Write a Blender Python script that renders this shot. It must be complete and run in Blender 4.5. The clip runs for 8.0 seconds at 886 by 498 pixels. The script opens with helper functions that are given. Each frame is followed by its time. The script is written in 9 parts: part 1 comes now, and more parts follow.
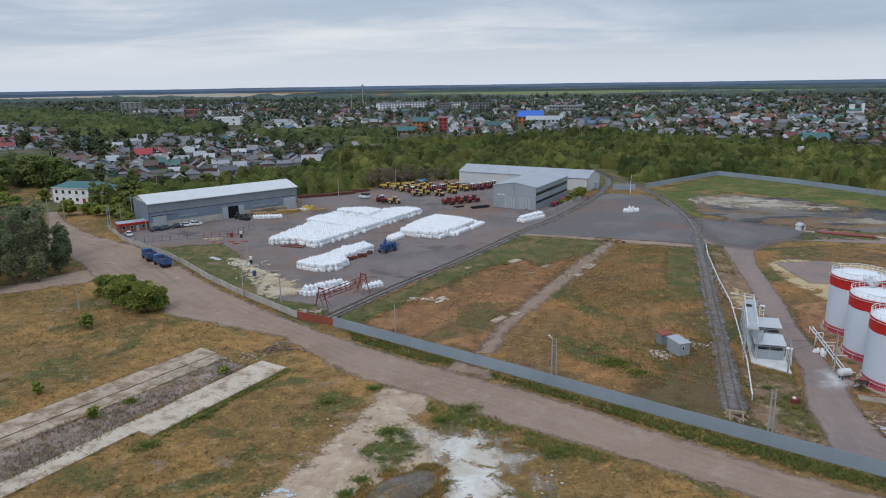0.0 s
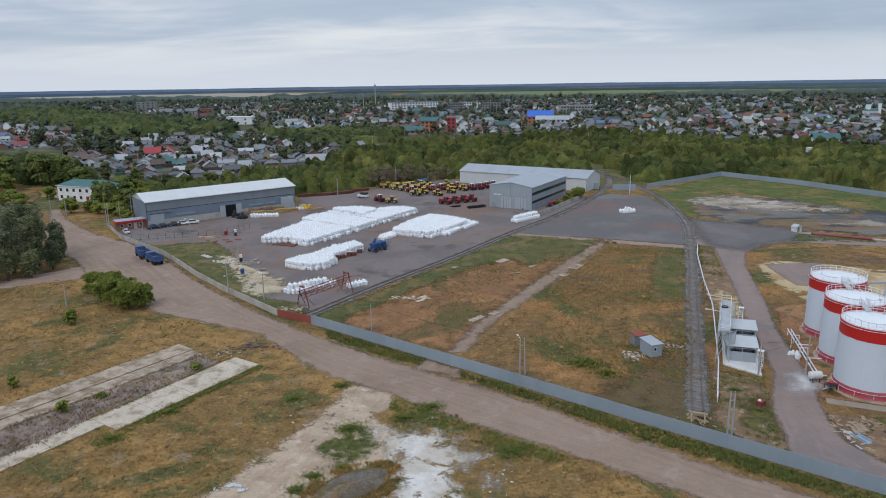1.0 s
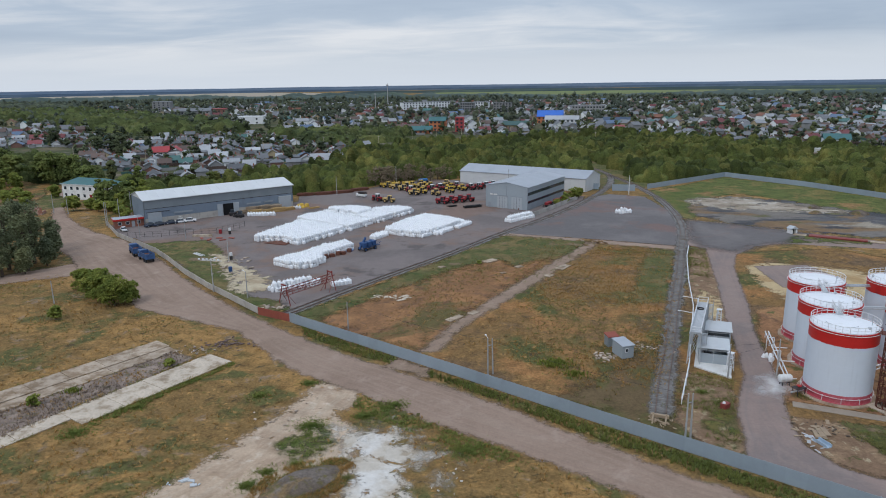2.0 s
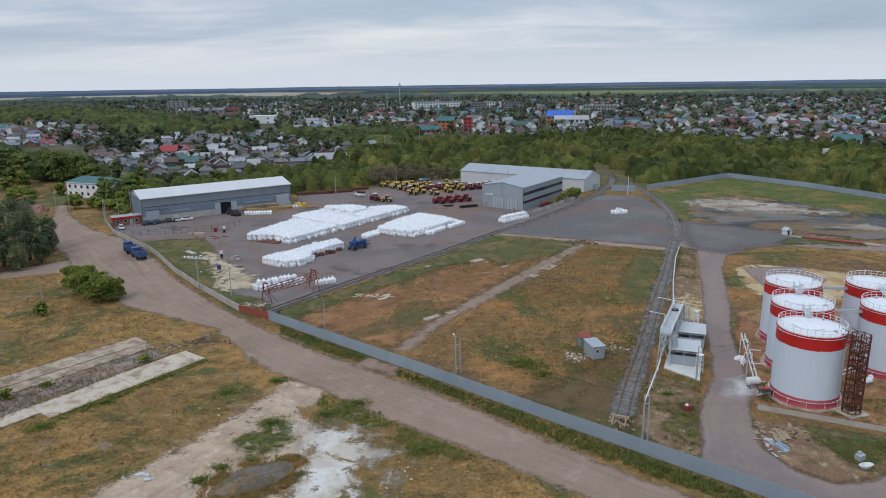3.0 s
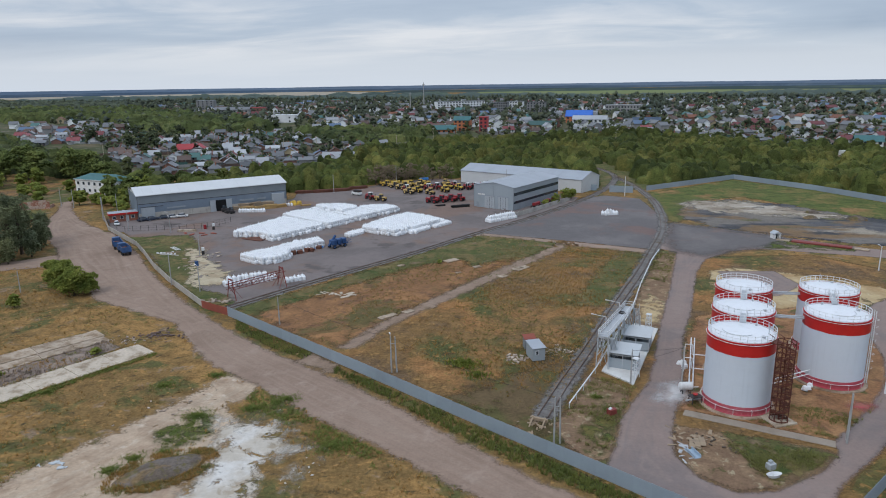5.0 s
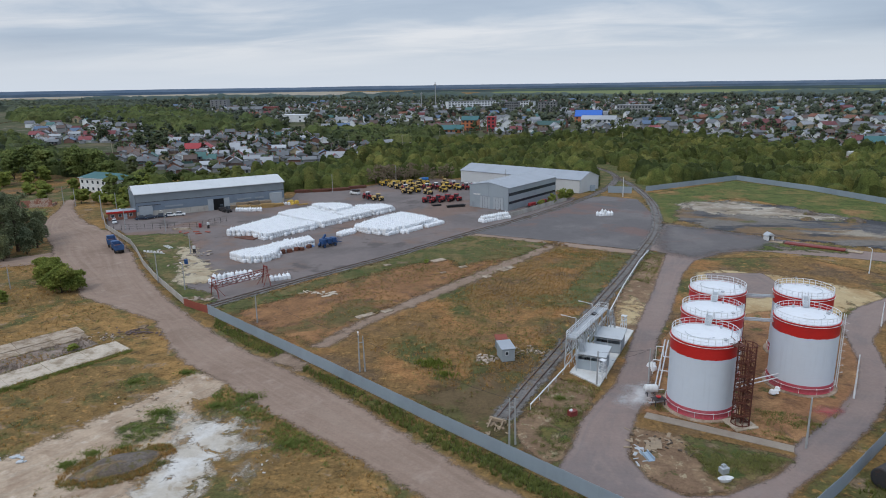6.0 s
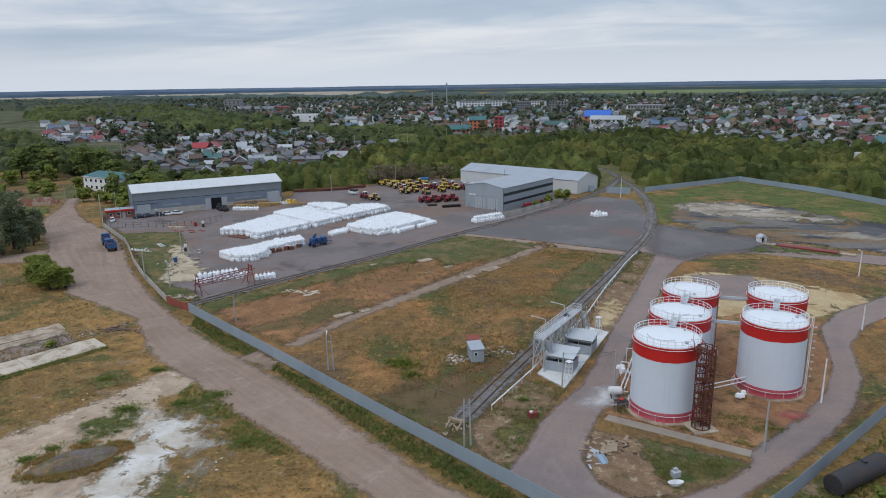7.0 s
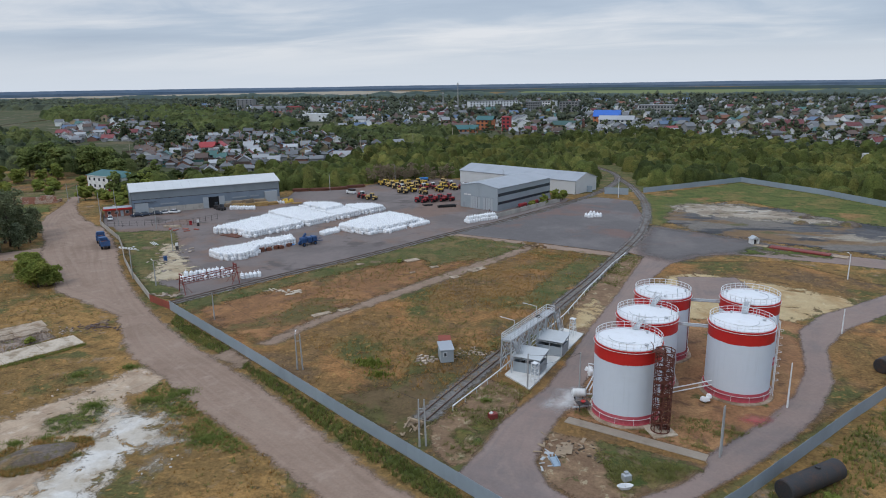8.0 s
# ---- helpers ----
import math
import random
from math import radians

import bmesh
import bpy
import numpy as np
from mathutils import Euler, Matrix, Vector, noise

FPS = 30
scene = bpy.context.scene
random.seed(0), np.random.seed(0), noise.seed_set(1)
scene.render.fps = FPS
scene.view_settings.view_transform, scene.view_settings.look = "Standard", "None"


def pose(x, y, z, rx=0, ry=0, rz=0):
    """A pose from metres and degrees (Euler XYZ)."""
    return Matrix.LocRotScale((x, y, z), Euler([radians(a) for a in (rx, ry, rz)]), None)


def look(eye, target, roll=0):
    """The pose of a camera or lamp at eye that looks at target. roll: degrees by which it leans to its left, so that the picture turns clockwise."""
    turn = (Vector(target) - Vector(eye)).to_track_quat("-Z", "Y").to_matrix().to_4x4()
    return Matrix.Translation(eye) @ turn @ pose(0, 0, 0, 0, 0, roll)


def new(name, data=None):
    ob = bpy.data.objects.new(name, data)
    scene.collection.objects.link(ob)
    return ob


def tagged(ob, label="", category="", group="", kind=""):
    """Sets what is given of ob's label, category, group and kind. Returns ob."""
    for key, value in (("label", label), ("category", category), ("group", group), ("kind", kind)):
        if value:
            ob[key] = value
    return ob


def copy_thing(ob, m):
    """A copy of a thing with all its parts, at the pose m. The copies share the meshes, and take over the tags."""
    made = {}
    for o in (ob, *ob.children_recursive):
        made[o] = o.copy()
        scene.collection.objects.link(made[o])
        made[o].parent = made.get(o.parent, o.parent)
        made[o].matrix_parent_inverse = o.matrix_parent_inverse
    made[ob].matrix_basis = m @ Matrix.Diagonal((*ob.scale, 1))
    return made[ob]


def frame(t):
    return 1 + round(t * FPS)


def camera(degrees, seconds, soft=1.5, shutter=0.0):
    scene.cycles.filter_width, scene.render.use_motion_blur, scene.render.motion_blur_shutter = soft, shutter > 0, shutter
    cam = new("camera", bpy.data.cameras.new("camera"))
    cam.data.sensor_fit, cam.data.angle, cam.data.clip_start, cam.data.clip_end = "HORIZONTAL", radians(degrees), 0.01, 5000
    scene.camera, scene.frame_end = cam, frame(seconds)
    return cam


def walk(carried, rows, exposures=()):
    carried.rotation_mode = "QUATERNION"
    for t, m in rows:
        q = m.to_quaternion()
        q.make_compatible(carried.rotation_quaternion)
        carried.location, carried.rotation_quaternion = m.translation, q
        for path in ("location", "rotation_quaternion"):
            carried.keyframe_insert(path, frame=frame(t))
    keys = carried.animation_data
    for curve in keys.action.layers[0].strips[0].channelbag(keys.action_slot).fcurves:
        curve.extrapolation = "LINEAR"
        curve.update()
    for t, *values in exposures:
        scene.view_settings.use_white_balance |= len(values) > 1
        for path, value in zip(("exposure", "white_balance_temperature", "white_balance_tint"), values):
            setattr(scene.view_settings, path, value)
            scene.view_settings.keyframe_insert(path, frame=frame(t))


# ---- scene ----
cam = camera(67.0, 8.0, 1.0)
PATH = [
    (0, (-2.533, -0.003, 48.225), (-1.570, 97.029, 24.062), -0.85),
    (0.5, (1.504, -0.284, 48.176), (1.191, 96.752, 24.014), -0.85),
    (1, (5.557, -0.490, 48.129), (3.968, 96.535, 23.968), -0.85),
    (1.5, (9.624, -0.621, 48.084), (6.759, 96.375, 23.925), -0.85),
    (3, (21.868, -0.572, 47.961), (15.197, 96.237, 23.806), -0.85),
    (3.5, (25.954, -0.411, 47.924), (18.024, 96.303, 23.770), -0.85),
    (4, (30.036, -0.179, 47.889), (20.853, 96.425, 23.737), -0.85),
    (4.5, (34.112, 0.124, 47.856), (23.684, 96.602, 23.705), -0.85),
    (6, (46.269, 1.450, 47.770), (32.159, 97.459, 23.622), -0.85),
    (6.5, (50.287, 2.028, 47.745), (34.971, 97.853, 23.599), -0.85),
    (7, (54.282, 2.674, 47.722), (37.772, 98.300, 23.577), -0.85),
    (7.5, (58.250, 3.386, 47.701), (40.560, 98.802, 23.558), -0.85),
    (8, (62.190, 4.164, 47.683), (43.334, 99.356, 23.541), -0.85),
]
walk(cam, [(t, look(eye, target, roll)) for t, eye, target, roll in PATH])

# ---- world and sun: a bright overcast day ----
SUN_EL, SUN_AZ = radians(48), radians(215)
world = bpy.data.worlds.new("world")
scene.world = world
world.use_nodes = True
wt = world.node_tree
wt.nodes.clear()


def wn(kind, **kw):
    n = wt.nodes.new(kind)
    for k, v in kw.items():
        n.inputs[k].default_value = v
    return n


def wmath(op, a, b=None):
    n = wt.nodes.new("ShaderNodeMath")
    n.operation = op
    for i, s in enumerate((a, b)):
        if s is None:
            continue
        if isinstance(s, (int, float)):
            n.inputs[i].default_value = s
        else:
            wt.links.new(s, n.inputs[i])
    return n.outputs[0]


def wramp(sock, stops):
    n = wt.nodes.new("ShaderNodeValToRGB")
    el = n.color_ramp.elements
    while len(el) < len(stops):
        el.new(0.5)
    for e, (p, c) in zip(el, stops):
        e.position, e.color = p, (*c, 1)
    wt.links.new(sock, n.inputs[0])
    return n.outputs[0]


w_co = wn("ShaderNodeTexCoord")
w_sep = wn("ShaderNodeSeparateXYZ")
wt.links.new(w_co.outputs["Generated"], w_sep.inputs[0])
w_z = wmath("MAXIMUM", w_sep.outputs[2], 0.0)
w_den = wmath("ADD", w_z, 0.10)
w_xy = wn("ShaderNodeCombineXYZ")
wt.links.new(wmath("DIVIDE", w_sep.outputs[0], w_den), w_xy.inputs[0])
wt.links.new(wmath("DIVIDE", w_sep.outputs[1], w_den), w_xy.inputs[1])
w_map = wn("ShaderNodeMapping", Scale=(0.30, 0.50, 1.0), Location=(3.1, 1.7, 0.0))
wt.links.new(w_xy.outputs[0], w_map.inputs[0])
w_big = wn("ShaderNodeTexNoise", Scale=0.62, Detail=5.0, Roughness=0.5, Distortion=0.6)
w_fine = wn("ShaderNodeTexNoise", Scale=1.9, Detail=6.0, Roughness=0.6, Distortion=0.8)
wt.links.new(w_map.outputs[0], w_big.inputs[0])
wt.links.new(w_map.outputs[0], w_fine.inputs[0])
w_cl = wmath("ADD", wmath("MULTIPLY", w_big.outputs[0], 0.72), wmath("MULTIPLY", w_fine.outputs[0], 0.28))
w_cloud = wramp(w_cl, [(0.37, (0.34, 0.425, 0.56)), (0.52, (0.46, 0.545, 0.67)), (0.63, (0.76, 0.785, 0.84))])
w_low = wramp(w_z, [(0.0, (0.66, 0.73, 0.83)), (0.05, (0.67, 0.72, 0.80)), (0.16, (0.60, 0.64, 0.71))])
w_hor = wramp(w_z, [(0.0, (1, 1, 1)), (0.03, (0.8, 0.8, 0.8)), (0.062, (0.05, 0.05, 0.05))])
w_mix = wt.nodes.new("ShaderNodeMix")
w_mix.data_type = "RGBA"
wt.links.new(w_hor, w_mix.inputs[0])
wt.links.new(w_cloud, w_mix.inputs[6])
wt.links.new(w_low, w_mix.inputs[7])
# overcast law: the sky brightens towards the zenith
w_up = wmath("ADD", 1.0, wmath("MULTIPLY", wmath("MAXIMUM", wmath("SUBTRACT", w_z, 0.14), 0.0), 1.2))
w_bri = wt.nodes.new("ShaderNodeVectorMath")
w_bri.operation = "SCALE"
wt.links.new(w_mix.outputs[2], w_bri.inputs[0])
wt.links.new(w_up, w_bri.inputs[3])
w_sky = wt.nodes.new("ShaderNodeTexSky")
w_sky.sky_type, w_sky.sun_disc = "NISHITA", False
w_sky.sun_elevation, w_sky.sun_rotation = SUN_EL, SUN_AZ
w_b1 = wn("ShaderNodeBackground", Strength=0.10)
wt.links.new(w_sky.outputs[0], w_b1.inputs[0])
w_b2 = wn("ShaderNodeBackground", Strength=1.0)
wt.links.new(w_bri.outputs[0], w_b2.inputs[0])
w_ms = wn("ShaderNodeMixShader", Fac=0.9)
wt.links.new(w_b1.outputs[0], w_ms.inputs[1])
wt.links.new(w_b2.outputs[0], w_ms.inputs[2])
w_out = wn("ShaderNodeOutputWorld")
wt.links.new(w_ms.outputs[0], w_out.inputs[0])

sun = new("sun", bpy.data.lights.new("sun", "SUN"))
sun.data.energy, sun.data.angle, sun.data.color = 1.0, radians(18), (1.0, 0.97, 0.93)
sun.matrix_world = look((0, 0, 0), (-math.sin(SUN_AZ) * math.cos(SUN_EL), -math.cos(SUN_AZ) * math.cos(SUN_EL), -math.sin(SUN_EL)))


# ---- materials ----
class Nodes:
    """A small node-tree writer."""

    def __init__(self, name):
        self.m = bpy.data.materials.new(name)
        self.m.use_nodes = True
        self.t = self.m.node_tree
        self.t.nodes.clear()
        g = self.t.nodes.new("ShaderNodeNewGeometry")
        self.pos, self.island = g.outputs["Position"], g.outputs["Random Per Island"]

    def add(self, kind, **kw):
        n = self.t.nodes.new(kind)
        for k, v in kw.items():
            self.put(n.inputs[k], v)
        return n

    def put(self, sock, v):
        if isinstance(v, bpy.types.NodeSocket):
            self.t.links.new(v, sock)
        else:
            sock.default_value = v

    def noise(self, scale, detail=4.0, rough=0.55, stretch=None, dist=0.0):
        co = self.pos
        if stretch:
            co = self.add("ShaderNodeMapping", Vector=co, Scale=stretch).outputs[0]
        return self.add("ShaderNodeTexNoise", Vector=co, Scale=scale, Detail=detail, Roughness=rough, Distortion=dist).outputs[0]

    def math(self, op, a, b=0.0, clamp=False):
        n = self.t.nodes.new("ShaderNodeMath")
        n.operation, n.use_clamp = op, clamp
        self.put(n.inputs[0], a)
        self.put(n.inputs[1], b)
        return n.outputs[0]

    def span(self, v, lo, hi, a=0.0, b=1.0, smooth=True):
        n = self.t.nodes.new("ShaderNodeMapRange")
        n.interpolation_type = "SMOOTHSTEP" if smooth else "LINEAR"
        for i, x in enumerate((v, lo, hi, a, b)):
            self.put(n.inputs[i], x)
        return n.outputs[0]

    def mix(self, f, a, b, kind="MIX"):
        n = self.t.nodes.new("ShaderNodeMix")
        n.data_type, n.blend_type = "RGBA", kind
        self.put(n.inputs[0], f)
        self.put(n.inputs[6], (*a, 1) if isinstance(a, tuple) else a)
        self.put(n.inputs[7], (*b, 1) if isinstance(b, tuple) else b)
        return n.outputs[2]

    def value(self, c, v):
        n = self.add("ShaderNodeHueSaturation")
        self.put(n.inputs["Value"], v)
        self.put(n.inputs["Color"], c)
        return n.outputs[0]

    def done(self, col, rough=0.8, metal=0.0, bump=None, bdist=0.05, bstr=0.5, spec=0.3, alpha=None, trans=0.0):
        p = self.add("ShaderNodeBsdfPrincipled")
        self.put(p.inputs["Base Color"], (*col, 1) if isinstance(col, tuple) else col)
        self.put(p.inputs["Roughness"], rough)
        self.put(p.inputs["Metallic"], metal)
        self.put(p.inputs["Specular IOR Level"], spec)
        if bump is not None:
            b = self.add("ShaderNodeBump", Strength=bstr, Distance=bdist, Height=bump)
            self.put(p.inputs["Normal"], b.outputs[0])
        out = p.outputs[0]
        if trans:
            tr = self.add("ShaderNodeBsdfTranslucent", Color=col)
            out = self.add("ShaderNodeMixShader", Fac=trans)
            self.t.links.new(p.outputs[0], out.inputs[1])
            self.t.links.new(tr.outputs[0], out.inputs[2])
            out = out.outputs[0]
        if alpha is not None:
            clear = self.add("ShaderNodeBsdfTransparent")
            mx = self.add("ShaderNodeMixShader", Fac=alpha)
            self.t.links.new(clear.outputs[0], mx.inputs[1])
            self.t.links.new(out, mx.inputs[2])
            out = mx.outputs[0]
        o = self.add("ShaderNodeOutputMaterial")
        self.t.links.new(out, o.inputs[0])
        return self.m


def paint(name, col, col2=None, rough=0.6, metal=0.0, s1=0.3, s2=4.0, var=0.2, bump=0.0, bscale=8.0, rand=0.0, lo=0.45, hi=0.7, spec=0.3, streak=0.0):
    """A surface with stains at one scale, grain at another, and vertical run marks where streak is set."""
    n = Nodes(name)
    a, b = n.noise(s1, 5.0, 0.6), n.noise(s2, 4.0, 0.6)
    col2 = col2 or tuple(c * 0.72 for c in col)
    c = n.mix(n.span(n.math("ADD", n.math("MULTIPLY", a, 0.65), n.math("MULTIPLY", b, 0.35)), lo, hi), col, col2)
    c = n.value(c, n.span(b, 0.25, 0.75, 1 - var / 2, 1 + var / 2, False))
    if streak:
        s = n.noise(1.0, 4.0, 0.6, (2.2, 2.2, 0.12))
        c = n.mix(n.math("MULTIPLY", n.span(s, 0.52, 0.75), streak), c, tuple(x * 0.5 for x in col2))
    if rand:
        o = n.add("ShaderNodeObjectInfo").outputs["Random"]
        c = n.value(c, n.span(o, 0, 1, 1 - rand, 1 + rand, False))
    return n.done(c, rough, metal, n.noise(bscale, 4.0) if bump else None, 0.05, bump, spec)


def land(name, cols, scales, grain=2.5, gvar=0.5, edge=None, rough=0.95, bump=0.6, holes=None, stretch=None, ruts=None):
    """Ground: colours laid over one another by noise at falling scales; edge: (softness, raggedness) of a sheet's border."""
    n = Nodes(name)
    c = (*cols[0], 1)
    for (col, lo, hi), sc in zip(cols[1:], scales):
        c = n.mix(n.span(n.noise(sc, 6.0, 0.62, stretch, 0.4), lo, hi), c if not isinstance(c, tuple) else c[:3], col)
    at = n.add("ShaderNodeAttribute")
    at.attribute_name = "edge"
    if ruts:
        sp = n.add("ShaderNodeSeparateXYZ", Vector=n.pos)
        v = n.add("ShaderNodeCombineXYZ", X=at.outputs["Fac"], Y=n.math("MULTIPLY", sp.outputs[0], 0.035), Z=n.math("MULTIPLY", sp.outputs[1], 0.035))
        r = n.add("ShaderNodeTexNoise", Vector=v.outputs[0], Scale=0.9, Detail=5.0, Roughness=0.6).outputs[0]
        c = n.mix(n.math("MULTIPLY", n.span(r, 0.42, 0.66), 0.45), c, ruts[0])
        c = n.mix(n.math("MULTIPLY", n.span(r, 0.5, 0.30), 0.4), c, ruts[1])
    g = n.math("ADD", n.math("MULTIPLY", n.noise(grain, 6.0, 0.7), 0.6), n.math("MULTIPLY", n.noise(grain * 0.22, 4.0, 0.6), 0.4))
    c = n.value(c, n.span(g, 0.3, 0.7, 1 - gvar, 1 + gvar, False))
    al = None
    if edge:
        wob = n.math("ADD", n.math("MULTIPLY", n.math("SUBTRACT", n.noise(0.35, 6.0, 0.65), 0.5), edge[1]), n.math("MULTIPLY", n.math("SUBTRACT", n.noise(2.2, 4.0, 0.6), 0.5), edge[1] * 0.45))
        al = n.span(n.math("ADD", at.outputs["Fac"], wob), -edge[0], edge[0])
        if holes:
            al = n.math("MULTIPLY", al, n.span(n.math("ADD", n.noise(holes[0], 7.0, 0.68, None, 0.5), n.math("MULTIPLY", n.span(at.outputs["Fac"], 0.0, 6.0, -0.06, 0.05), 1.0)), holes[1], holes[2]))
    return n.done(c, rough, 0.0, g, 0.12, bump, 0.15, al)


def foliage(name, dark, mid, bright, tone=0.035, trans=0.25, leaf=0.26, grain=0.0, crown=0.0):
    """Leaves: patches of tone, one value for each clump, and a leafy mottle with relief where grain is set."""
    n = Nodes(name)
    t = n.math("ADD", n.math("MULTIPLY", n.noise(tone, 3.0, 0.6), 0.75), n.math("MULTIPLY", n.noise(0.25, 2.0), 0.25))
    c = n.mix(n.span(t, 0.38, 0.52), dark, mid)
    c = n.mix(n.span(t, 0.52, 0.66), c, bright)
    c = n.value(c, n.span(n.island, 0, 1, 1 - leaf, 1 + leaf, False))
    g = None
    if crown:  # tree by tree
        cell = n.add("ShaderNodeTexVoronoi", Vector=n.pos, Scale=crown)
        sp = n.add("ShaderNodeSeparateColor", Color=cell.outputs["Color"])
        c = n.value(c, n.span(sp.outputs[0], 0, 1, 0.6, 1.36, False))
        c = n.mix(n.math("MULTIPLY", n.span(sp.outputs[1], 0.72, 0.95), 0.5), c, bright)
    if grain:
        g = n.noise(grain, 3.0, 0.7)
        c = n.value(c, n.span(g, 0.32, 0.68, 0.62, 1.38, False))
    return n.done(c, 0.8, 0.0, g, 0.3, 0.8, 0.1, trans=trans)


M = {}
M["steppe"] = land("dry_steppe_grass", [(0.195, 0.120, 0.046), ((0.285, 0.165, 0.060), 0.46, 0.6), ((0.100, 0.094, 0.034), 0.50, 0.61), ((0.215, 0.152, 0.10), 0.58, 0.67), ((0.315, 0.178, 0.064), 0.56, 0.66), ((0.092, 0.067, 0.032), 0.58, 0.68)], (0.05, 0.085, 0.22, 0.8, 0.45), 2.0, 0.75, bump=1.2)
M["meadow"] = land("ochre_meadow", [(0.192, 0.113, 0.045), ((0.285, 0.144, 0.056), 0.45, 0.58), ((0.085, 0.088, 0.031), 0.47, 0.57), ((0.140, 0.090, 0.05), 0.50, 0.62), ((0.280, 0.163, 0.062), 0.55, 0.65), ((0.104, 0.067, 0.032), 0.57, 0.67)], (0.04, 0.038, 0.055, 0.7, 0.35), 1.9, 0.78, (0.8, 3.0), bump=1.2)
M["green"] = land("green_grass", [(0.078, 0.095, 0.026), ((0.14, 0.115, 0.04), 0.5, 0.64), ((0.056, 0.078, 0.022), 0.55, 0.68)], (0.14, 0.45), 1.8, 0.7, (1.2, 6.0), bump=1.0, holes=(0.22, 0.36, 0.52))
M["lawn"] = land("mown_green_grass", [(0.10, 0.099, 0.037), ((0.16, 0.122, 0.053), 0.46, 0.58), ((0.066, 0.085, 0.026), 0.52, 0.62), ((0.19, 0.135, 0.085), 0.58, 0.66)], (0.1, 0.3, 0.16), 1.8, 0.6, (0.8, 7.0), bump=1.0)
M["paint_dust"] = land("white_paint_dust", [(0.55, 0.53, 0.52), ((0.45, 0.40, 0.38), 0.45, 0.6)], (0.5,), 2.0, 0.1, (2.2, 3.5), bump=0.0)
M["red_dust"] = land("pink_paint_dust", [(0.42, 0.09, 0.10), ((0.35, 0.14, 0.11), 0.45, 0.6)], (0.5,), 2.0, 0.1, (1.2, 2.4), bump=0.0)
M["brown_earth"] = land("brown_littered_earth", [(0.19, 0.12, 0.075), ((0.25, 0.165, 0.10), 0.45, 0.6), ((0.35, 0.28, 0.18), 0.57, 0.64), ((0.10, 0.09, 0.038), 0.58, 0.66)], (0.25, 0.5, 0.35), 2.2, 0.45, (0.6, 2.5))
M["spoil"] = land("pale_grey_spoil", [(0.36, 0.31, 0.25), ((0.25, 0.20, 0.15), 0.45, 0.60), ((0.46, 0.42, 0.36), 0.54, 0.64), ((0.15, 0.13, 0.07), 0.58, 0.64)], (0.12, 0.25, 0.2), 2.0, 0.35, (3.0, 22.0), holes=(0.14, 0.38, 0.52), stretch=(0.7, 1.2, 1.0))
M["apron"] = land("grey_worn_apron", [(0.14, 0.127, 0.124), ((0.175, 0.156, 0.15), 0.45, 0.62), ((0.185, 0.135, 0.118), 0.53, 0.64)], (0.045, 0.05), 2.0, 0.16, (4.5, 7.0), bump=0.15, rough=0.85)
M["bright_lawn"] = land("fresh_green_grass", [(0.098, 0.112, 0.032), ((0.165, 0.135, 0.048), 0.47, 0.6), ((0.070, 0.094, 0.026), 0.50, 0.6), ((0.24, 0.145, 0.062), 0.58, 0.66)], (0.06, 0.2, 0.05), 1.8, 0.55, (1.2, 8.0), bump=1.0)
M["path"] = land("trodden_path", [(0.275, 0.195, 0.145), ((0.20, 0.14, 0.095), 0.50, 0.64), ((0.32, 0.235, 0.175), 0.54, 0.66)], (0.15, 0.4), 2.0, 0.3, (0.9, 4.0))
M["red_meadow"] = land("reddish_dry_meadow", [(0.230, 0.120, 0.058), ((0.294, 0.153, 0.07), 0.46, 0.60), ((0.112, 0.094, 0.038), 0.52, 0.62), ((0.161, 0.089, 0.052), 0.53, 0.64)], (0.08, 0.06, 0.3), 1.6, 0.5, (2.5, 12.0), bump=0.8)
M["dark_meadow"] = land("dark_trodden_meadow", [(0.123, 0.085, 0.044), ((0.094, 0.085, 0.033), 0.46, 0.58), ((0.182, 0.108, 0.055), 0.55, 0.65)], (0.12, 0.2), 1.6, 0.5, (2.5, 10.0), bump=0.8)
M["dirt"] = land("packed_dirt", [(0.290, 0.205, 0.157), ((0.244, 0.170, 0.128), 0.45, 0.65), ((0.345, 0.258, 0.205), 0.54, 0.72)], (0.07, 0.22), 2.5, 0.16, (0.8, 3.2), bump=0.3, ruts=((0.325, 0.245, 0.19), (0.225, 0.160, 0.12)))
M["asphalt"] = land("grey_asphalt", [(0.194, 0.162, 0.152), ((0.152, 0.130, 0.123), 0.45, 0.62), ((0.20, 0.138, 0.112), 0.50, 0.62), ((0.118, 0.100, 0.094), 0.57, 0.66)], (0.05, 0.032, 0.08), 2.0, 0.14, (0.35, 1.2), bump=0.15, rough=0.85)
M["dark_asphalt"] = land("dark_slag_asphalt", [(0.136, 0.124, 0.122), ((0.174, 0.156, 0.152), 0.45, 0.62), ((0.178, 0.122, 0.108), 0.53, 0.64)], (0.045, 0.05), 2.0, 0.16, (0.35, 1.2), bump=0.15, rough=0.85)
M["pink_asphalt"] = land("worn_pinkish_asphalt", [(0.260, 0.193, 0.168), ((0.203, 0.163, 0.152), 0.45, 0.65), ((0.260, 0.208, 0.185), 0.57, 0.72)], (0.06, 0.15), 2.0, 0.14, (0.5, 1.6), bump=0.15, rough=0.85, ruts=((0.275, 0.215, 0.185), (0.20, 0.168, 0.155)))
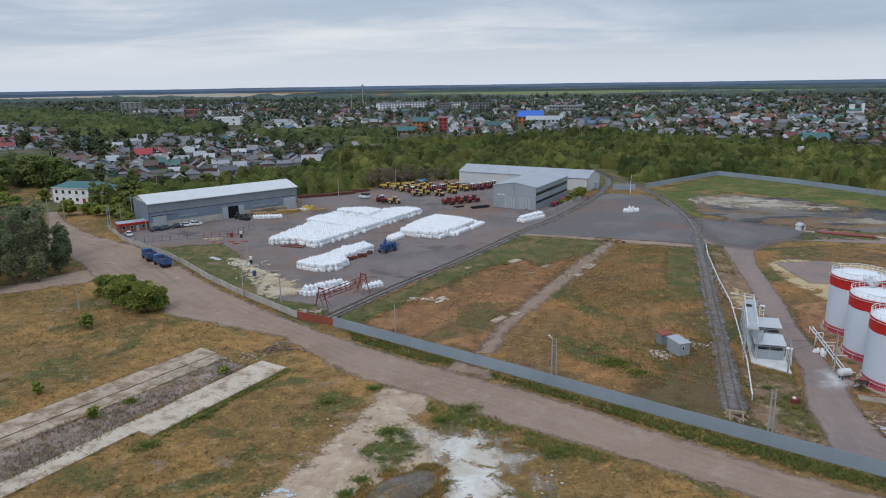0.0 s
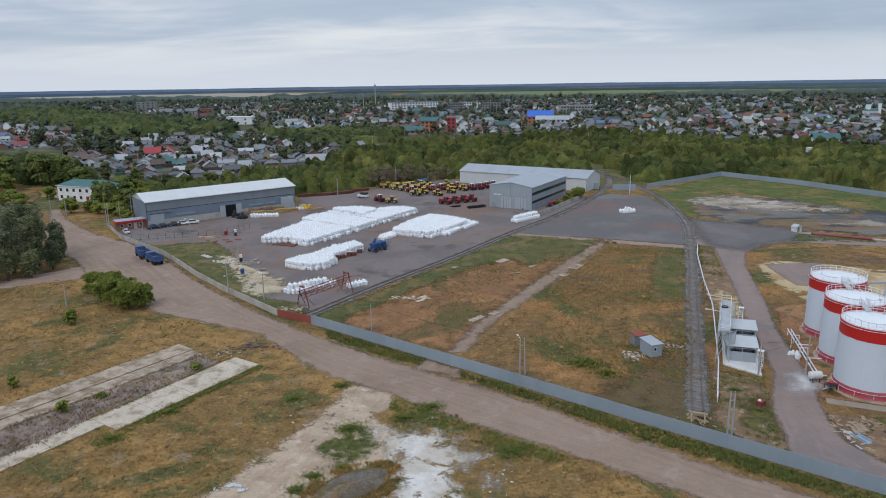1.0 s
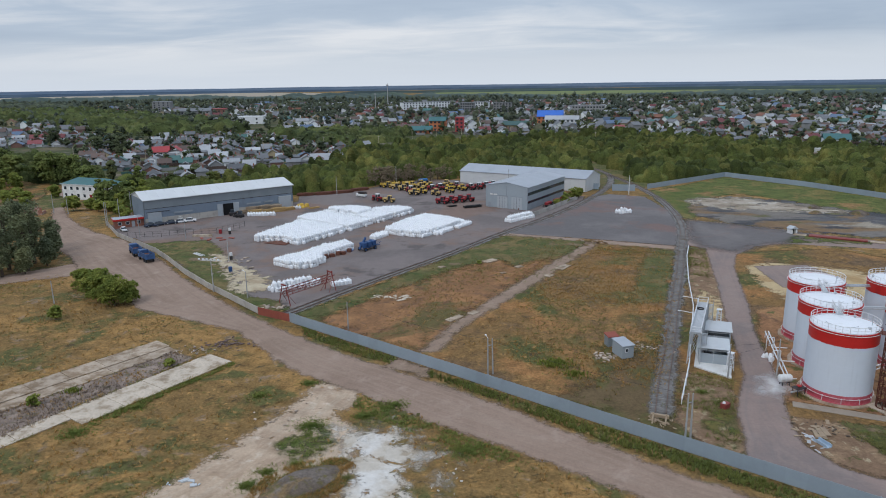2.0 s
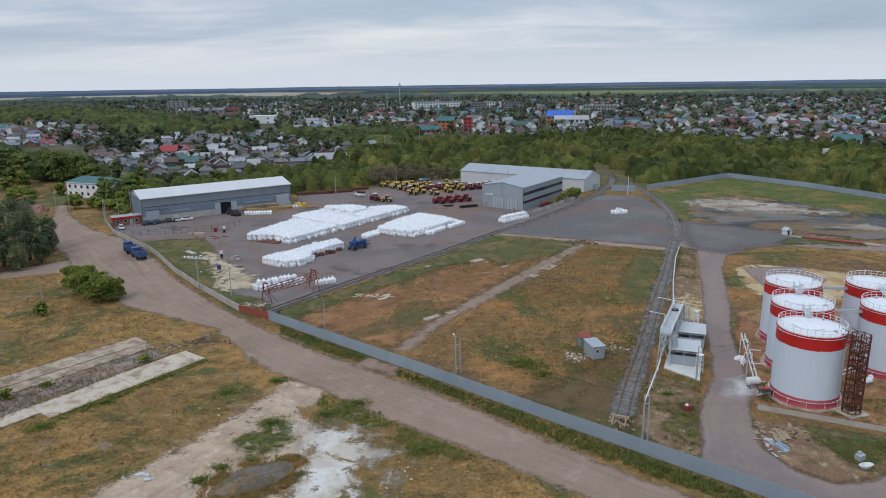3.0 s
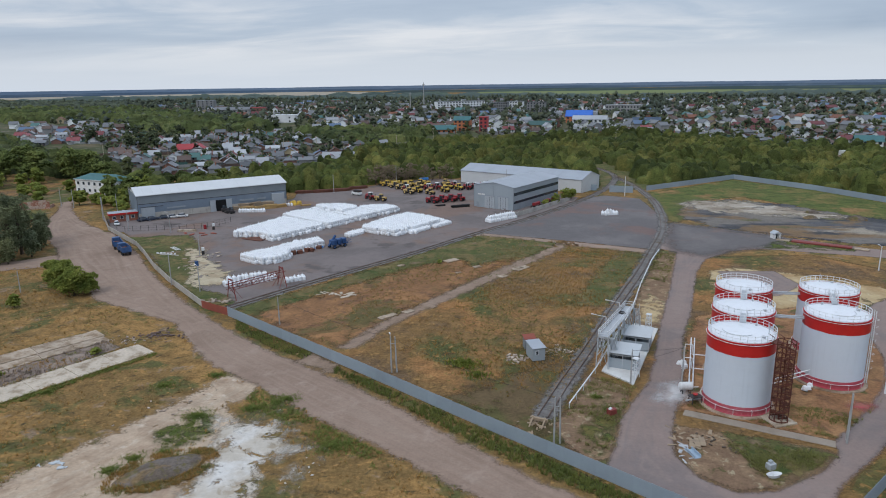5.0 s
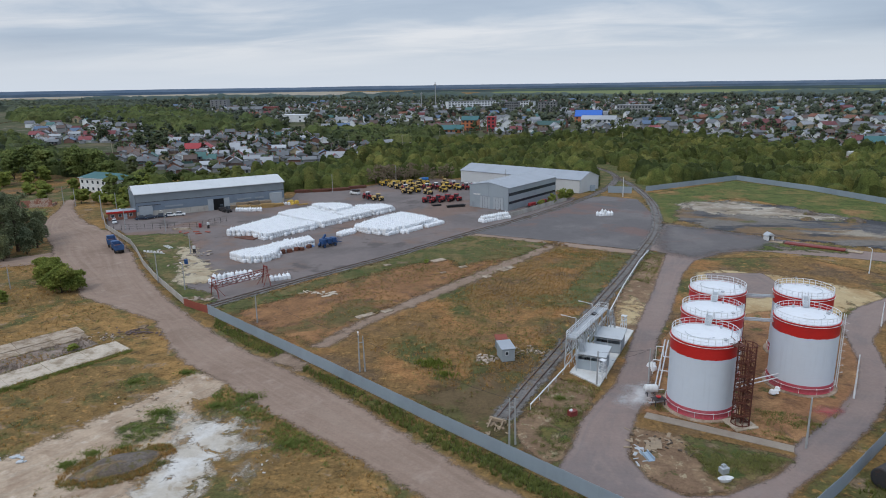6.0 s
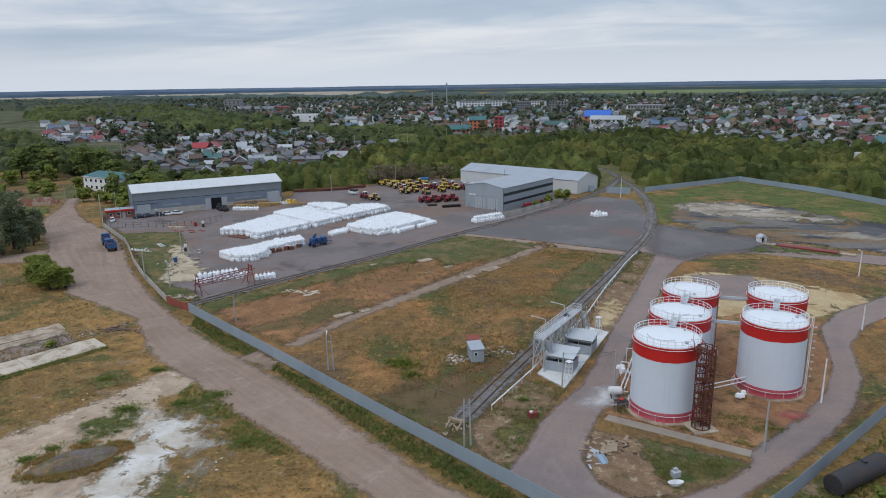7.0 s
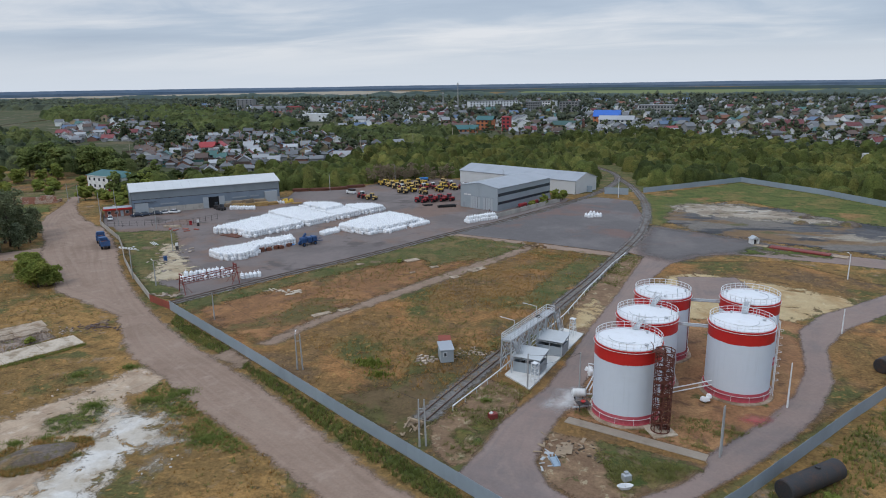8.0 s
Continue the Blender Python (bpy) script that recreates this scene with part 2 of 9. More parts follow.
M["sand"] = land("pale_sand", [(0.455, 0.34, 0.245), ((0.345, 0.245, 0.172), 0.45, 0.62), ((0.54, 0.44, 0.345), 0.55, 0.7)], (0.2, 0.5), 2.2, 0.25, (1.0, 7.0), holes=(0.28, 0.29, 0.40), ruts=((0.44, 0.365, 0.275), (0.27, 0.20, 0.135)))
M["yellow_sand"] = land("yellow_sand", [(0.46, 0.35, 0.20), ((0.36, 0.24, 0.12), 0.45, 0.65), ((0.50, 0.41, 0.26), 0.55, 0.7)], (0.12, 0.4), 2.2, 0.2, (0.9, 6.0), holes=(0.2, 0.34, 0.46))
M["pale_sand"] = land("pale_trodden_sand", [(0.46, 0.385, 0.27), ((0.34, 0.26, 0.17), 0.45, 0.62), ((0.14, 0.125, 0.06), 0.57, 0.64)], (0.14, 0.22), 2.2, 0.22, (0.8, 8.0), holes=(0.25, 0.36, 0.47))
M["chalk"] = land("white_chalk_spill", [(0.50, 0.445, 0.375), ((0.37, 0.305, 0.23), 0.48, 0.62), ((0.62, 0.59, 0.55), 0.46, 0.62)], (0.4, 0.13), 1.4, 0.14, (0.9, 6.0), holes=(0.3, 0.35, 0.45))
M["soil"] = land("bare_brown_soil", [(0.265, 0.138, 0.07), ((0.33, 0.182, 0.088), 0.45, 0.60), ((0.165, 0.092, 0.055), 0.53, 0.66), ((0.10, 0.098, 0.036), 0.59, 0.66)], (0.12, 0.3, 0.16), 2.2, 0.55, (0.8, 3.0))
M["slag"] = land("black_slag_ground", [(0.100, 0.098, 0.102), ((0.175, 0.155, 0.135), 0.45, 0.56), ((0.30, 0.26, 0.205), 0.55, 0.62), ((0.19, 0.125, 0.072), 0.52, 0.6), ((0.06, 0.061, 0.066), 0.52, 0.6), ((0.12, 0.11, 0.055), 0.58, 0.66)], (0.04, 0.065, 0.045, 0.06, 0.09), 1.8, 0.35, (1.4, 14.0), stretch=(0.6, 1.3, 1.0))
M["ballast"] = land("grey_rail_ballast", [(0.20, 0.190, 0.182), ((0.14, 0.128, 0.118), 0.45, 0.6), ((0.24, 0.225, 0.21), 0.58, 0.72), ((0.13, 0.105, 0.07), 0.56, 0.66)], (0.4, 0.8, 0.25), 5.0, 0.45, (0.6, 3.0), holes=(0.4, 0.24, 0.38))
M["heath"] = land("grey_brown_dry_weeds", [(0.215, 0.165, 0.135), ((0.28, 0.22, 0.18), 0.45, 0.62), ((0.135, 0.115, 0.075), 0.55, 0.66)], (0.2, 0.5), 3.0, 0.6, (0.5, 2.0), bump=1.0)
M["mound"] = land("mound_earth", [(0.155, 0.128, 0.11), ((0.115, 0.09, 0.07), 0.45, 0.6), ((0.20, 0.135, 0.07), 0.52, 0.64), ((0.12, 0.10, 0.045), 0.52, 0.62)], (0.35, 0.22, 0.5), 2.2, 0.5)
M["garden"] = land("garden_grass", [(0.072, 0.078, 0.036), ((0.13, 0.105, 0.065), 0.50, 0.62), ((0.055, 0.068, 0.03), 0.52, 0.64), ((0.19, 0.165, 0.13), 0.62, 0.68)], (0.03, 0.08, 0.05), 0.6, 0.4, (8.0, 20.0), bump=0)
M["field_far"] = land("far_crop_field", [(0.15, 0.18, 0.07), ((0.19, 0.19, 0.09), 0.45, 0.6)], (0.002,), 0.02, 0.15, (12.0, 20.0), bump=0)
M["stubble"] = land("far_stubble_field", [(0.34, 0.29, 0.225), ((0.26, 0.235, 0.18), 0.45, 0.6)], (0.002,), 0.02, 0.12, (12.0, 20.0), bump=0)
M["concrete"] = paint("weathered_concrete", (0.42, 0.335, 0.255), (0.215, 0.15, 0.095), 0.9, 0, 0.45, 2.4, 0.5, 0.3, 6, 0.09, 0.43, 0.60)
M["light_concrete"] = paint("light_concrete", (0.51, 0.43, 0.34), (0.27, 0.205, 0.14), 0.9, 0, 0.4, 2.4, 0.45, 0.3, 8, 0.05, 0.47, 0.62)
M["path_slab"] = paint("dusty_path_concrete", (0.30, 0.25, 0.20), (0.22, 0.175, 0.135), 0.9, 0, 0.4, 2.4, 0.25, 0.2, 6, 0.03)
M["conc_fence"] = paint("concrete_fence", (0.42, 0.39, 0.35), (0.30, 0.28, 0.25), 0.9, 0, 0.4, 3, 0.2, 0.2, 8, 0.12, streak=0.4)
M["fence"] = paint("grey_blue_profiled_sheet", (0.29, 0.345, 0.395), (0.245, 0.29, 0.335), 0.5, 0.1, 0.15, 2, 0.1, 0, 8, 0.04)
M["white_tank"] = paint("white_tank_paint", (0.60, 0.65, 0.71), (0.545, 0.59, 0.645), 0.5, 0, 0.12, 0.9, 0.05, 0, 4, 0.02, 0.48, 0.72, streak=0.10)
M["red_tank"] = paint("red_tank_paint", (0.50, 0.022, 0.018), (0.40, 0.02, 0.018), 0.45, 0, 0.4, 3, 0.15)
M["red_base"] = paint("faded_red_base_paint", (0.46, 0.075, 0.10), (0.44, 0.17, 0.19), 0.6, 0, 0.5, 3, 0.25)
M["white_roof"] = paint("white_tank_roof", (0.74, 0.755, 0.78), (0.60, 0.60, 0.60), 0.5, 0, 0.5, 2.5, 0.08, lo=0.5, hi=0.75)
M["rail_white"] = paint("white_railing", (0.72, 0.73, 0.74), None, 0.5, 0, 1, 5, 0.1)
M["galv"] = paint("galvanised_grey_steel", (0.48, 0.50, 0.52), (0.36, 0.38, 0.40), 0.5, 0.3, 0.5, 4, 0.12)
M["canopy"] = paint("pale_grey_canopy", (0.50, 0.525, 0.54), (0.42, 0.44, 0.45), 0.55, 0.1, 0.5, 4, 0.1)
M["rust_steel"] = paint("red_brown_primer_steel", (0.135, 0.045, 0.03), (0.085, 0.03, 0.022), 0.7, 0.1, 0.8, 5, 0.25)
M["red_steel"] = paint("faded_red_steel", (0.22, 0.045, 0.038), (0.15, 0.04, 0.033), 0.65, 0, 0.8, 4, 0.2)
M["brick_red"] = paint("red_brown_sheet", (0.28, 0.075, 0.05), (0.21, 0.06, 0.045), 0.7, 0, 0.6, 3, 0.2, rand=0.08)
M["dark_steel"] = paint("dark_steel", (0.045, 0.045, 0.048), (0.08, 0.05, 0.04), 0.6, 0.3, 0.8, 5, 0.2)
M["rail"] = paint("rusty_rail_steel", (0.185, 0.115, 0.085), (0.11, 0.062, 0.045), 0.55, 0.5, 0.5, 4, 0.2)
M["sleeper"] = paint("grey_sleeper", (0.165, 0.150, 0.138), (0.115, 0.10, 0.09), 0.9, 0, 0.5, 3, 0.4, rand=0.3)
M["shed_blue"] = paint("blue_grey_cladding", (0.20, 0.245, 0.30), (0.165, 0.20, 0.245), 0.5, 0.15, 0.2, 2, 0.1, rand=0.03)
M["shed_grey"] = paint("grey_cladding", (0.235, 0.265, 0.285), (0.195, 0.22, 0.235), 0.5, 0.15, 0.2, 2, 0.1, rand=0.03)
M["roof_white"] = paint("white_sheet_roof", (0.60, 0.61, 0.61), (0.53, 0.54, 0.54), 0.5, 0.1, 0.15, 2, 0.08, rand=0.012)
M["hall_wall"] = paint("grey_hall_cladding", (0.33, 0.37, 0.40), (0.29, 0.33, 0.36), 0.5, 0.15, 0.2, 2, 0.08, rand=0.025)
M["hall_roof"] = paint("grey_sheet_roof", (0.36, 0.385, 0.42), (0.31, 0.335, 0.37), 0.45, 0.2, 0.15, 2, 0.08, rand=0.03)
M["hall_side"] = paint("grey_side_cladding", (0.30, 0.33, 0.36), (0.25, 0.28, 0.30), 0.5, 0.15, 0.2, 2, 0.1)
M["door_grey"] = paint("pale_grey_door", (0.40, 0.43, 0.455), (0.34, 0.36, 0.38), 0.5, 0.1, 0.4, 3, 0.08)
# near-black for openings: their unlit inside is only coloured on
M["black"] = paint("black_opening_panel", (0.012, 0.012, 0.013), None, 0.9)
M["rubber"] = paint("black_rubber", (0.022, 0.022, 0.023), None, 0.85, 0, 1, 5, 0.3)
M["bag"] = paint("white_woven_bag", (0.80, 0.81, 0.82), (0.70, 0.71, 0.73), 0.7, 0, 0.4, 3, 0.1, 0.2, 5)
M["plaster"] = paint("white_plaster", (0.74, 0.735, 0.72), (0.54, 0.53, 0.50), 0.9, 0, 0.3, 2, 0.12, streak=0.2)
M["timber"] = paint("yellow_timber", (0.42, 0.27, 0.11), (0.33, 0.20, 0.08), 0.8, 0, 0.8, 4, 0.25, rand=0.2)
M["brick"] = paint("red_brick_wall", (0.30, 0.125, 0.085), (0.22, 0.10, 0.075), 0.85, 0, 0.5, 4, 0.3)
M["brick_old"] = paint("crumbling_limewashed_brick", (0.30, 0.135, 0.095), (0.42, 0.33, 0.27), 0.9, 0, 0.35, 2.0, 0.4, 0.3, 6, lo=0.47, hi=0.58)
M["pole"] = paint("concrete_pole", (0.36, 0.36, 0.355), (0.28, 0.28, 0.275), 0.85, 0, 0.6, 4, 0.15)
M["bark"] = paint("grey_brown_bark", (0.10, 0.075, 0.055), (0.06, 0.05, 0.04), 0.95, 0, 1, 6, 0.4)
M["yellow_dusty"] = paint("dusty_yellow_paint", (0.52, 0.36, 0.14), (0.40, 0.28, 0.13), 0.6, 0, 1, 5, 0.2)
M["yellow"] = paint("yellow_machine_paint", (0.58, 0.38, 0.06), (0.44, 0.28, 0.07), 0.45, 0, 1, 5, 0.2)
M["red_machine"] = paint("red_machine_paint", (0.29, 0.025, 0.03), (0.20, 0.022, 0.025), 0.45, 0, 1, 5, 0.2)
M["blue_machine"] = paint("blue_machine_paint", (0.028, 0.075, 0.19), (0.025, 0.055, 0.13), 0.45, 0, 1, 5, 0.2)
M["truck_blue"] = paint("blue_truck_paint", (0.05, 0.11, 0.24), (0.035, 0.06, 0.14), 0.45, 0, 1, 5, 0.2)
M["cab_white"] = paint("white_cab_paint", (0.68, 0.68, 0.67), None, 0.4, 0, 1, 5, 0.1)
M["car_white"] = paint("white_car_paint", (0.72, 0.72, 0.72), (0.66, 0.66, 0.66), 0.25, 0, 1, 5, 0.05, spec=0.5)
M["car_dark"] = paint("dark_blue_car_paint", (0.03, 0.04, 0.065), None, 0.25, 0, 1, 5, 0.05, spec=0.5)
M["blue_sheet"] = paint("blue_tarpaulin", (0.05, 0.20, 0.48), None, 0.5)
M["blue_pale"] = paint("pale_blue_sheet", (0.34, 0.43, 0.52), None, 0.5)
M["rust_wood"] = paint("rusty_stack", (0.15, 0.06, 0.04), (0.10, 0.05, 0.035), 0.85, 0, 0.5, 3, 0.3)
M["debris"] = paint("pale_rubble", (0.40, 0.325, 0.26), (0.23, 0.165, 0.125), 0.9, 0, 0.6, 4, 0.3, rand=0.3)
glass_n = Nodes("dark_window_glass")
M["glass"] = glass_n.done((0.035, 0.045, 0.055), 0.08, 0.0, spec=0.6)
M["leaf_belt"] = foliage("willow_foliage", (0.058, 0.076, 0.025), (0.103, 0.123, 0.034), (0.198, 0.188, 0.054), 0.035, 0.3, 0.16, 2.0, 0.17)
M["leaf_mid"] = foliage("woodland_foliage", (0.066, 0.088, 0.038), (0.105, 0.130, 0.046), (0.168, 0.180, 0.064), 0.014, 0.3, 0.14, 1.4, 0.1)
M["leaf_bare"] = foliage("brown_thin_foliage", (0.19, 0.145, 0.10), (0.24, 0.185, 0.125), (0.21, 0.205, 0.085), 0.1, 0.3, 0.2, 2.0)
M["leaf_town"] = foliage("garden_foliage", (0.062, 0.080, 0.052), (0.085, 0.104, 0.057), (0.14, 0.155, 0.066), 0.02, 0.3, 0.18, 1.2, 0.12)
# far trees: a paler, bluer leaf colour stands in for haze
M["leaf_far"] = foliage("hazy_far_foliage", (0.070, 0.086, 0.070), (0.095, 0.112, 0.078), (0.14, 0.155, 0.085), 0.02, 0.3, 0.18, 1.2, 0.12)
M["leaf_broad"] = foliage("broad_tree_foliage", (0.105, 0.138, 0.045), (0.155, 0.19, 0.058), (0.21, 0.235, 0.072), 0.1, 0.35, 0.22, 1.8)
M["leaf_grove"] = foliage("olive_birch_foliage", (0.165, 0.193, 0.112), (0.215, 0.24, 0.13), (0.275, 0.29, 0.145), 0.12, 0.45, 0.25, 2.0)
M["verge"] = foliage("verge_grass", (0.15, 0.175, 0.052), (0.22, 0.235, 0.07), (0.33, 0.295, 0.10), 0.12, 0.4)
M["leaf_bush"] = foliage("bush_foliage", (0.15, 0.185, 0.042), (0.22, 0.25, 0.054), (0.31, 0.315, 0.075), 0.5, 0.35, 0.2, 3.2)
M["weed"] = foliage("roadside_weeds", (0.155, 0.165, 0.052), (0.205, 0.20, 0.065), (0.275, 0.235, 0.085), 0.12, 0.4)
M["straw"] = foliage("dry_grass_tufts", (0.26, 0.18, 0.078), (0.345, 0.22, 0.092), (0.42, 0.255, 0.108), 0.07, 0.4)
M["gold"] = foliage("golden_seed_grass", (0.33, 0.205, 0.075), (0.42, 0.255, 0.09), (0.50, 0.31, 0.12), 0.09, 0.4)
M["weed_green"] = foliage("green_grass_blades", (0.13, 0.175, 0.045), (0.18, 0.21, 0.055), (0.24, 0.24, 0.07), 0.3, 0.35)
M["heath_weed"] = foliage("dead_grey_weeds", (0.27, 0.215, 0.175), (0.34, 0.27, 0.22), (0.42, 0.335, 0.27), 0.2, 0.3)
# far woods: the blue of distance haze is put into the leaf colour
M["far_wood"] = foliage("hazy_far_woodland", (0.06, 0.085, 0.08), (0.075, 0.10, 0.088), (0.09, 0.118, 0.088), 0.004, 0.1)
M["teal"] = paint("teal_sheet_roof", (0.050, 0.142, 0.142), (0.040, 0.112, 0.115), 0.5, 0.05, 0.2, 2, 0.12)
M["bright blue"] = paint("bright_blue_roof", (0.045, 0.15, 0.52), (0.04, 0.12, 0.42), 0.5, 0.05, 0.2, 2, 0.1)
M["bright red"] = paint("bright_red_paint", (0.37, 0.055, 0.06), (0.30, 0.05, 0.055), 0.6, 0, 0.2, 2, 0.12)
M["bright orange"] = paint("orange_brick", (0.48, 0.17, 0.08), (0.38, 0.13, 0.065), 0.8, 0, 0.3, 2, 0.12)
M["bright white"] = paint("bright_white_wall", (0.72, 0.73, 0.74), (0.64, 0.65, 0.66), 0.7, 0, 0.2, 2, 0.08)
M["chalk_lump"] = paint("chalk_lump", (0.52, 0.49, 0.45), (0.40, 0.36, 0.31), 0.95)
M["white_slab"] = paint("white_concrete", (0.64, 0.635, 0.61), (0.50, 0.48, 0.45), 0.9, 0, 0.4, 3, 0.2)
M["rotten_wood"] = paint("rotten_dark_wood", (0.145, 0.10, 0.09), (0.08, 0.058, 0.052), 0.9, 0, 0.8, 4, 0.35)
M["timber_old"] = paint("old_grey_timber", (0.33, 0.25, 0.17), (0.22, 0.165, 0.12), 0.85, 0, 0.8, 4, 0.3)


# ---- mesh helpers ----
ZY = (0, 185, 230, 270, 330, 400, 470, 600, 900, 4600)
ZZ = (0, 0, 0.9, 1.3, 1.6, 3.0, 4.0, 7.5, 12, 26)


def gz(y):
    """Height of the land, which rises gently towards the town."""
    return float(np.interp(y, ZY, ZZ))


class MB:
    """Gathers vertices and faces of one mesh."""

    def __init__(self):
        self.v, self.f = [], []

    def add(self, vs, fs):
        k = len(self.v)
        self.v.extend(tuple(p) for p in vs)
        self.f.extend(tuple(i + k for i in q) for q in fs)
        return self

    def box(self, c, s, rz=0.0, taper=1.0):
        """A box of size s whose base centre is c."""
        ca, sa = math.cos(rz), math.sin(rz)
        vs = []
        for z, k in ((0, 1.0), (s[2], taper)):
            for x, y in ((-1, -1), (1, -1), (1, 1), (-1, 1)):
                px, py = x * s[0] / 2 * k, y * s[1] / 2 * k
                vs.append((c[0] + px * ca - py * sa, c[1] + px * sa + py * ca, c[2] + z))
        return self.add(vs, [(3, 2, 1, 0), (4, 5, 6, 7), (0, 1, 5, 4), (1, 2, 6, 5), (2, 3, 7, 6), (3, 0, 4, 7)])

    def soft(self, c, s, b, rz=0.0, taper=1.0):
        """A box with chamfered upright and top edges."""
        ca, sa = math.cos(rz), math.sin(rz)
        vs, fs = [], []
        rings = ((0, 0, 1.0), (0, s[2] - b, taper), (b, s[2], taper))
        for inset, z, k in rings:
            hx, hy = s[0] / 2 * k - inset, s[1] / 2 * k - inset
            for x, y in ((-hx + b, -hy), (hx - b, -hy), (hx, -hy + b), (hx, hy - b), (hx - b, hy), (-hx + b, hy), (-hx, hy - b), (-hx, -hy + b)):
                vs.append((c[0] + x * ca - y * sa, c[1] + x * sa + y * ca, c[2] + z))
        for r in range(2):
            for i in range(8):
                j = (i + 1) % 8
                fs.append((r * 8 + i, r * 8 + j, r * 8 + 8 + j, r * 8 + 8 + i))
        fs += [tuple(range(16, 24)), tuple(range(7, -1, -1))]
        return self.add(vs, fs)

    def rod(self, p, q, r, r2=None, n=6, caps=True):
        """A round bar from p to q."""
        p, q = Vector(p), Vector(q)
        r2 = r if r2 is None else r2
        d = (q - p).normalized()
        a = d.cross(Vector((0, 0, 1)) if abs(d.z) < 0.9 else Vector((1, 0, 0))).normalized()
        b = d.cross(a)
        vs = [p + (a * math.cos(2 * math.pi * i / n) + b * math.sin(2 * math.pi * i / n)) * r for i in range(n)]
        vs += [q + (a * math.cos(2 * math.pi * i / n) + b * math.sin(2 * math.pi * i / n)) * r2 for i in range(n)]
        fs = [(i, i + n, (i + 1) % n + n, (i + 1) % n) for i in range(n)]
        if caps:
            fs += [tuple(range(n)), tuple(range(2 * n - 1, n - 1, -1))]
        return self.add(vs, fs)

    def beam(self, p, q, w, h=None):
        """A square bar from p to q."""
        p, q = Vector(p), Vector(q)
        h = h or w
        d = (q - p).normalized()
        a = d.cross(Vector((0, 0, 1)) if abs(d.z) < 0.95 else Vector((1, 0, 0))).normalized() * w / 2
        b = d.cross(a).normalized() * h / 2
        vs = [o + x * a + y * b for o in (p, q) for x, y in ((-1, -1), (1, -1), (1, 1), (-1, 1))]
        return self.add(vs, [(0, 1, 2, 3), (7, 6, 5, 4), (4, 5, 1, 0), (5, 6, 2, 1), (6, 7, 3, 2), (7, 4, 0, 3)])

    def lathe(self, c, prof, n=48):
        """A turned body: rings of (radius, z)."""
        vs, fs = [], []
        for r, z in prof:
            vs += [(c[0] + r * math.cos(2 * math.pi * i / n), c[1] + r * math.sin(2 * math.pi * i / n), c[2] + z) for i in range(n)]
        for k in range(len(prof) - 1):
            for i in range(n):
                j = (i + 1) % n
                fs.append((k * n + i, k * n + j, k * n + n + j, k * n + n + i))
        return self.add(vs, fs)

    def ring(self, c, r, t, n=40, a0=0.0, a1=2 * math.pi):
        """A bent bar round c."""
        pts = [(c[0] + r * math.cos(a0 + (a1 - a0) * i / n), c[1] + r * math.sin(a0 + (a1 - a0) * i / n), c[2]) for i in range(n + 1)]
        for p, q in zip(pts, pts[1:]):
            self.beam(p, q, t)
        return self

    def slab(self, poly, z0, z1):
        """An upright prism over a convex polygon (anticlockwise)."""
        n = len(poly)
        vs = [(x, y, z0) for x, y in poly] + [(x, y, z1) for x, y in poly]
        return self.add(vs, [tuple(range(n - 1, -1, -1)), tuple(range(n, 2 * n))] + [(i, (i + 1) % n, (i + 1) % n + n, i + n) for i in range(n)])

    def mesh(self, name, smooth=False):
        me = bpy.data.meshes.new(name)
        me.from_pydata(self.v, [], self.f)
        if smooth:
            me.shade_smooth()
            me.set_sharp_from_angle(angle=radians(40))
        me.update()
        return me


def part(name, mb, material, parent, label="", loc=None, smooth=False):
    """One mesh object under a thing or under a part."""
    me = mb if isinstance(mb, bpy.types.Mesh) else mb.mesh(name, smooth)
    if not me.materials:
        me.materials.append(M[material])
    ob = new(name, me)
    ob.parent = parent
    if loc is not None:
        ob.matrix_basis = loc if isinstance(loc, Matrix) else Matrix.Translation(loc)
    return tagged(ob, label)


def thing(name, label, category, loc=(0, 0, 0), rz=0.0, group="", kind=""):
    ob = new(name)
    ob.empty_display_size = 0.3
    ob.matrix_basis = Matrix.Translation(loc) @ Matrix.Rotation(rz, 4, "Z")
    return tagged(ob, label, category, group, kind)


def solo(name, mb, material, label, category, loc=(0, 0, 0), rz=0.0, group="", kind="", smooth=False):
    """A thing of one mesh."""
    me = mb if isinstance(mb, bpy.types.Mesh) else mb.mesh(name, smooth)
    if not me.materials:
        me.materials.append(M[material])
    ob = new(name, me)
    ob.matrix_basis = Matrix.Translation(loc) @ Matrix.Rotation(rz, 4, "Z")
    return tagged(ob, label, category, group, kind)


def quick_mesh(name, V, Q, material, smooth=False, leafy=0.0):
    """A big mesh from arrays of vertices and of faces with equally many corners."""
    me = bpy.data.meshes.new(name)
    me.vertices.add(len(V))
    me.vertices.foreach_set("co", np.asarray(V, np.float32).ravel())
    Q = np.asarray(Q, np.int32)
    n, k = Q.shape
    me.loops.add(n * k)
    me.loops.foreach_set("vertex_index", Q.ravel())
    me.polygons.add(n)
    me.polygons.foreach_set("loop_start", np.arange(0, n * k, k, dtype=np.int32))
    me.update(calc_edges=True)
    if smooth:
        me.shade_smooth()
    if leafy:  # soft normals, half a clump's own and half upright, to lighten the clumps' undersides
        N = np.empty(len(V) * 3, np.float32)
        me.vertex_normals.foreach_get("vector", N)
        N = N.reshape(-1, 3) * 0.6 + np.array((0, 0, leafy), np.float32)
        N /= np.linalg.norm(N, axis=1)[:, None]
        me.normals_split_custom_set_from_vertices(N.tolist())
    me.materials.append(M[material])
    return me


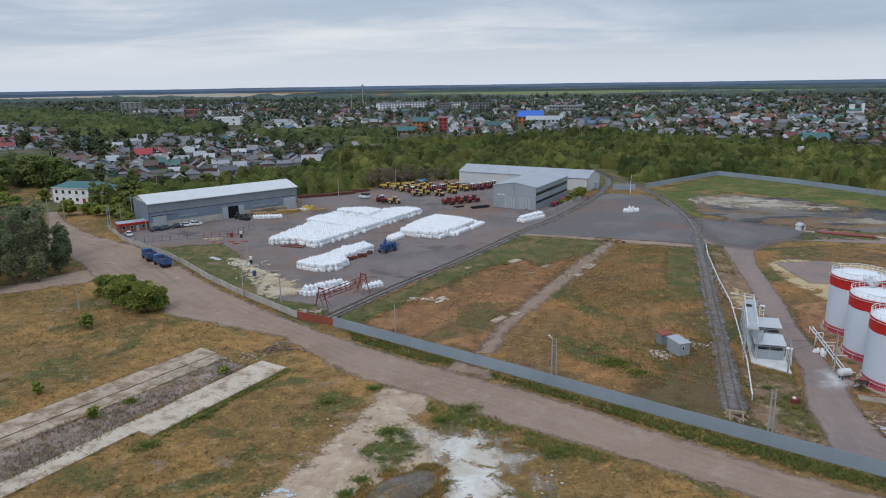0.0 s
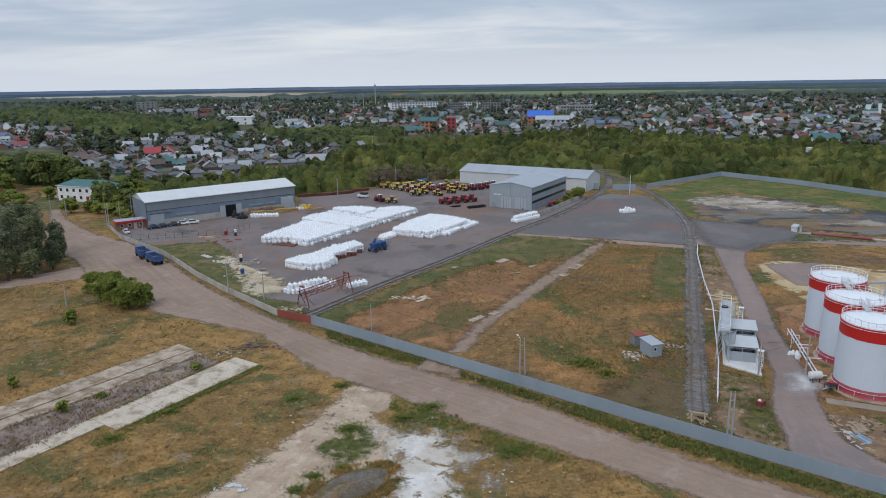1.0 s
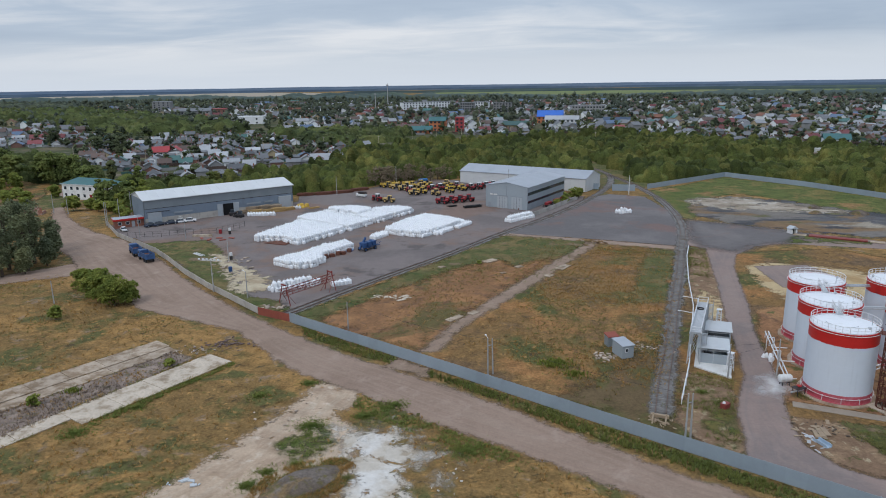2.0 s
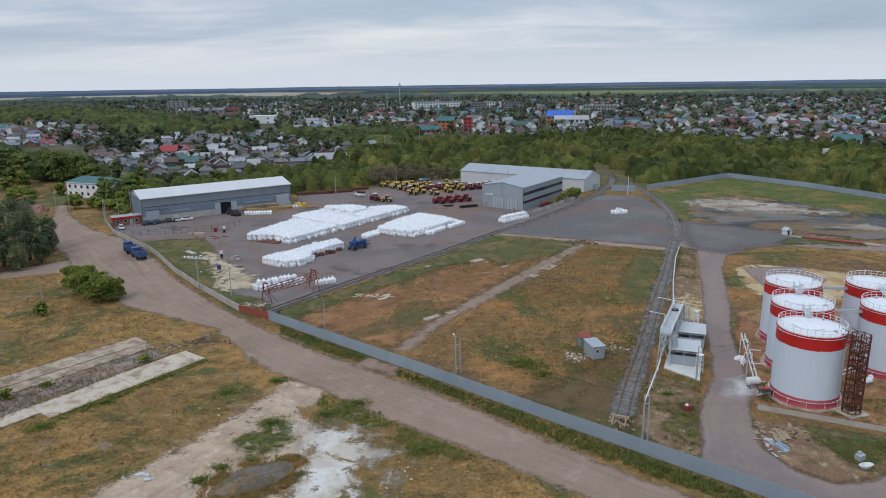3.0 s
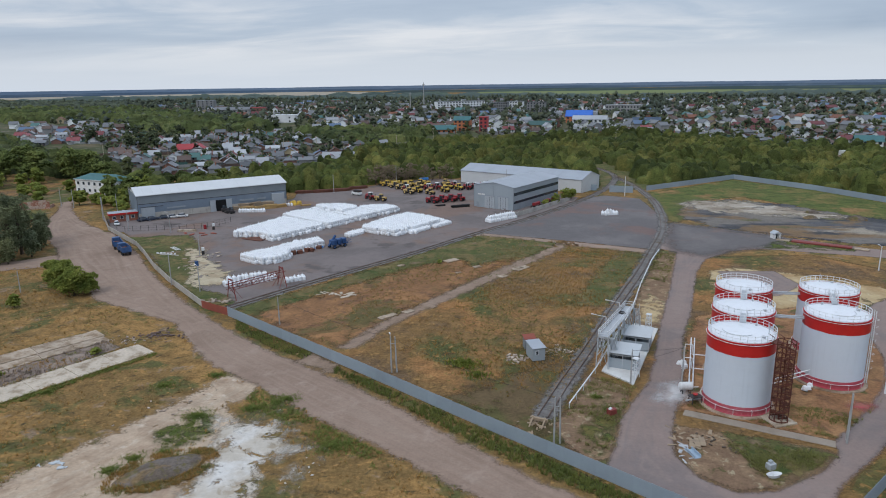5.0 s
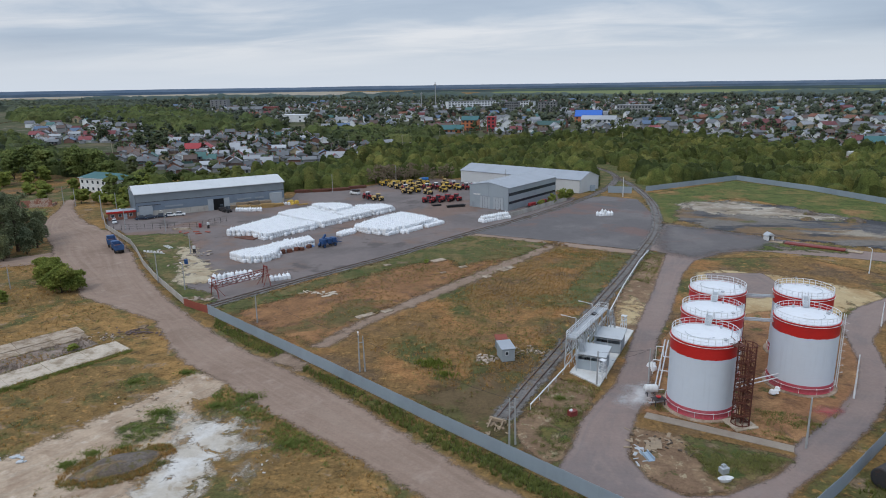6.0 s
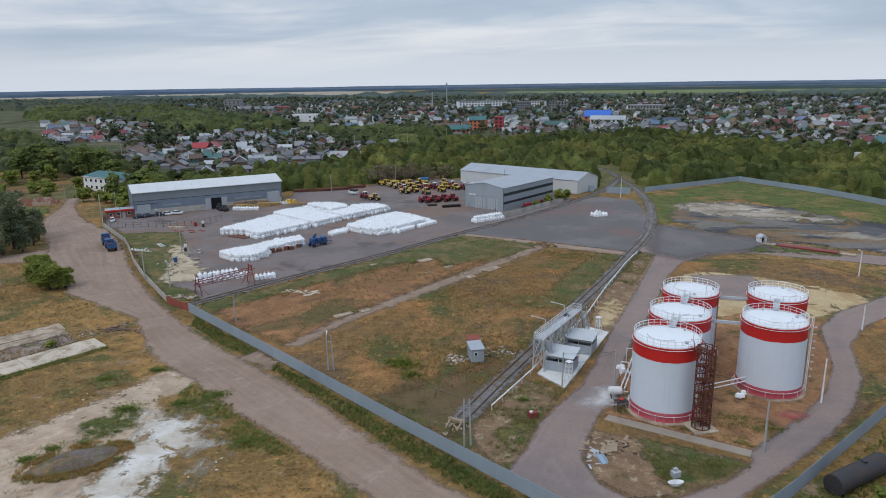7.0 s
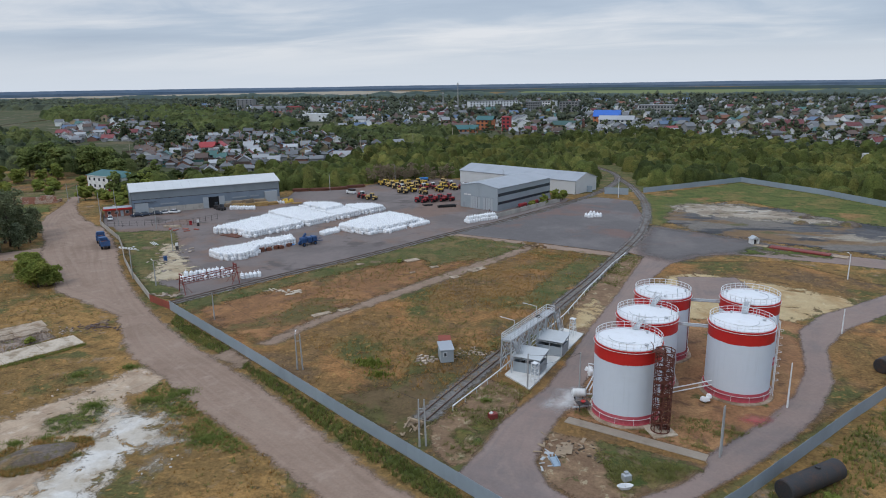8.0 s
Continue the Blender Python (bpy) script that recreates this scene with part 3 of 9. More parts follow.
def inside(P, poly):
    """Signed distance of points to a polygon's edge, positive inside."""
    A = np.asarray(poly, float)
    B = np.roll(A, -1, 0)
    best = np.full(len(P), 1e9)
    odd = np.zeros(len(P), bool)
    for a, b in zip(A, B):
        d = b - a
        t = np.clip(((P - a) @ d) / max(d @ d, 1e-9), 0, 1)
        best = np.minimum(best, np.hypot(*(P - a - t[:, None] * d).T))
        with np.errstate(divide="ignore", invalid="ignore"):
            odd ^= ((a[1] > P[:, 1]) != (b[1] > P[:, 1])) & (P[:, 0] < (b[0] - a[0]) * (P[:, 1] - a[1]) / (b[1] - a[1]) + a[0])
    return np.where(odd, best, -best)


def sheet(name, poly, material, lift, label, category, step=1.0, margin=2.5, kind="structure"):
    """A thin surface laid on the ground inside a polygon, with a ragged border."""
    A = np.asarray(poly, float)
    x0, y0 = A.min(0) - margin - step
    x1, y1 = A.max(0) + margin + step
    nx, ny = int((x1 - x0) / step) + 2, int((y1 - y0) / step) + 2
    X, Y = np.meshgrid(x0 + np.arange(nx) * step, y0 + np.arange(ny) * step)
    P = np.stack([X.ravel(), Y.ravel()], 1)
    D = inside(P, A)
    I = np.arange(nx * ny).reshape(ny, nx)
    Q = np.stack([I[:-1, :-1], I[:-1, 1:], I[1:, 1:], I[1:, :-1]], -1).reshape(-1, 4)
    Q = Q[D[Q].max(1) > -margin]
    used = np.unique(Q)
    back = np.zeros(nx * ny, int)
    back[used] = np.arange(len(used))
    V = np.stack([P[used, 0], P[used, 1], np.interp(P[used, 1], ZY, ZZ) + lift], 1)
    me = quick_mesh(name, V, back[Q], material)
    at = me.attributes.new("edge", "FLOAT", "POINT")
    at.data.foreach_set("value", D[used].astype(np.float32))
    return tagged(new(name, me), label, category, kind=kind)


def ribbon(pts, w):
    """A polygon of width w along a line of points."""
    left, right = [], []
    for i, p in enumerate(pts):
        a, b = Vector(pts[max(i - 1, 0)]), Vector(pts[min(i + 1, len(pts) - 1)])
        d = (b - a).normalized()
        left.append((p[0] - d.y * w / 2, p[1] + d.x * w / 2))
        right.append((p[0] + d.y * w / 2, p[1] - d.x * w / 2))
    return left + right[::-1]


def along(pts, step):
    """Points every step metres along a smooth curve through pts: (x, y, heading)."""
    dense = []
    P = [Vector(p) for p in pts]
    P = [2 * P[0] - P[1]] + P + [2 * P[-1] - P[-2]]
    for i in range(1, len(P) - 2):
        for k in range(40):
            t = k / 40
            dense.append(0.5 * (2 * P[i] + (P[i + 1] - P[i - 1]) * t + (2 * P[i - 1] - 5 * P[i] + 4 * P[i + 1] - P[i + 2]) * t * t + (3 * P[i] - P[i - 1] - 3 * P[i + 1] + P[i + 2]) * t ** 3))
    dense.append(P[-2])
    out, run, want = [], 0.0, 0.0
    for a, b in zip(dense, dense[1:]):
        L = (b - a).length
        while L > 0 and want <= run + L:
            q = a + (b - a) * ((want - run) / L)
            out.append((q.x, q.y, math.atan2(b.y - a.y, b.x - a.x)))
            want += step
        run += L
    return out


# ---- ground ----
xs = np.concatenate([np.linspace(-4900, -700, 22), np.linspace(-600, 700, 66), np.linspace(800, 4900, 22)])
ys = np.unique(np.concatenate([np.linspace(-2500, -150, 12), np.linspace(-100, 1000, 111), np.linspace(1050, 4950, 50), np.array(ZY, float)]))
GX, GY = np.meshgrid(xs, ys)
GV = np.stack([GX.ravel(), GY.ravel(), np.interp(GY.ravel(), ZY, ZZ)], 1)
GI = np.arange(len(xs) * len(ys)).reshape(len(ys), len(xs))
GQ = np.stack([GI[:-1, :-1], GI[:-1, 1:], GI[1:, 1:], GI[1:, :-1]], -1).reshape(-1, 4)
tagged(new("ground", quick_mesh("ground", GV, GQ, "steppe")), "dry olive and ochre grassland reaching to the horizon", "ground", kind="structure")

ROAD = [(-186, 318), (-166, 281), (-153, 256), (-143, 240), (-133, 219), (-123, 204), (-103, 184), (-94, 172), (-68, 146), (-60, 138), (-44, 130), (-33, 124), (-23, 112), (-15.5, 104.5), (-5, 97.5), (7.5, 88), (21.5, 79), (33, 70.5), (60, 50), (80, 34),
        (88, 42), (66, 58), (50, 68.5), (41, 74), (27, 85.3), (17, 94), (2.6, 104.5), (-8, 111.5), (-22, 123), (-31, 131), (-41, 141), (-50, 150.5), (-63, 165.5), (-73, 178.5), (-81, 188), (-100, 207), (-112, 214.5), (-123, 224.5), (-137, 240), (-148, 256), (-160, 283), (-180, 320)]
sheet("meadow", [(-22, 128), (66, 64), (140, 145), (135, 170), (118, 190), (90, 187), (76, 194), (30, 211), (22, 208), (0, 174), (-24, 137)], "meadow", 0.012, "ochre dry meadow grass inside the fenced site", "meadow", 2.0, 4)
sheet("road", ROAD, "dirt", 0.03, "wide pale brown packed-dirt road outside the fence", "road")
sheet("side_track", [(-90, 171), (-97, 178), (-112, 163), (-150, 150), (-190, 142), (-190, 135), (-150, 143), (-110, 155), (-92, 164)], "dirt", 0.026, "narrow dirt track joining the dirt road", "track")
sheet("yard", [(-31, 137), (-49, 153), (-80, 189), (-104, 213), (-113, 225), (-108, 236), (-57, 268), (-60, 282), (-44, 288), (-34, 300), (-22, 318), (-4, 328), (14, 322), (34, 300), (54, 284), (61, 276), (58, 263), (41, 234), (24, 210), (2, 177), (-13, 155), (-24, 138)], "asphalt", 0.03, "grey asphalt storage yard with rusty brown stains", "yard")
sheet("square", [(25, 211), (50, 203), (75, 194), (80, 205), (84, 220), (86.5, 245), (85, 274), (72, 281), (66, 276), (59, 262), (42, 234)], "dark_asphalt", 0.035, "dark asphalt square between two railway tracks", "yard")
sheet("service_road", [(76, 196), (82, 191), (73, 156), (66, 131), (62, 115), (59, 104), (56, 98), (53, 91), (51, 83), (49, 77), (56, 71.5), (67, 63.5), (72, 70), (77, 77), (85, 85), (92, 93), (98, 101), (104, 113), (108, 128), (115, 139), (129, 152), (143, 165), (139, 170), (123, 155.5), (113, 147),
                        (106, 137), (103.5, 126), (101, 117), (97, 108), (93, 102), (87, 94.5), (80.5, 87.5), (80, 85), (76, 80), (69, 75), (64, 74), (60.5, 77), (58.5, 82), (59.5, 88), (61, 94), (63, 100), (66, 111), (69, 125), (74, 140), (82.5, 171), (88, 184), (97, 193), (106, 196), (131, 189.5), (170, 175), (175, 183), (136, 198), (116, 211), (101, 221), (88, 228), (84, 219)], "pink_asphalt", 0.04, "worn pinkish-grey asphalt service road looping round the tanks", "road")
sheet("far_green", [(89, 286), (136, 327), (160, 299), (185, 262), (205, 225), (170, 215), (150, 240), (126, 280), (106, 268), (97, 240), (89, 228), (87, 250)], "bright_lawn", 0.02, "green grass inside the far fence", "grass", 2.0)
sheet("slag_ground", [(101, 266), (119, 273), (137, 263), (149, 245), (175, 222), (190, 195), (160, 192), (142, 200), (120, 211), (100, 222), (93, 240)], "slag", 0.03, "blackish slag waste ground with pale streaks", "waste ground", 2.0, 5)
sheet("pale_spoil", [(100, 268), (122, 272), (134, 259), (145, 250), (150, 240), (136, 238), (120, 243), (107, 246), (98, 256)], "spoil", 0.045, "pale sandy spoil on the waste ground", "sand", 1.5, 4)
sheet("lawn", [(-90, 199), (-79, 202), (-70, 203.5), (-62, 193), (-54, 177), (-49, 166), (-44, 153), (-37, 147), (-30, 143), (-26, 137), (-33, 136), (-50, 154), (-69, 178)], "lawn", 0.05, "green lawn between the concrete fence and the yard", "grass")
sheet("lawn_sand", [(-63, 187), (-56, 185), (-47.5, 172), (-36.5, 162), (-34.5, 153.5), (-40, 148.5), (-45, 152), (-49, 163), (-58, 177)], "pale_sand", 0.065, "yellowish sand spread beside the lawn", "sand")
sheet("sand_track", [(-12, 101), (-3, 98.5), (-4.5, 94), (-6.5, 89), (-3, 86.5), (-2, 82), (-2, 74), (-1, 66), (-6, 55), (-36, 52), (-30, 64), (-23.5, 71.5), (-18.8, 81), (-16, 88), (-13.5, 93.5), (-12.5, 98)], "sand", 0.02, "pale sandy track leaving the dirt road", "track")
sheet("chalk_patch", [(-8.5, 85.3), (-4.6, 86.2), (-1.6, 84.9), (-0.2, 86.0), (0.9, 84.4), (3.2, 87.0), (3.6, 84.2), (6.4, 83.6), (5.0, 81.2), (9.4, 79.4), (7.4, 77.8), (4.9, 77.2), (4.7, 75.0), (6.6, 70.4), (7.0, 64), (4, 56), (-7, 57), (-4, 65), (-1.4, 69.5), (-1.2, 75.4), (-3.4, 78.6), (-4.4, 82)], "chalk", 0.03, "white chalky spill on the ground", "chalk", margin=3.5)
sheet("chalk_patch_2", [(6.4, 79.6), (9.0, 79.6), (11.0, 77.5), (13.4, 72.4), (13.2, 70.6), (11.2, 70.6), (8.6, 73.6)], "spoil", 0.034, "pale stony chalk heap beside the spill", "chalk", 0.6)
sheet("chalk_patch_3", [(-1.5, 86.0), (1.6, 87.0), (4.8, 85.8), (5.2, 84.6), (1.8, 85.6), (-1.0, 85.0)], "spoil", 0.033, "thin pale chalk streak beside the spill", "chalk", 0.6)
sheet("path_mouth", [(0.5, 110.8), (6.6, 106.4), (6.2, 103.0), (-1.5, 107.4)], "path", 0.034, "trodden gap in the verge where the path meets the road", "path", 0.7)
sheet("green_verge", [(-22, 127), (66, 62), (64, 59), (52, 69), (41, 76.5), (27, 87), (17, 95.5), (3, 106.5), (-8, 113.5), (-20, 123)], "green", 0.022, "green verge of weeds along the fence", "verge")
sheet("green_strip", [(-25, 134), (-12, 152), (2, 173), (23.5, 208.5), (31, 206), (48, 200), (47, 195), (40, 184), (33, 181), (25, 173), (22, 181), (13, 175), (6, 167), (-6, 150), (-18, 133)], "lawn", 0.024, "green grass strip beside the railway track", "grass")
sheet("pipe_earth", [(61.5, 131), (66, 128), (70.5, 142), (78, 168), (83, 188), (77.5, 191), (70, 168), (63.5, 148)], "brown_earth", 0.027, "brown littered earth between pipe and road", "earth")
sheet("field_path", [(4.5, 114), (7.5, 114), (12, 127), (25, 149), (52, 197), (49, 200), (23.5, 154), (10.5, 130)], "path", 0.02, "bare earth path crossing the meadow", "path")
sheet("tank_yard", [(62, 95), (81, 87.5), (88, 94), (95, 103), (100, 112), (103, 122), (104, 132), (108, 140), (100, 146), (86, 140), (75, 138), (69, 122), (65, 107)], "soil", 0.028, "bare brown soil round the storage tanks", "earth")
sheet("yellow_sand", [(84, 140), (98, 134), (111, 146), (123, 154), (124, 160), (108, 170), (93, 176), (86, 172), (83, 158)], "yellow_sand", 0.026, "yellow sand behind the storage tanks", "sand", margin=4)
sheet("sand_by_rack", [(62, 132), (65, 131), (69, 142), (68, 150), (64, 146)], "yellow_sand", 0.032, "small yellow sand patch behind the loading rack", "sand")
sheet("bund_pad", [(88, 172), (102, 173), (104, 161), (96, 152), (87, 153)], "pink_asphalt", 0.03, "pinkish concrete pad behind the tanks", "pad")
sheet("island", [(60, 90), (65, 88.5), (72, 87), (80, 84.6), (76, 80), (69, 75.4), (64, 74.5), (60.5, 77), (58.8, 82)], "brown_earth", 0.05, "littered brown earth island in the service road", "earth")
sheet("island_grass", [(67, 88.3), (73, 86.2), (79, 84), (75, 80), (70, 77), (67.5, 80)], "lawn", 0.06, "green grass on the road island", "grass", 0.7)
sheet("heath_strip", [(-44.5, 115), (-37, 111), (-44, 95), (-52, 80), (-62, 62), (-74, 56), (-72, 70), (-60, 91)], "heath", 0.03, "dry grey-brown weeds between two concrete strips", "weeds")
sheet("triangle_grass", [(107, 197.5), (116, 208), (132, 197.5), (133, 194)], "green", 0.05, "grass triangle beside the weighbridge", "grass")
sheet("dust_apron", [(20, 214), (76, 193), (75, 189), (19, 208)], "dirt", 0.02, "dusty verge along the square", "verge")
sheet("reddish_meadow", [(-18, 131), (-6, 149), (6, 166), (13, 174), (22, 180), (25, 172), (31, 178), (35, 180), (24, 155), (12, 132), (4.5, 115), (-9, 122)], "red_meadow", 0.016, "reddish-brown dry grass between siding and path", "meadow", 2.0, 5)
sheet("dark_meadow", [(27, 96), (40, 83), (44, 93), (49, 112), (46, 118), (38, 106)], "dark_meadow", 0.017, "dark trodden grass beside the hut", "meadow", 2.0, 5)
sheet("track_grass", [(57, 142), (65, 166), (72, 188), (66, 192), (57, 168), (49, 142)], "lawn", 0.018, "green grass along the railway track", "grass", 1.5, 4)
sheet("rack_earth", [(43, 89), (46, 94), (49, 106), (53, 103.5), (55.5, 101.5), (54.4, 96), (53, 91), (51, 85), (50, 80.2), (47.5, 79.3), (44.5, 83.5)], "brown_earth", 0.03, "brown earth between the track and the road", "earth")
sheet("rack_grass", [(46.5, 86), (49.4, 93), (51.5, 99), (53.6, 97), (52.2, 91), (50.3, 84), (48, 81)], "green", 0.035, "patchy green grass between the track and the road", "grass")
sheet("paint_dust", [(59.4, 98), (61.5, 103), (64.2, 104), (64.4, 100), (61, 97)], "paint_dust", 0.055, "white paint dust on the road beside a tank", "paint", 0.5, 3)
sheet("pink_dust", [(86.8, 98), (89, 99.8), (91, 98.8), (88.8, 97.2)], "red_dust", 0.045, "pink paint dust on the soil beside a tank", "paint", 0.5, 2)
sheet("dark_apron", [(82, 207), (88, 228), (101, 221), (116, 211), (121, 204), (106, 196.5), (97, 193.5), (89, 187), (82, 192)], "apron", 0.046, "dark asphalt apron joining the service road", "yard")
sheet("green_patch", [(-13.2, 81.4), (-11.5, 84.6), (-8.8, 86.2), (-6.0, 84.0), (-5, 80.9), (-7.5, 78.6), (-10.4, 77.6)], "green", 0.035, "green grass patch beside the sandy track", "grass", 0.7)
sheet("garden_ground", [(-135, 322), (-205, 345), (-300, 420), (-430, 500), (-560, 640), (-620, 1000), (-500, 1300), (0, 1280), (800, 1150), (900, 800), (520, 500), (300, 420), (240, 430), (200, 470), (150, 490), (60, 500), (-50, 480), (-60, 400), (-90, 335)], "garden", 0.4, "dark green gardens and lanes between village houses", "gardens", 8.0, 14)
sheet("scrub_ground", [(-150, 262), (-165, 285), (-200, 300), (-260, 330), (-420, 440), (-500, 360), (-300, 240), (-200, 225), (-170, 240)], "lawn", 0.06, "green rough grass beside the dirt road", "grass", 4.0, 8)
sheet("rail_cutting_grass", [(38, 312), (66, 292), (95, 298), (100, 345), (90, 384), (62, 402), (54, 374), (62, 340), (58, 318)], "lawn", 0.03, "green grass where the railway enters the woods", "grass", 2.0, 5)
sheet("ruin_green", [(-166, 239), (-148, 240), (-139, 228), (-141, 222), (-152, 224), (-168, 232)], "bright_lawn", 0.1, "green grass before the brick ruin", "grass", 1.5, 4)
sheet("dry_clearing", [(-226, 304), (-205, 311), (-190, 309), (-178, 292), (-172, 276), (-184, 266), (-200, 276), (-216, 284)], "meadow", 0.09, "dry golden grass clearing among bushes", "grass", 2.0, 8)
sheet("west_green", [(-500, 300), (-430, 470), (-560, 640), (-640, 1000), (-700, 1180), (-1700, 1250), (-1700, 600), (-900, 250)], "garden", 0.3, "green rough pasture west of the village", "pasture", 14.0, 20)
# far fields
for poly, m, lab in (([(-2600, 1850), (-900, 1850), (-330, 1800), (-360, 2250), (-900, 2740), (-2600, 2740)], "stubble", "pale stubble field far behind the village"),
                     ([(-1500, 1500), (-1050, 1540), (-1080, 1640), (-1600, 1640)], "stubble", "pale stubble field far behind the village"),
                     ([(-120, 1700), (900, 1600), (1600, 1400), (1900, 1700), (900, 2200), (-100, 2200)], "field_far", "pale green crop field far behind the village"),
                     ([(1100, 1330), (2000, 1050), (2300, 1250), (1500, 1480)], "field_far", "pale green crop field far behind the village")):
    sheet("field", poly, m, 0.5, lab, "field", 25.0, 40)


# ---- railway tracks ----
sleeper_mesh = MB().soft((0, 0, 0), (0.25, 2.5, 0.16), 0.03).mesh("sleeper")
sleeper_mesh.materials.append(M["sleeper"])


def track(name, pts, near, label, bed):
    sheet(name + "_ballast", ribbon([(x, y) for x, y, _ in along(pts, 6.0)], bed), "ballast", 0.055, "grey stone ballast under a railway track", "ballast", 0.8, 1.0)
    t = thing(name, label, "railway track", kind="structure")
    for side in (-0.76, 0.76):
        mb = MB()
        line = [(x - math.sin(h) * side, y + math.cos(h) * side, gz(y) + 0.24) for x, y, h in along(pts, 3.0)]
        for p, q in zip(line, line[1:]):
            mb.beam(p, q, 0.1, 0.17)
        part("rail", mb, "rail", t)
    rest = MB()
    for x, y, h in along(pts, 0.62):
        if y < near:
            part("sleeper", sleeper_mesh, "sleeper", t, loc=Matrix.Translation((x, y, gz(y) - 0.085 + random.uniform(-0.02, 0.015))) @ Matrix.Rotation(h + random.uniform(-0.03, 0.03), 4, "Z"))
        else:
            rest.box((x, y, gz(y) - 0.125), (0.25, 2.7, 0.16), h)
    tagged(part("far_sleepers", rest, "sleeper", t), kind="stuff")


track("railway_yard", [(-26.5, 134), (-13, 155.5), (2, 177.5), (24, 210.5), (41, 234), (58, 263), (72, 292), (80, 317), (83, 339), (78, 362), (60, 395), (30, 430)], 200, "rusty railway track running along the yard", 3.0)
track("railway_rack", [(41.6, 90.6), (45.8, 103.5), (50.5, 117), (60, 145.7), (68, 169), (74.5, 189.5), (83, 217), (88, 247), (89.5, 276), (87.5, 310), (83, 337)], 190, "railway track ending in front of the fence by the loading rack", 3.2)


# ---- fences ----
def corrugated(L, H, waves, depth=0.035):
    """A profiled sheet panel along x."""
    vs, fs = [], []
    n = waves * 4
    for i in range(n + 1):
        y = depth * (1 if i % 4 in (1, 2) else 0)
        vs += [(L * i / n, y, 0), (L * i / n, y, H)]
    for i in range(n):
        fs.append((2 * i, 2 * i + 2, 2 * i + 3, 2 * i + 1))
    k = len(vs)
    vs += [(0, -0.03, 0), (L, -0.03, 0), (L, -0.03, H), (0, -0.03, H)]
    fs.append((k, k + 3, k + 2, k + 1))
    fs.append((k + 3, 1, 2 * n + 1, k + 2))
    return MB().add(vs, fs)


def fence_line(name, pts, H, L, material, label, cap=True, post=True, waves=8, base=0.05, solid=False):
    t = thing(name, label, "fence", kind="structure")
    if solid:
        pm = MB().soft((L / 2, 0, 0), (L - 0.08, 0.14, H), 0.03)
        pm.box((L / 2, -0.075, H * 0.25), (L * 0.8, 0.02, H * 0.5))
        pm = pm.mesh("panel")
    else:
        pm = corrugated(L - 0.01, H, waves).mesh("panel")
    pm.materials.append(M[material])
    qm = MB().box((0, 0.03, 0), (0.08, 0.08, H + 0.05)) if not solid else MB().soft((0, 0, 0), (0.2, 0.22, H + 0.08), 0.03)
    qm = qm.mesh("post")
    qm.materials.append(M[material])
    for (x0, y0), (x1, y1) in zip(pts, pts[1:]):
        n = max(1, round(math.hypot(x1 - x0, y1 - y0) / L))
        h = math.atan2(y1 - y0, x1 - x0)
        k = math.hypot(x1 - x0, y1 - y0) / n / L
        for i in range(n):
            x, y = x0 + (x1 - x0) * i / n, y0 + (y1 - y0) * i / n
            m = Matrix.Translation((x, y, gz(y) + base + random.uniform(-0.02, 0.02))) @ Matrix.Rotation(h, 4, "Z")
            part("panel", pm, material, t, loc=m @ Matrix.Diagonal((k, 1, 1, 1)))
            part("post", qm, material, t, loc=m)
    return t


fence_line("fence_south", [(-24, 129.6), (4.8, 108.3), (32.1, 87.6), (67.5, 61.7)], 2.1, 2.5, "fence", "long grey-blue profiled-sheet fence beside the dirt road")
fence_line("fence_east", [(67.5, 61.7), (82.5, 77.6), (101.6, 99.6), (150, 153)], 2.1, 2.5, "fence", "grey-blue profiled-sheet fence behind the tank loop road")
fence_line("fence_north", [(91, 293.5), (110, 308), (137, 328.5), (160, 297), (176, 266), (215, 205), (260, 140)], 2.2, 4.0, "fence", "grey profiled-sheet fence along the woodland edge", waves=10)
fence_line("fence_concrete", [(-32.4, 135), (-41.4, 144.2), (-50.3, 153.3), (-61.5, 166), (-72, 179.5), (-80, 189), (-102, 209), (-116, 228)], 1.5, 3.0, "conc_fence", "low weathered concrete panel fence along the dirt road", solid=True)
fence_line("gate_sheet", [(-32.1, 134.3), (-24.0, 129.8)], 1.7, 2.7, "brick_red", "red-brown sheet gate closing the railway siding", waves=9)
fence_line("gate_north", [(64, 294), (70, 293.5)], 2.6, 3.0, "fence", "grey sheet gate beside the railway", waves=8)
fence_line("gate_north_2", [(75, 289.5), (84.5, 288)], 2.8, 3.2, "fence", "grey sheet gate across the end of the square", waves=8)
fence_line("wall_hall", [(33.5, 232), (42, 245), (50, 258), (57, 269)], 1.6, 3.0, "conc_fence", "low concrete wall along the railway beside the hall", solid=True)


# ---- storage tanks ----
TANK_R, TANK_H = 4.74, 11.35
TANKS = [(70.7, 98.0), (74.4, 109.5), (78.2, 121.9), (88.2, 107.9), (92.4, 121.1)]


def railing(R, z, n, h=1.05, a0=0.0, a1=2 * math.pi):
    mb = MB()
    for i in range(n + (a1 - a0 < 6.2)):
        a = a0 + (a1 - a0) * i / n
        mb.beam((R * math.cos(a), R * math.sin(a), z), (R * math.cos(a), R * math.sin(a), z + h), 0.055)
    for k, t in ((h, 0.065), (h * 0.55, 0.045), (0.1, 0.1)):
        mb.ring((0, 0, z + k), R, t, 44, a0, a1)
    return mb


def hoop(R, r, n=8):
    """Closed profile of a ring pipe of radius R and pipe radius r, to be turned about z."""
    return [(R + r * math.cos(i * 2 * math.pi / n), r * math.sin(i * 2 * math.pi / n)) for i in range(n + 1)]


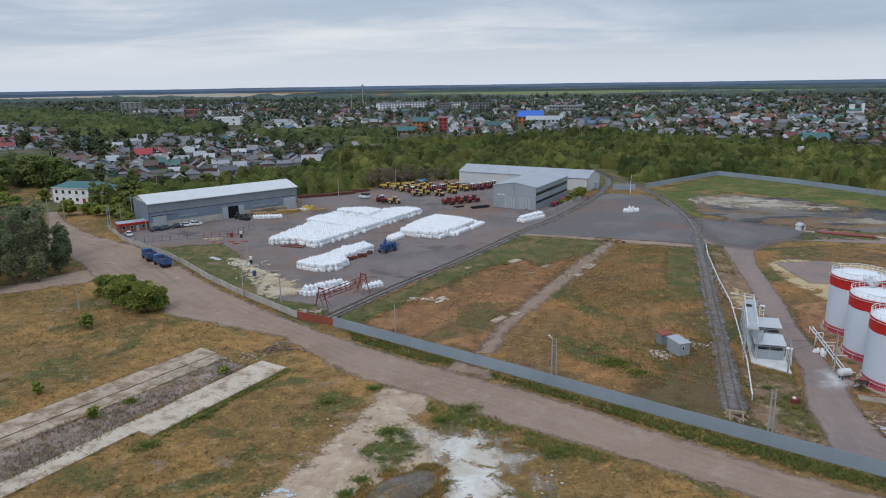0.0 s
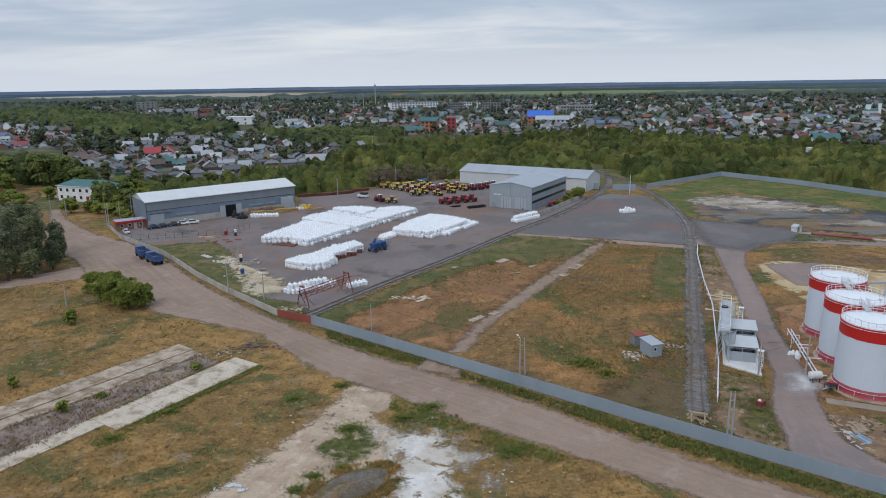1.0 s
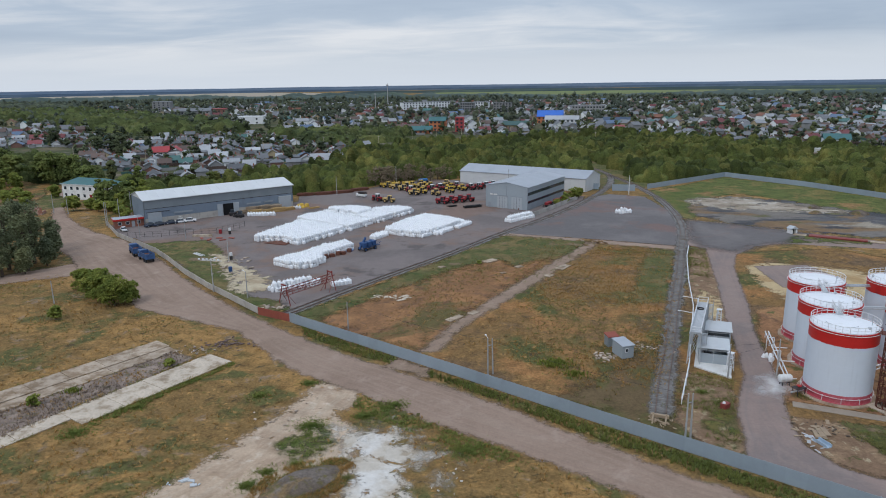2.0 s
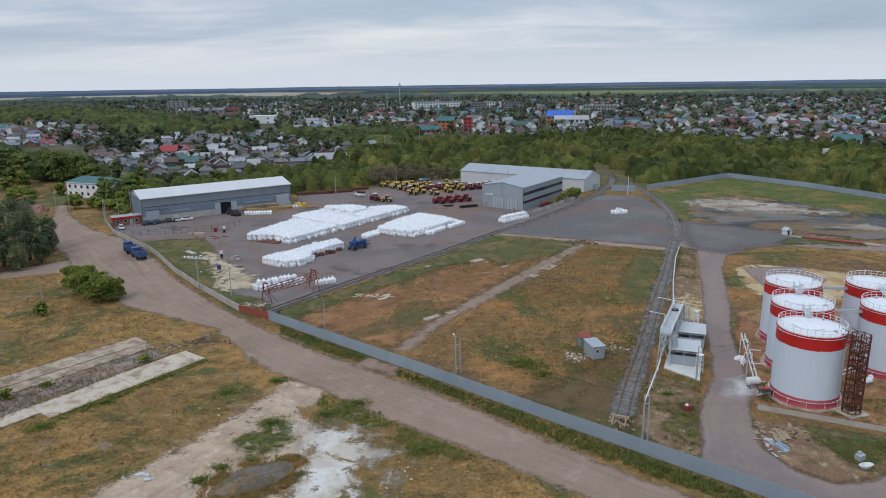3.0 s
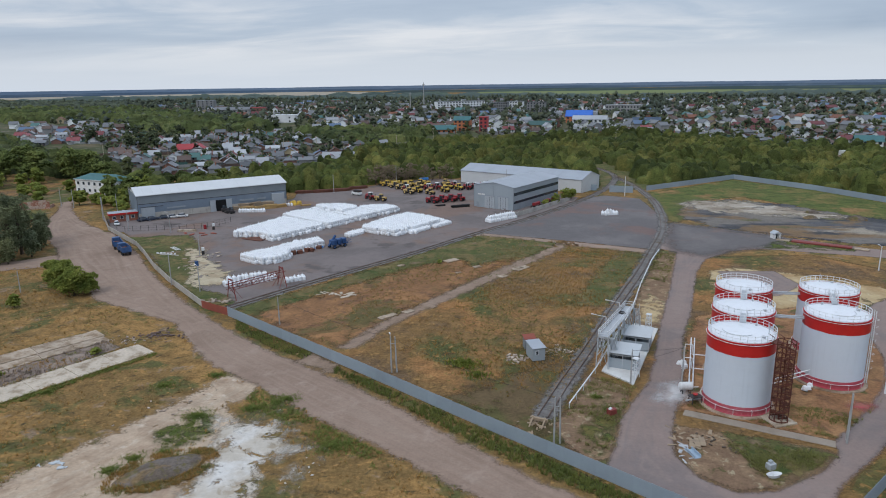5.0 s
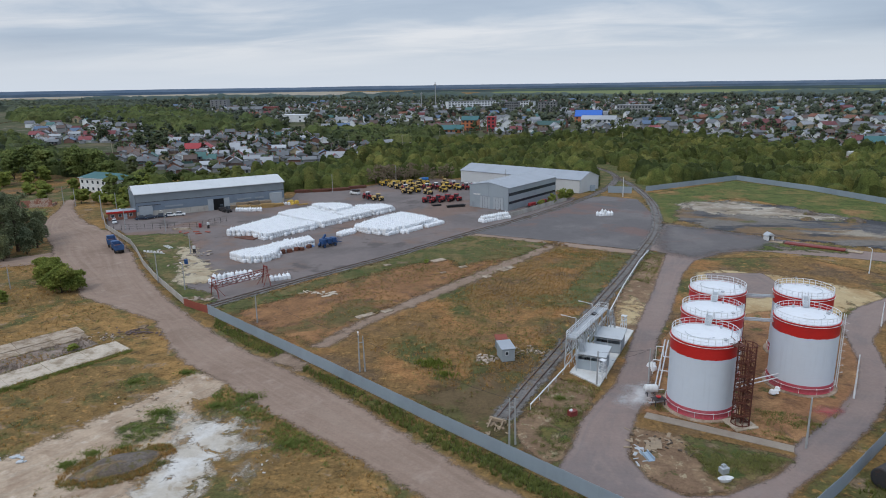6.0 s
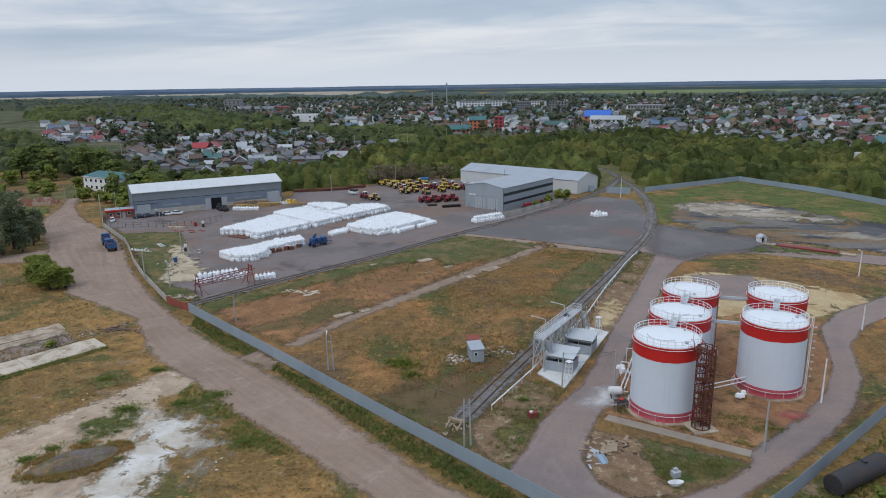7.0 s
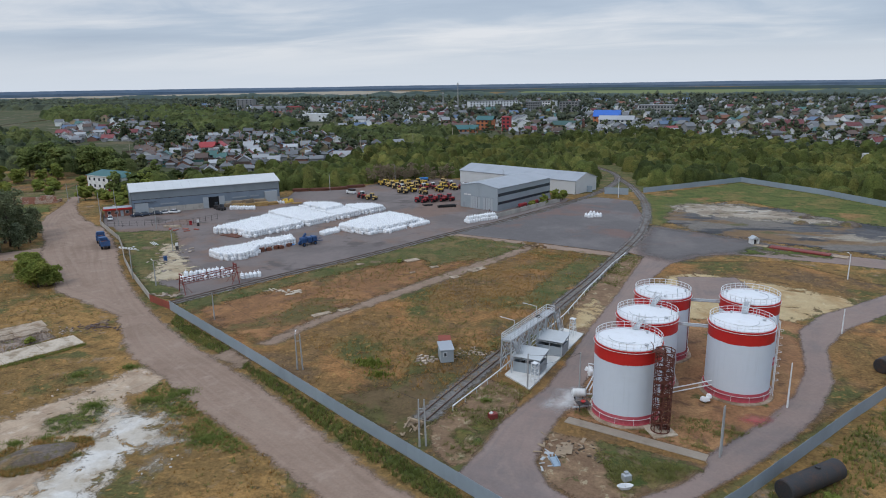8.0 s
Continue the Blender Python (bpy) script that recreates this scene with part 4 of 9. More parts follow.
def storage_tank(loc, rz, label):
    t = thing("storage_tank", label, "storage tank", loc, rz, "white storage tanks with red bands")
    part("foundation", MB().lathe((0, 0, 0), [(TANK_R + 0.75, -0.1), (TANK_R + 0.7, 0.22), (0.0, 0.25)], 56), "concrete", t, "grey concrete ring foundation")
    prof, z = [(TANK_R, 1.55)], 1.55
    for k in range(5):  # plate courses with their weld beads
        z2 = 1.55 + (TANK_H - 2.05 - 1.55) * (k + 1) / 5
        prof += [(TANK_R, z2)]
    shell = MB().lathe((0, 0, 0), prof, 64)
    part("shell", shell, "white_tank", t, "white painted steel shell with weld lines", smooth=True)
    for k in range(4):  # weld beads between the plate courses
        zz = 1.55 + (TANK_H - 2.05 - 1.55) * (k + 1) / 5
        part("weld_seam", MB().lathe((0, 0, 0), [(TANK_R, zz - 0.012), (TANK_R + 0.005, zz), (TANK_R, zz + 0.012)], 64), "white_tank", t)
    part("base_band", MB().lathe((0, 0, 0), [(TANK_R + 0.12, 0.22), (TANK_R + 0.12, 0.34), (TANK_R + 0.012, 0.36), (TANK_R + 0.012, 0.95), (TANK_R + 0.03, 0.98), (TANK_R + 0.012, 1.0), (TANK_R + 0.012, 1.55), (TANK_R, 1.56)], 64), "red_base", t, "faded pinkish-red painted foot band", smooth=True)
    band = MB().lathe((0, 0, 0), [(TANK_R, TANK_H - 2.06), (TANK_R + 0.01, TANK_H - 2.05), (TANK_R + 0.01, TANK_H - 0.12), (TANK_R + 0.1, TANK_H - 0.1), (TANK_R + 0.1, TANK_H), (TANK_R - 0.1, TANK_H + 0.01)], 64)
    band.v = [(x, y, z + (0.12 * noise.noise((x * 0.9, y * 0.9, 3)) + 0.07 * noise.noise((x * 3.1, y * 3.1, 7)) if z < TANK_H - 1.9 else 0.0)) for x, y, z in band.v]
    part("top_band", band, "red_tank", t, "bright red painted top band with an uneven lower rim", smooth=True)
    part("roof", MB().lathe((0, 0, 0), [(TANK_R - 0.02, TANK_H), (TANK_R * 0.7, TANK_H + 0.22), (TANK_R * 0.35, TANK_H + 0.4), (0.01, TANK_H + 0.5)], 48), "white_roof", t, "white shallow cone roof", smooth=True)
    part("railing", railing(TANK_R - 0.08, TANK_H + 0.02, 30), "rail_white", t)
    part("rim_pipe", MB().lathe((0, 0, TANK_H - 0.22), hoop(TANK_R + 0.16, 0.04), 48), "rail_white", t)
    part("foot_pipe", MB().lathe((0, 0, 1.15), hoop(TANK_R + 0.22, 0.035), 48), "rail_white", t, "pale ring pipe round the foot")
    for i in range(12):
        brackets = MB()
        a = i * math.pi / 6
        brackets.beam((TANK_R * math.cos(a), TANK_R * math.sin(a), 1.15), ((TANK_R + 0.25) * math.cos(a), (TANK_R + 0.25) * math.sin(a), 1.15), 0.06)
        brackets.beam(((TANK_R + 0.22) * math.cos(a), (TANK_R + 0.22) * math.sin(a), 0.35), ((TANK_R + 0.22) * math.cos(a), (TANK_R + 0.22) * math.sin(a), 1.15), 0.05)
        part("pipe_bracket", brackets, "rail_white", t)
    # fittings on the roof
    for a, r, hgt, rad in ((2.1, 3.4, 0.35, 0.25), (3.7, 3.8, 0.5, 0.16)):
        zr = TANK_H + 0.5 - r * 0.098
        part("roof_hatch", MB().lathe((r * math.cos(a), r * math.sin(a), zr), [(rad, -0.05), (rad, hgt * 0.7), (rad * 1.25, hgt * 0.72), (rad * 1.25, hgt * 0.8), (rad * 0.5, hgt), (0.01, hgt)], 12), "galv", t, smooth=True)
    part("vent_pipe", MB().rod((-3.2, 1.6, TANK_H), (-3.2, 1.6, TANK_H + 1.7), 0.05), "galv", t)
    part("hose", MB().ring((0.6, 0.2, TANK_H + 0.46), 2.3, 0.06, 22, -0.4, 2.0), "galv", t, "thin grey hose lying on the roof")
    part("foam_pipe", MB().rod((-TANK_R - 0.15, 0, 0.6), (-TANK_R - 0.15, 0, TANK_H - 0.9), 0.07).rod((-TANK_R - 0.15, 0, TANK_H - 0.9), (-TANK_R + 0.1, 0, TANK_H - 0.7), 0.07), "red_steel", t, "thin red riser pipe")
    part("manhole", MB().rod((0, -TANK_R - 0.25, 0.95), (0, -TANK_R + 0.05, 0.95), 0.36, n=14), "red_base", t)
    return t


LABELS = ("white steel storage tank with red top band beside the stair tower", "white steel storage tank with red bands in the row of three", "white steel storage tank with red bands at the row's far end",
          "white steel storage tank with red bands and an upright ladder", "white steel storage tank with red bands beside the sand")
first = storage_tank((*TANKS[0], 0), radians(190), LABELS[0])
for c, turn, lab in zip(TANKS[1:], (200, 150, 250, 300), LABELS[1:]):
    tagged(copy_thing(first, Matrix.Translation((*c, 0)) @ Matrix.Rotation(radians(turn), 4, "Z")), lab)


def roof_bridge(a, b, label):
    """A railed gangway between two tank roofs."""
    A, B = Vector((*a, TANK_H + 0.25)), Vector((*b, TANK_H + 0.25))
    d = (B - A).normalized()
    s = Vector((-d.y, d.x, 0))
    A, B = A + d * (TANK_R - 0.9), B - d * (TANK_R - 0.9)
    t = thing("roof_gangway", label, "gangway", A, 0, "gangways between tank roofs")
    L = B - A
    part("deck", MB().beam((0, 0, 0), L, 0.9, 0.08), "galv", t)
    for k in (-0.45, 0.45):
        mb = MB()
        for z in (0.55, 1.05):
            mb.beam(s * k + Vector((0, 0, z)), L + s * k + Vector((0, 0, z)), 0.06)
        for i in range(6):
            p = L * (i / 5) + s * k
            mb.beam(p, p + Vector((0, 0, 1.05)), 0.06)
        part("handrail", mb, "rail_white", t)


for i, j in ((0, 1), (1, 2), (3, 4)):
    roof_bridge(TANKS[i], TANKS[j], "grey railed steel gangway joining two tank roofs")
for i, j in ((1, 3), (2, 4)):
    A, B = Vector((*TANKS[i], 10.2)), Vector((*TANKS[j], 10.2))
    d = (B - A).normalized()
    t = thing("pipe_bridge", "grey steel pipe bridge hung between two tanks", "pipe bridge", A + d * TANK_R, 0, "pipe bridges between tanks")
    L = (B - A) - d * 2 * TANK_R
    part("deck", MB().beam((0, 0, 0), L, 0.8, 0.2), "galv", t)
    part("pipe", MB().rod((0, 0, 0.25), L + Vector((0, 0, 0.25)), 0.1), "galv", t)
for z in (1.6, 2.3):
    A, B = Vector((*TANKS[0], z)), Vector((*TANKS[3], z + 0.2))
    d = (B - A).normalized()
    solo("link_pipe", MB().rod(d * (TANK_R - 0.02), (B - A) - d * (TANK_R - 0.02), 0.09), "rail_white", "thin white pipe linking two storage tanks", "pipe", A, group="pipes linking tanks")


def stair_tower(loc):
    """A round lattice tower with a winding stair."""
    t = thing("stair_tower", "dark red-brown round steel stair tower beside a tank", "stair tower", loc)
    part("footing", MB().soft((0, 0, -0.05), (3.6, 3.4, 0.3), 0.05, 0.4), "light_concrete", t, "pale concrete footing")
    R, H, turns = 1.25, 12.3, 5.5
    for k in range(8):
        a = k * math.pi / 4
        part("upright", MB().beam((R * math.cos(a), R * math.sin(a), 0.2), (R * math.cos(a), R * math.sin(a), H), 0.09), "rust_steel", t)
    for k in range(9):
        part("hoop", MB().ring((0, 0, 0.35 + k * 1.48), R, 0.1, 20), "rust_steel", t)
    part("column", MB().rod((0, 0, 0.2), (0, 0, H), 0.11, n=8), "rust_steel", t)
    n = 66
    for i in range(n):
        a, z = 2 * math.pi * turns * i / n, 0.4 + (H - 1.2) * i / n
        a2 = a + 2 * math.pi * turns / n
        mb = MB().add([(0.1 * math.cos(a), 0.1 * math.sin(a), z), (R * math.cos(a), R * math.sin(a), z), (R * math.cos(a2), R * math.sin(a2), z), (0.1 * math.cos(a2), 0.1 * math.sin(a2), z),
                       (0.1 * math.cos(a), 0.1 * math.sin(a), z - 0.05), (R * math.cos(a), R * math.sin(a), z - 0.05), (R * math.cos(a2), R * math.sin(a2), z - 0.05), (0.1 * math.cos(a2), 0.1 * math.sin(a2), z - 0.05)],
                      [(0, 1, 2, 3), (7, 6, 5, 4), (0, 4, 5, 1), (1, 5, 6, 2), (2, 6, 7, 3), (3, 7, 4, 0)])
        part("step", mb, "rust_steel", t)
    rail = MB()
    pts = [(R * math.cos(2 * math.pi * turns * i / 130), R * math.sin(2 * math.pi * turns * i / 130), 1.4 + (H - 1.2) * i / 130) for i in range(131)]
    low = [(x, y, z - 0.95) for x, y, z in pts]
    for p, q in zip(pts, pts[1:]):
        rail.beam(p, q, 0.06)
    part("handrail", rail, "rust_steel", t)
    stringer = MB()
    for p, q in zip(low, low[1:]):
        stringer.beam(p, q, 0.09)
    part("stringer", stringer, "rust_steel", t)
    for k in range(8):
        for s in range(8):
            a, b = k * math.pi / 4, (k + (1 if s % 2 else -1)) * math.pi / 4
            z = 0.35 + s * 1.48
            part("brace", MB().beam((R * math.cos(a), R * math.sin(a), z), (R * math.cos(b), R * math.sin(b), z + 1.48), 0.045), "rust_steel", t)
    part("landing", MB().box((-0.8, 1.6, TANK_H), (1.6, 1.6, 0.08), 0.5), "rust_steel", t)
    part("landing_rail", MB().beam((-1.5, 0.8, TANK_H + 1.05), (-1.7, 2.2, TANK_H + 1.05), 0.07).beam((-0.1, 1.0, TANK_H + 1.05), (-0.3, 2.3, TANK_H + 1.05), 0.07).beam((-1.5, 0.8, TANK_H), (-1.5, 0.8, TANK_H + 1.05), 0.07), "rust_steel", t)


stair_tower((75.1, 92.7, 0))
lad = thing("tank_ladder", "white upright caged ladder on a storage tank", "ladder", (93.2, 106.6, 0))
for y in (-0.3, 0.3):
    part("stringer", MB().beam((0, y, 0.3), (0, y, TANK_H + 1.0), 0.09), "rail_white", lad)
for i in range(34):
    part("rung", MB().beam((0, -0.3, 0.6 + i * 0.32), (0, 0.3, 0.6 + i * 0.32), 0.05), "rail_white", lad)
for i in range(8):
    part("cage_hoop", MB().ring((0.3, 0, 2.8 + i * 1.15), 0.36, 0.035, 12, -2.1, 2.1), "rail_white", lad)

# side valves and a small frame beside the first tank
vf = thing("valve_stand", "dark pipe stand with a red valve beside a tank", "valve stand", (64.6, 97.2, 0), 0.4)
for x in (-0.8, 0.8):
    for y in (-0.5, 0.5):
        part("leg", MB().beam((x, y, 0), (x * 0.9, y * 0.9, 1.2), 0.09), "dark_steel", vf)
part("deck", MB().box((0, 0, 1.2), (1.9, 1.3, 0.08)), "dark_steel", vf)
part("pipe", MB().rod((-1.6, 0, 0.7), (1.2, 0, 0.7), 0.14), "galv", vf)
part("valve", MB().rod((0, 0, 1.28), (0, 0, 1.5), 0.1).rod((0, 0, 1.5), (0, 0, 1.58), 0.38, n=12), "red_tank", vf, "red valve wheel")
for x, y, s in ((65.6, 111.6, 0.7), (65.9, 110.4, 0.85), (82.9, 103.2, 0.95)):
    mb = MB()
    for k in range(7):
        mb.soft((random.uniform(-0.5, 0.5) * s, random.uniform(-0.5, 0.5) * s, (0, 0, 0, 0.4, 0.45, 0.4, 0.8)[k] * s), (0.9 * s, 0.7 * s, 0.6 * s), 0.12, random.uniform(0, 3), 0.75)
    solo("sack_heap", mb, "bag", "heap of crumpled white sacks on the ground", "sacks", (x, y, 0.02), group="sack heaps by the tanks")


# pipes on low stands along the row of three tanks, and a small vessel at their end
tp_line = Vector((4.7, 18.8, 0.5))
for k, off in enumerate((0.0, 0.55)):
    t = thing("tank_pipe", "white pipe on low stands along the tank row", "pipe", (65.6 - off, 102.8 + off * 0.3, 0), 0, "pipes along the tank row")
    part("pipe", MB().rod((0, 0, 0.6), (tp_line.x, tp_line.y, 1.1), 0.11, n=8), "rail_white", t)
    for f in (0.02, 0.25, 0.5, 0.75, 0.98):
        part("stand", MB().beam((tp_line.x * f, tp_line.y * f, 0), (tp_line.x * f, tp_line.y * f, 0.6 + 0.5 * f), 0.1), "rail_white", t)
for f in (0.3, 0.62):
    x, y = 65.3 + tp_line.x * f, 102.9 + tp_line.y * f
    br = thing("pipe_branch", "white branch pipe joining a tank to the pipe run", "pipe", (x, y, 0), 0, "branch pipes of the tank row")
    part("pipe", MB().rod((0, 0, 0.8), (2.2, -0.6, 0.9), 0.09, n=8), "rail_white", br)
    part("riser", MB().rod((0, 0, 0.8), (0, 0, 2.6), 0.08, n=8).rod((0, 0, 2.6), (-1.2, 0.2, 2.6), 0.08, n=8), "rail_white", br)
    part("post", MB().beam((-1.2, 0.2, 0), (-1.2, 0.2, 2.6), 0.1), "rail_white", br)
vs2 = thing("vessel", "small white horizontal vessel on dark legs", "vessel", (64.0, 100.6, 0), 0.15)
part("shell", MB().rod((-0.9, 0, 1.25), (0.9, 0, 1.25), 0.62, n=16).rod((-1.1, 0, 1.25), (-0.9, 0, 1.25), 0.35, 0.62, 16).rod((0.9, 0, 1.25), (1.1, 0, 1.25), 0.62, 0.35, 16), "cab_white", vs2, smooth=True)
for x in (-0.6, 0.6):
    part("leg", MB().beam((x, -0.4, 0), (x, -0.2, 0.8), 0.1).beam((x, 0.4, 0), (x, 0.2, 0.8), 0.1), "dark_steel", vs2)
part("outlet", MB().rod((1.1, 0, 1.0), (2.0, 0, 1.0), 0.08), "rail_white", vs2)


# ---- loading rack ----
def loading_rack(loc, rz):
    t = thing("loading_rack", "grey galvanised steel loading gantry with railed deck", "loading rack", loc, rz)
    L, W, H = 17.5, 1.7, 5.9
    part("deck", MB().box((L / 2, 0, H), (L, W, 0.12)), "galv", t, "grey grating deck")
    for k in range(int(L / 0.5)):
        part("grating_bar", MB().box((0.25 + k * 0.5, 0, H + 0.12), (0.06, W, 0.03)), "galv", t)
    for i in range(6):
        x = 0.1 + (L - 0.2) * i / 5
        for y in (-W / 2, W / 2):
            part("leg", MB().beam((x, y * 1.25, 0), (x, y, H), 0.16), "galv", t)
        part("cross_beam", MB().beam((x, -W / 2, H - 0.15), (x, W / 2, H - 0.15), 0.14), "galv", t)
        part("cross_brace", MB().beam((x, -W / 2 * 1.2, 0.5), (x, W / 2, H - 0.5), 0.08).beam((x, W / 2 * 1.2, 0.5), (x, -W / 2, H - 0.5), 0.08), "galv", t)
    for i in range(5):
        x0, x1 = 0.1 + (L - 0.2) * i / 5, 0.1 + (L - 0.2) * (i + 1) / 5
        for y in (-W / 2, W / 2):
            part("side_brace", MB().beam((x0, y * 1.15, 2.4), (x1, y, H - 0.3), 0.08).beam((x1, y * 1.15, 2.4), (x0, y, H - 0.3), 0.08).beam((x0, y * 1.1, 2.4), (x1, y * 1.1, 2.4), 0.1), "galv", t)
    for y in (-W / 2, W / 2):
        mb = MB()
        for z in (0.35, 0.7, 1.1):
            mb.beam((0, y, H + z), (L, y, H + z), 0.07)
        for i in range(13):
            mb.beam((L * i / 12, y, H), (L * i / 12, y, H + 1.1), 0.07)
        part("handrail", mb, "rail_white", t)
    for x in (0, L):
        part("end_rail", MB().beam((x, -W / 2, H + 1.1), (x, W / 2, H + 1.1), 0.07).beam((x, -W / 2, H + 0.6), (x, W / 2, H + 0.6), 0.07), "rail_white", t)
    # stairs down on the platform side at both ends
    for x0, sg in ((0.4, 1), (L - 0.3, 1)):
        for k in (0.0, 0.8):
            part("stair_stringer", MB().beam((x0, -W / 2 - 0.15 - k, H), (x0 + 3.4 * sg * (1 if x0 < 5 else -0.2 + 1), -W / 2 - 0.15 - k, 0.2), 0.08, 0.25), "galv", t)
        for i in range(20):
            f = (i + 0.5) / 20
            part("stair_tread", MB().box((x0 + 3.4 * f * (1 if x0 < 5 else 0.8), -W / 2 - 0.55, H - f * (H - 0.2)), (0.25, 0.8, 0.04)), "galv", t)
        part("stair_rail", MB().beam((x0, -W / 2 - 1.0, H + 1.0), (x0 + 3.4 * (1 if x0 < 5 else 0.8), -W / 2 - 1.0, 1.2), 0.06).beam((x0 + 1.7, -W / 2 - 1.0, H / 2), (x0 + 1.7, -W / 2 - 1.0, H / 2 + 1.1), 0.06), "rail_white", t)
    # loading pipe and hose coil on the deck
    part("header_pipe", MB().rod((0.5, 0.95, H - 0.4), (L - 0.5, 0.95, H - 0.4), 0.13, n=8), "galv", t)
    part("hose_coil", MB().ring((13.0, 0.2, H + 0.2), 0.6, 0.1, 20).ring((13.0, 0.2, H + 0.3), 0.5, 0.1, 20), "dark_steel", t)
    for x in (4.5, 13.2):
        lampost = part("lamp_bracket", MB().rod((x, W / 2, H), (x, W / 2, H + 2.0), 0.06).rod((x, W / 2, H + 2.0), (x - 0.2, W / 2 + 2.2, H + 2.25), 0.05), "rail_white", t)
        part("lamp_head", MB().soft((x - 0.22, W / 2 + 2.35, H + 2.2), (0.22, 0.6, 0.1), 0.03), "rail_white", lampost)


loading_rack((52.0, 108.4, 0), radians(67.5))

solo("platform", MB().slab([(51.9, 107.6), (56.4, 102.6), (65.0, 128.4), (60.7, 131.2)], 0.0, 0.28), "white_slab", "white concrete loading platform slab", "platform", kind="structure")


def pump_booth(loc, rz):
    t = thing("pump_booth", "grey pump shelter with a pale flat mono-pitch roof", "shelter", loc, rz, "pump shelters on the platform")
    W, D = 5.2, 4.3
    part("roof", MB().add([(-W / 2, -D / 2, 3.1), (W / 2, -D / 2, 3.1), (W / 2, D / 2, 3.6), (-W / 2, D / 2, 3.6), (-W / 2, -D / 2, 3.0), (W / 2, -D / 2, 3.0), (W / 2, D / 2, 3.5), (-W / 2, D / 2, 3.5)],
                          [(0, 1, 2, 3), (7, 6, 5, 4), (0, 4, 5, 1), (1, 5, 6, 2), (2, 6, 7, 3), (3, 7, 4, 0)]), "canopy", t, "pale grey sheet roof")
    for x in (-W / 2 + 0.3, 0, W / 2 - 0.3):
        for y in (-D / 2 + 0.3, D / 2 - 0.3):
            part("post", MB().beam((x, y, 0.28), (x, y, 3.1), 0.12), "galv", t)
    for x, y, sx, sy in ((0, -D / 2 + 0.32, W - 0.6, 0.08), (0, D / 2 - 0.32, W - 0.6, 0.08), (-W / 2 + 0.32, 0, 0.08, D - 0.7), (W / 2 - 0.32, 0, 0.08, D - 0.7)):
        part("wall_panel", MB().box((x, y, 0.28), (sx, sy, 1.75)), "hall_wall", t, "grey half-height cladding")
        part("top_rail", MB().box((x, y, 2.62), (max(sx, 0.1), max(sy, 0.1), 0.1)), "galv", t)
    part("pump", MB().soft((-0.9, 0, 0.28), (1.2, 0.8, 1.3), 0.1).rod((-0.2, 0, 0.9), (1.5, 0, 0.9), 0.25, n=10), "dark_steel", t, "dark pump set inside")
    return t


b = pump_booth((55.9, 110.2, 0), radians(-17))
copy_thing(b, Matrix.Translation((59.4, 118.6, 0)) @ Matrix.Rotation(radians(-17), 4, "Z"))


def filling_frame(loc, rz):
    t = thing("filling_frame", "small pale lattice frame with ladder on the platform", "steel frame", loc, rz, "small frames on the platform")
    for x in (-0.6, 0.6):
        for y in (-0.45, 0.45):
            part("leg", MB().beam((x, y, 0.28), (x * 0.6, y * 0.8, 3.6), 0.09), "rail_white", t)
    for z in (1.0, 1.9, 2.8, 3.6):
        k = 1 - 0.4 * z / 3.6
        part("tie", MB().beam((-0.6 * k, -0.42, z), (0.6 * k, -0.42, z), 0.07).beam((-0.6 * k, 0.42, z), (0.6 * k, 0.42, z), 0.07).beam((-0.6 * k, -0.42, z), (-0.6 * k, 0.42, z), 0.07).beam((0.6 * k, -0.42, z), (0.6 * k, 0.42, z), 0.07), "rail_white", t)
    part("top_plate", MB().box((0, 0, 3.6), (1.0, 1.0, 0.06)), "rail_white", t)
    part("arm", MB().rod((0, 0, 2.4), (1.6, 0.4, 2.9), 0.09).rod((1.6, 0.4, 2.9), (1.6, 0.4, 0.8), 0.07), "galv", t)
    return t


f = filling_frame((57.0, 105.2, 0), 0.9)
copy_thing(f, Matrix.Translation((62.9, 127.2, 0)) @ Matrix.Rotation(1.1, 4, "Z"))

# long pale pipeline beside the track
pl = thing("pipeline", "long white pipeline on short stands beside the track", "pipeline", (0, 0, 0))
line = [(45.6, 93.7), (51.0, 107.4), (61.3, 137.5), (66.1, 156), (73, 179.7), (77, 191)]
mb = MB()
for p, q in zip(line, line[1:]):
    mb.rod((*p, 0.95), (*q, 0.95), 0.11, n=8)
part("pipe", mb, "rail_white", pl)
for x, y, _ in along(line, 3.5):
    part("stand", MB().beam((x, y, 0), (x, y, 0.95), 0.1), "rail_white", pl)
bs = thing("buffer_stop", "old wooden buffer stop at the track end", "buffer stop", (41.0, 88.9, 0), radians(70))
part("beam", MB().soft((0, 0, 0.45), (0.4, 2.6, 0.45), 0.05), "timber_old", bs)
for y in (-0.9, 0.9):
    part("brace", MB().beam((-1.6, y, 0.0), (0, y, 0.8), 0.2), "timber_old", bs)
    part("post", MB().beam((0, y, 0), (0, y, 1.0), 0.22), "timber_old", bs)


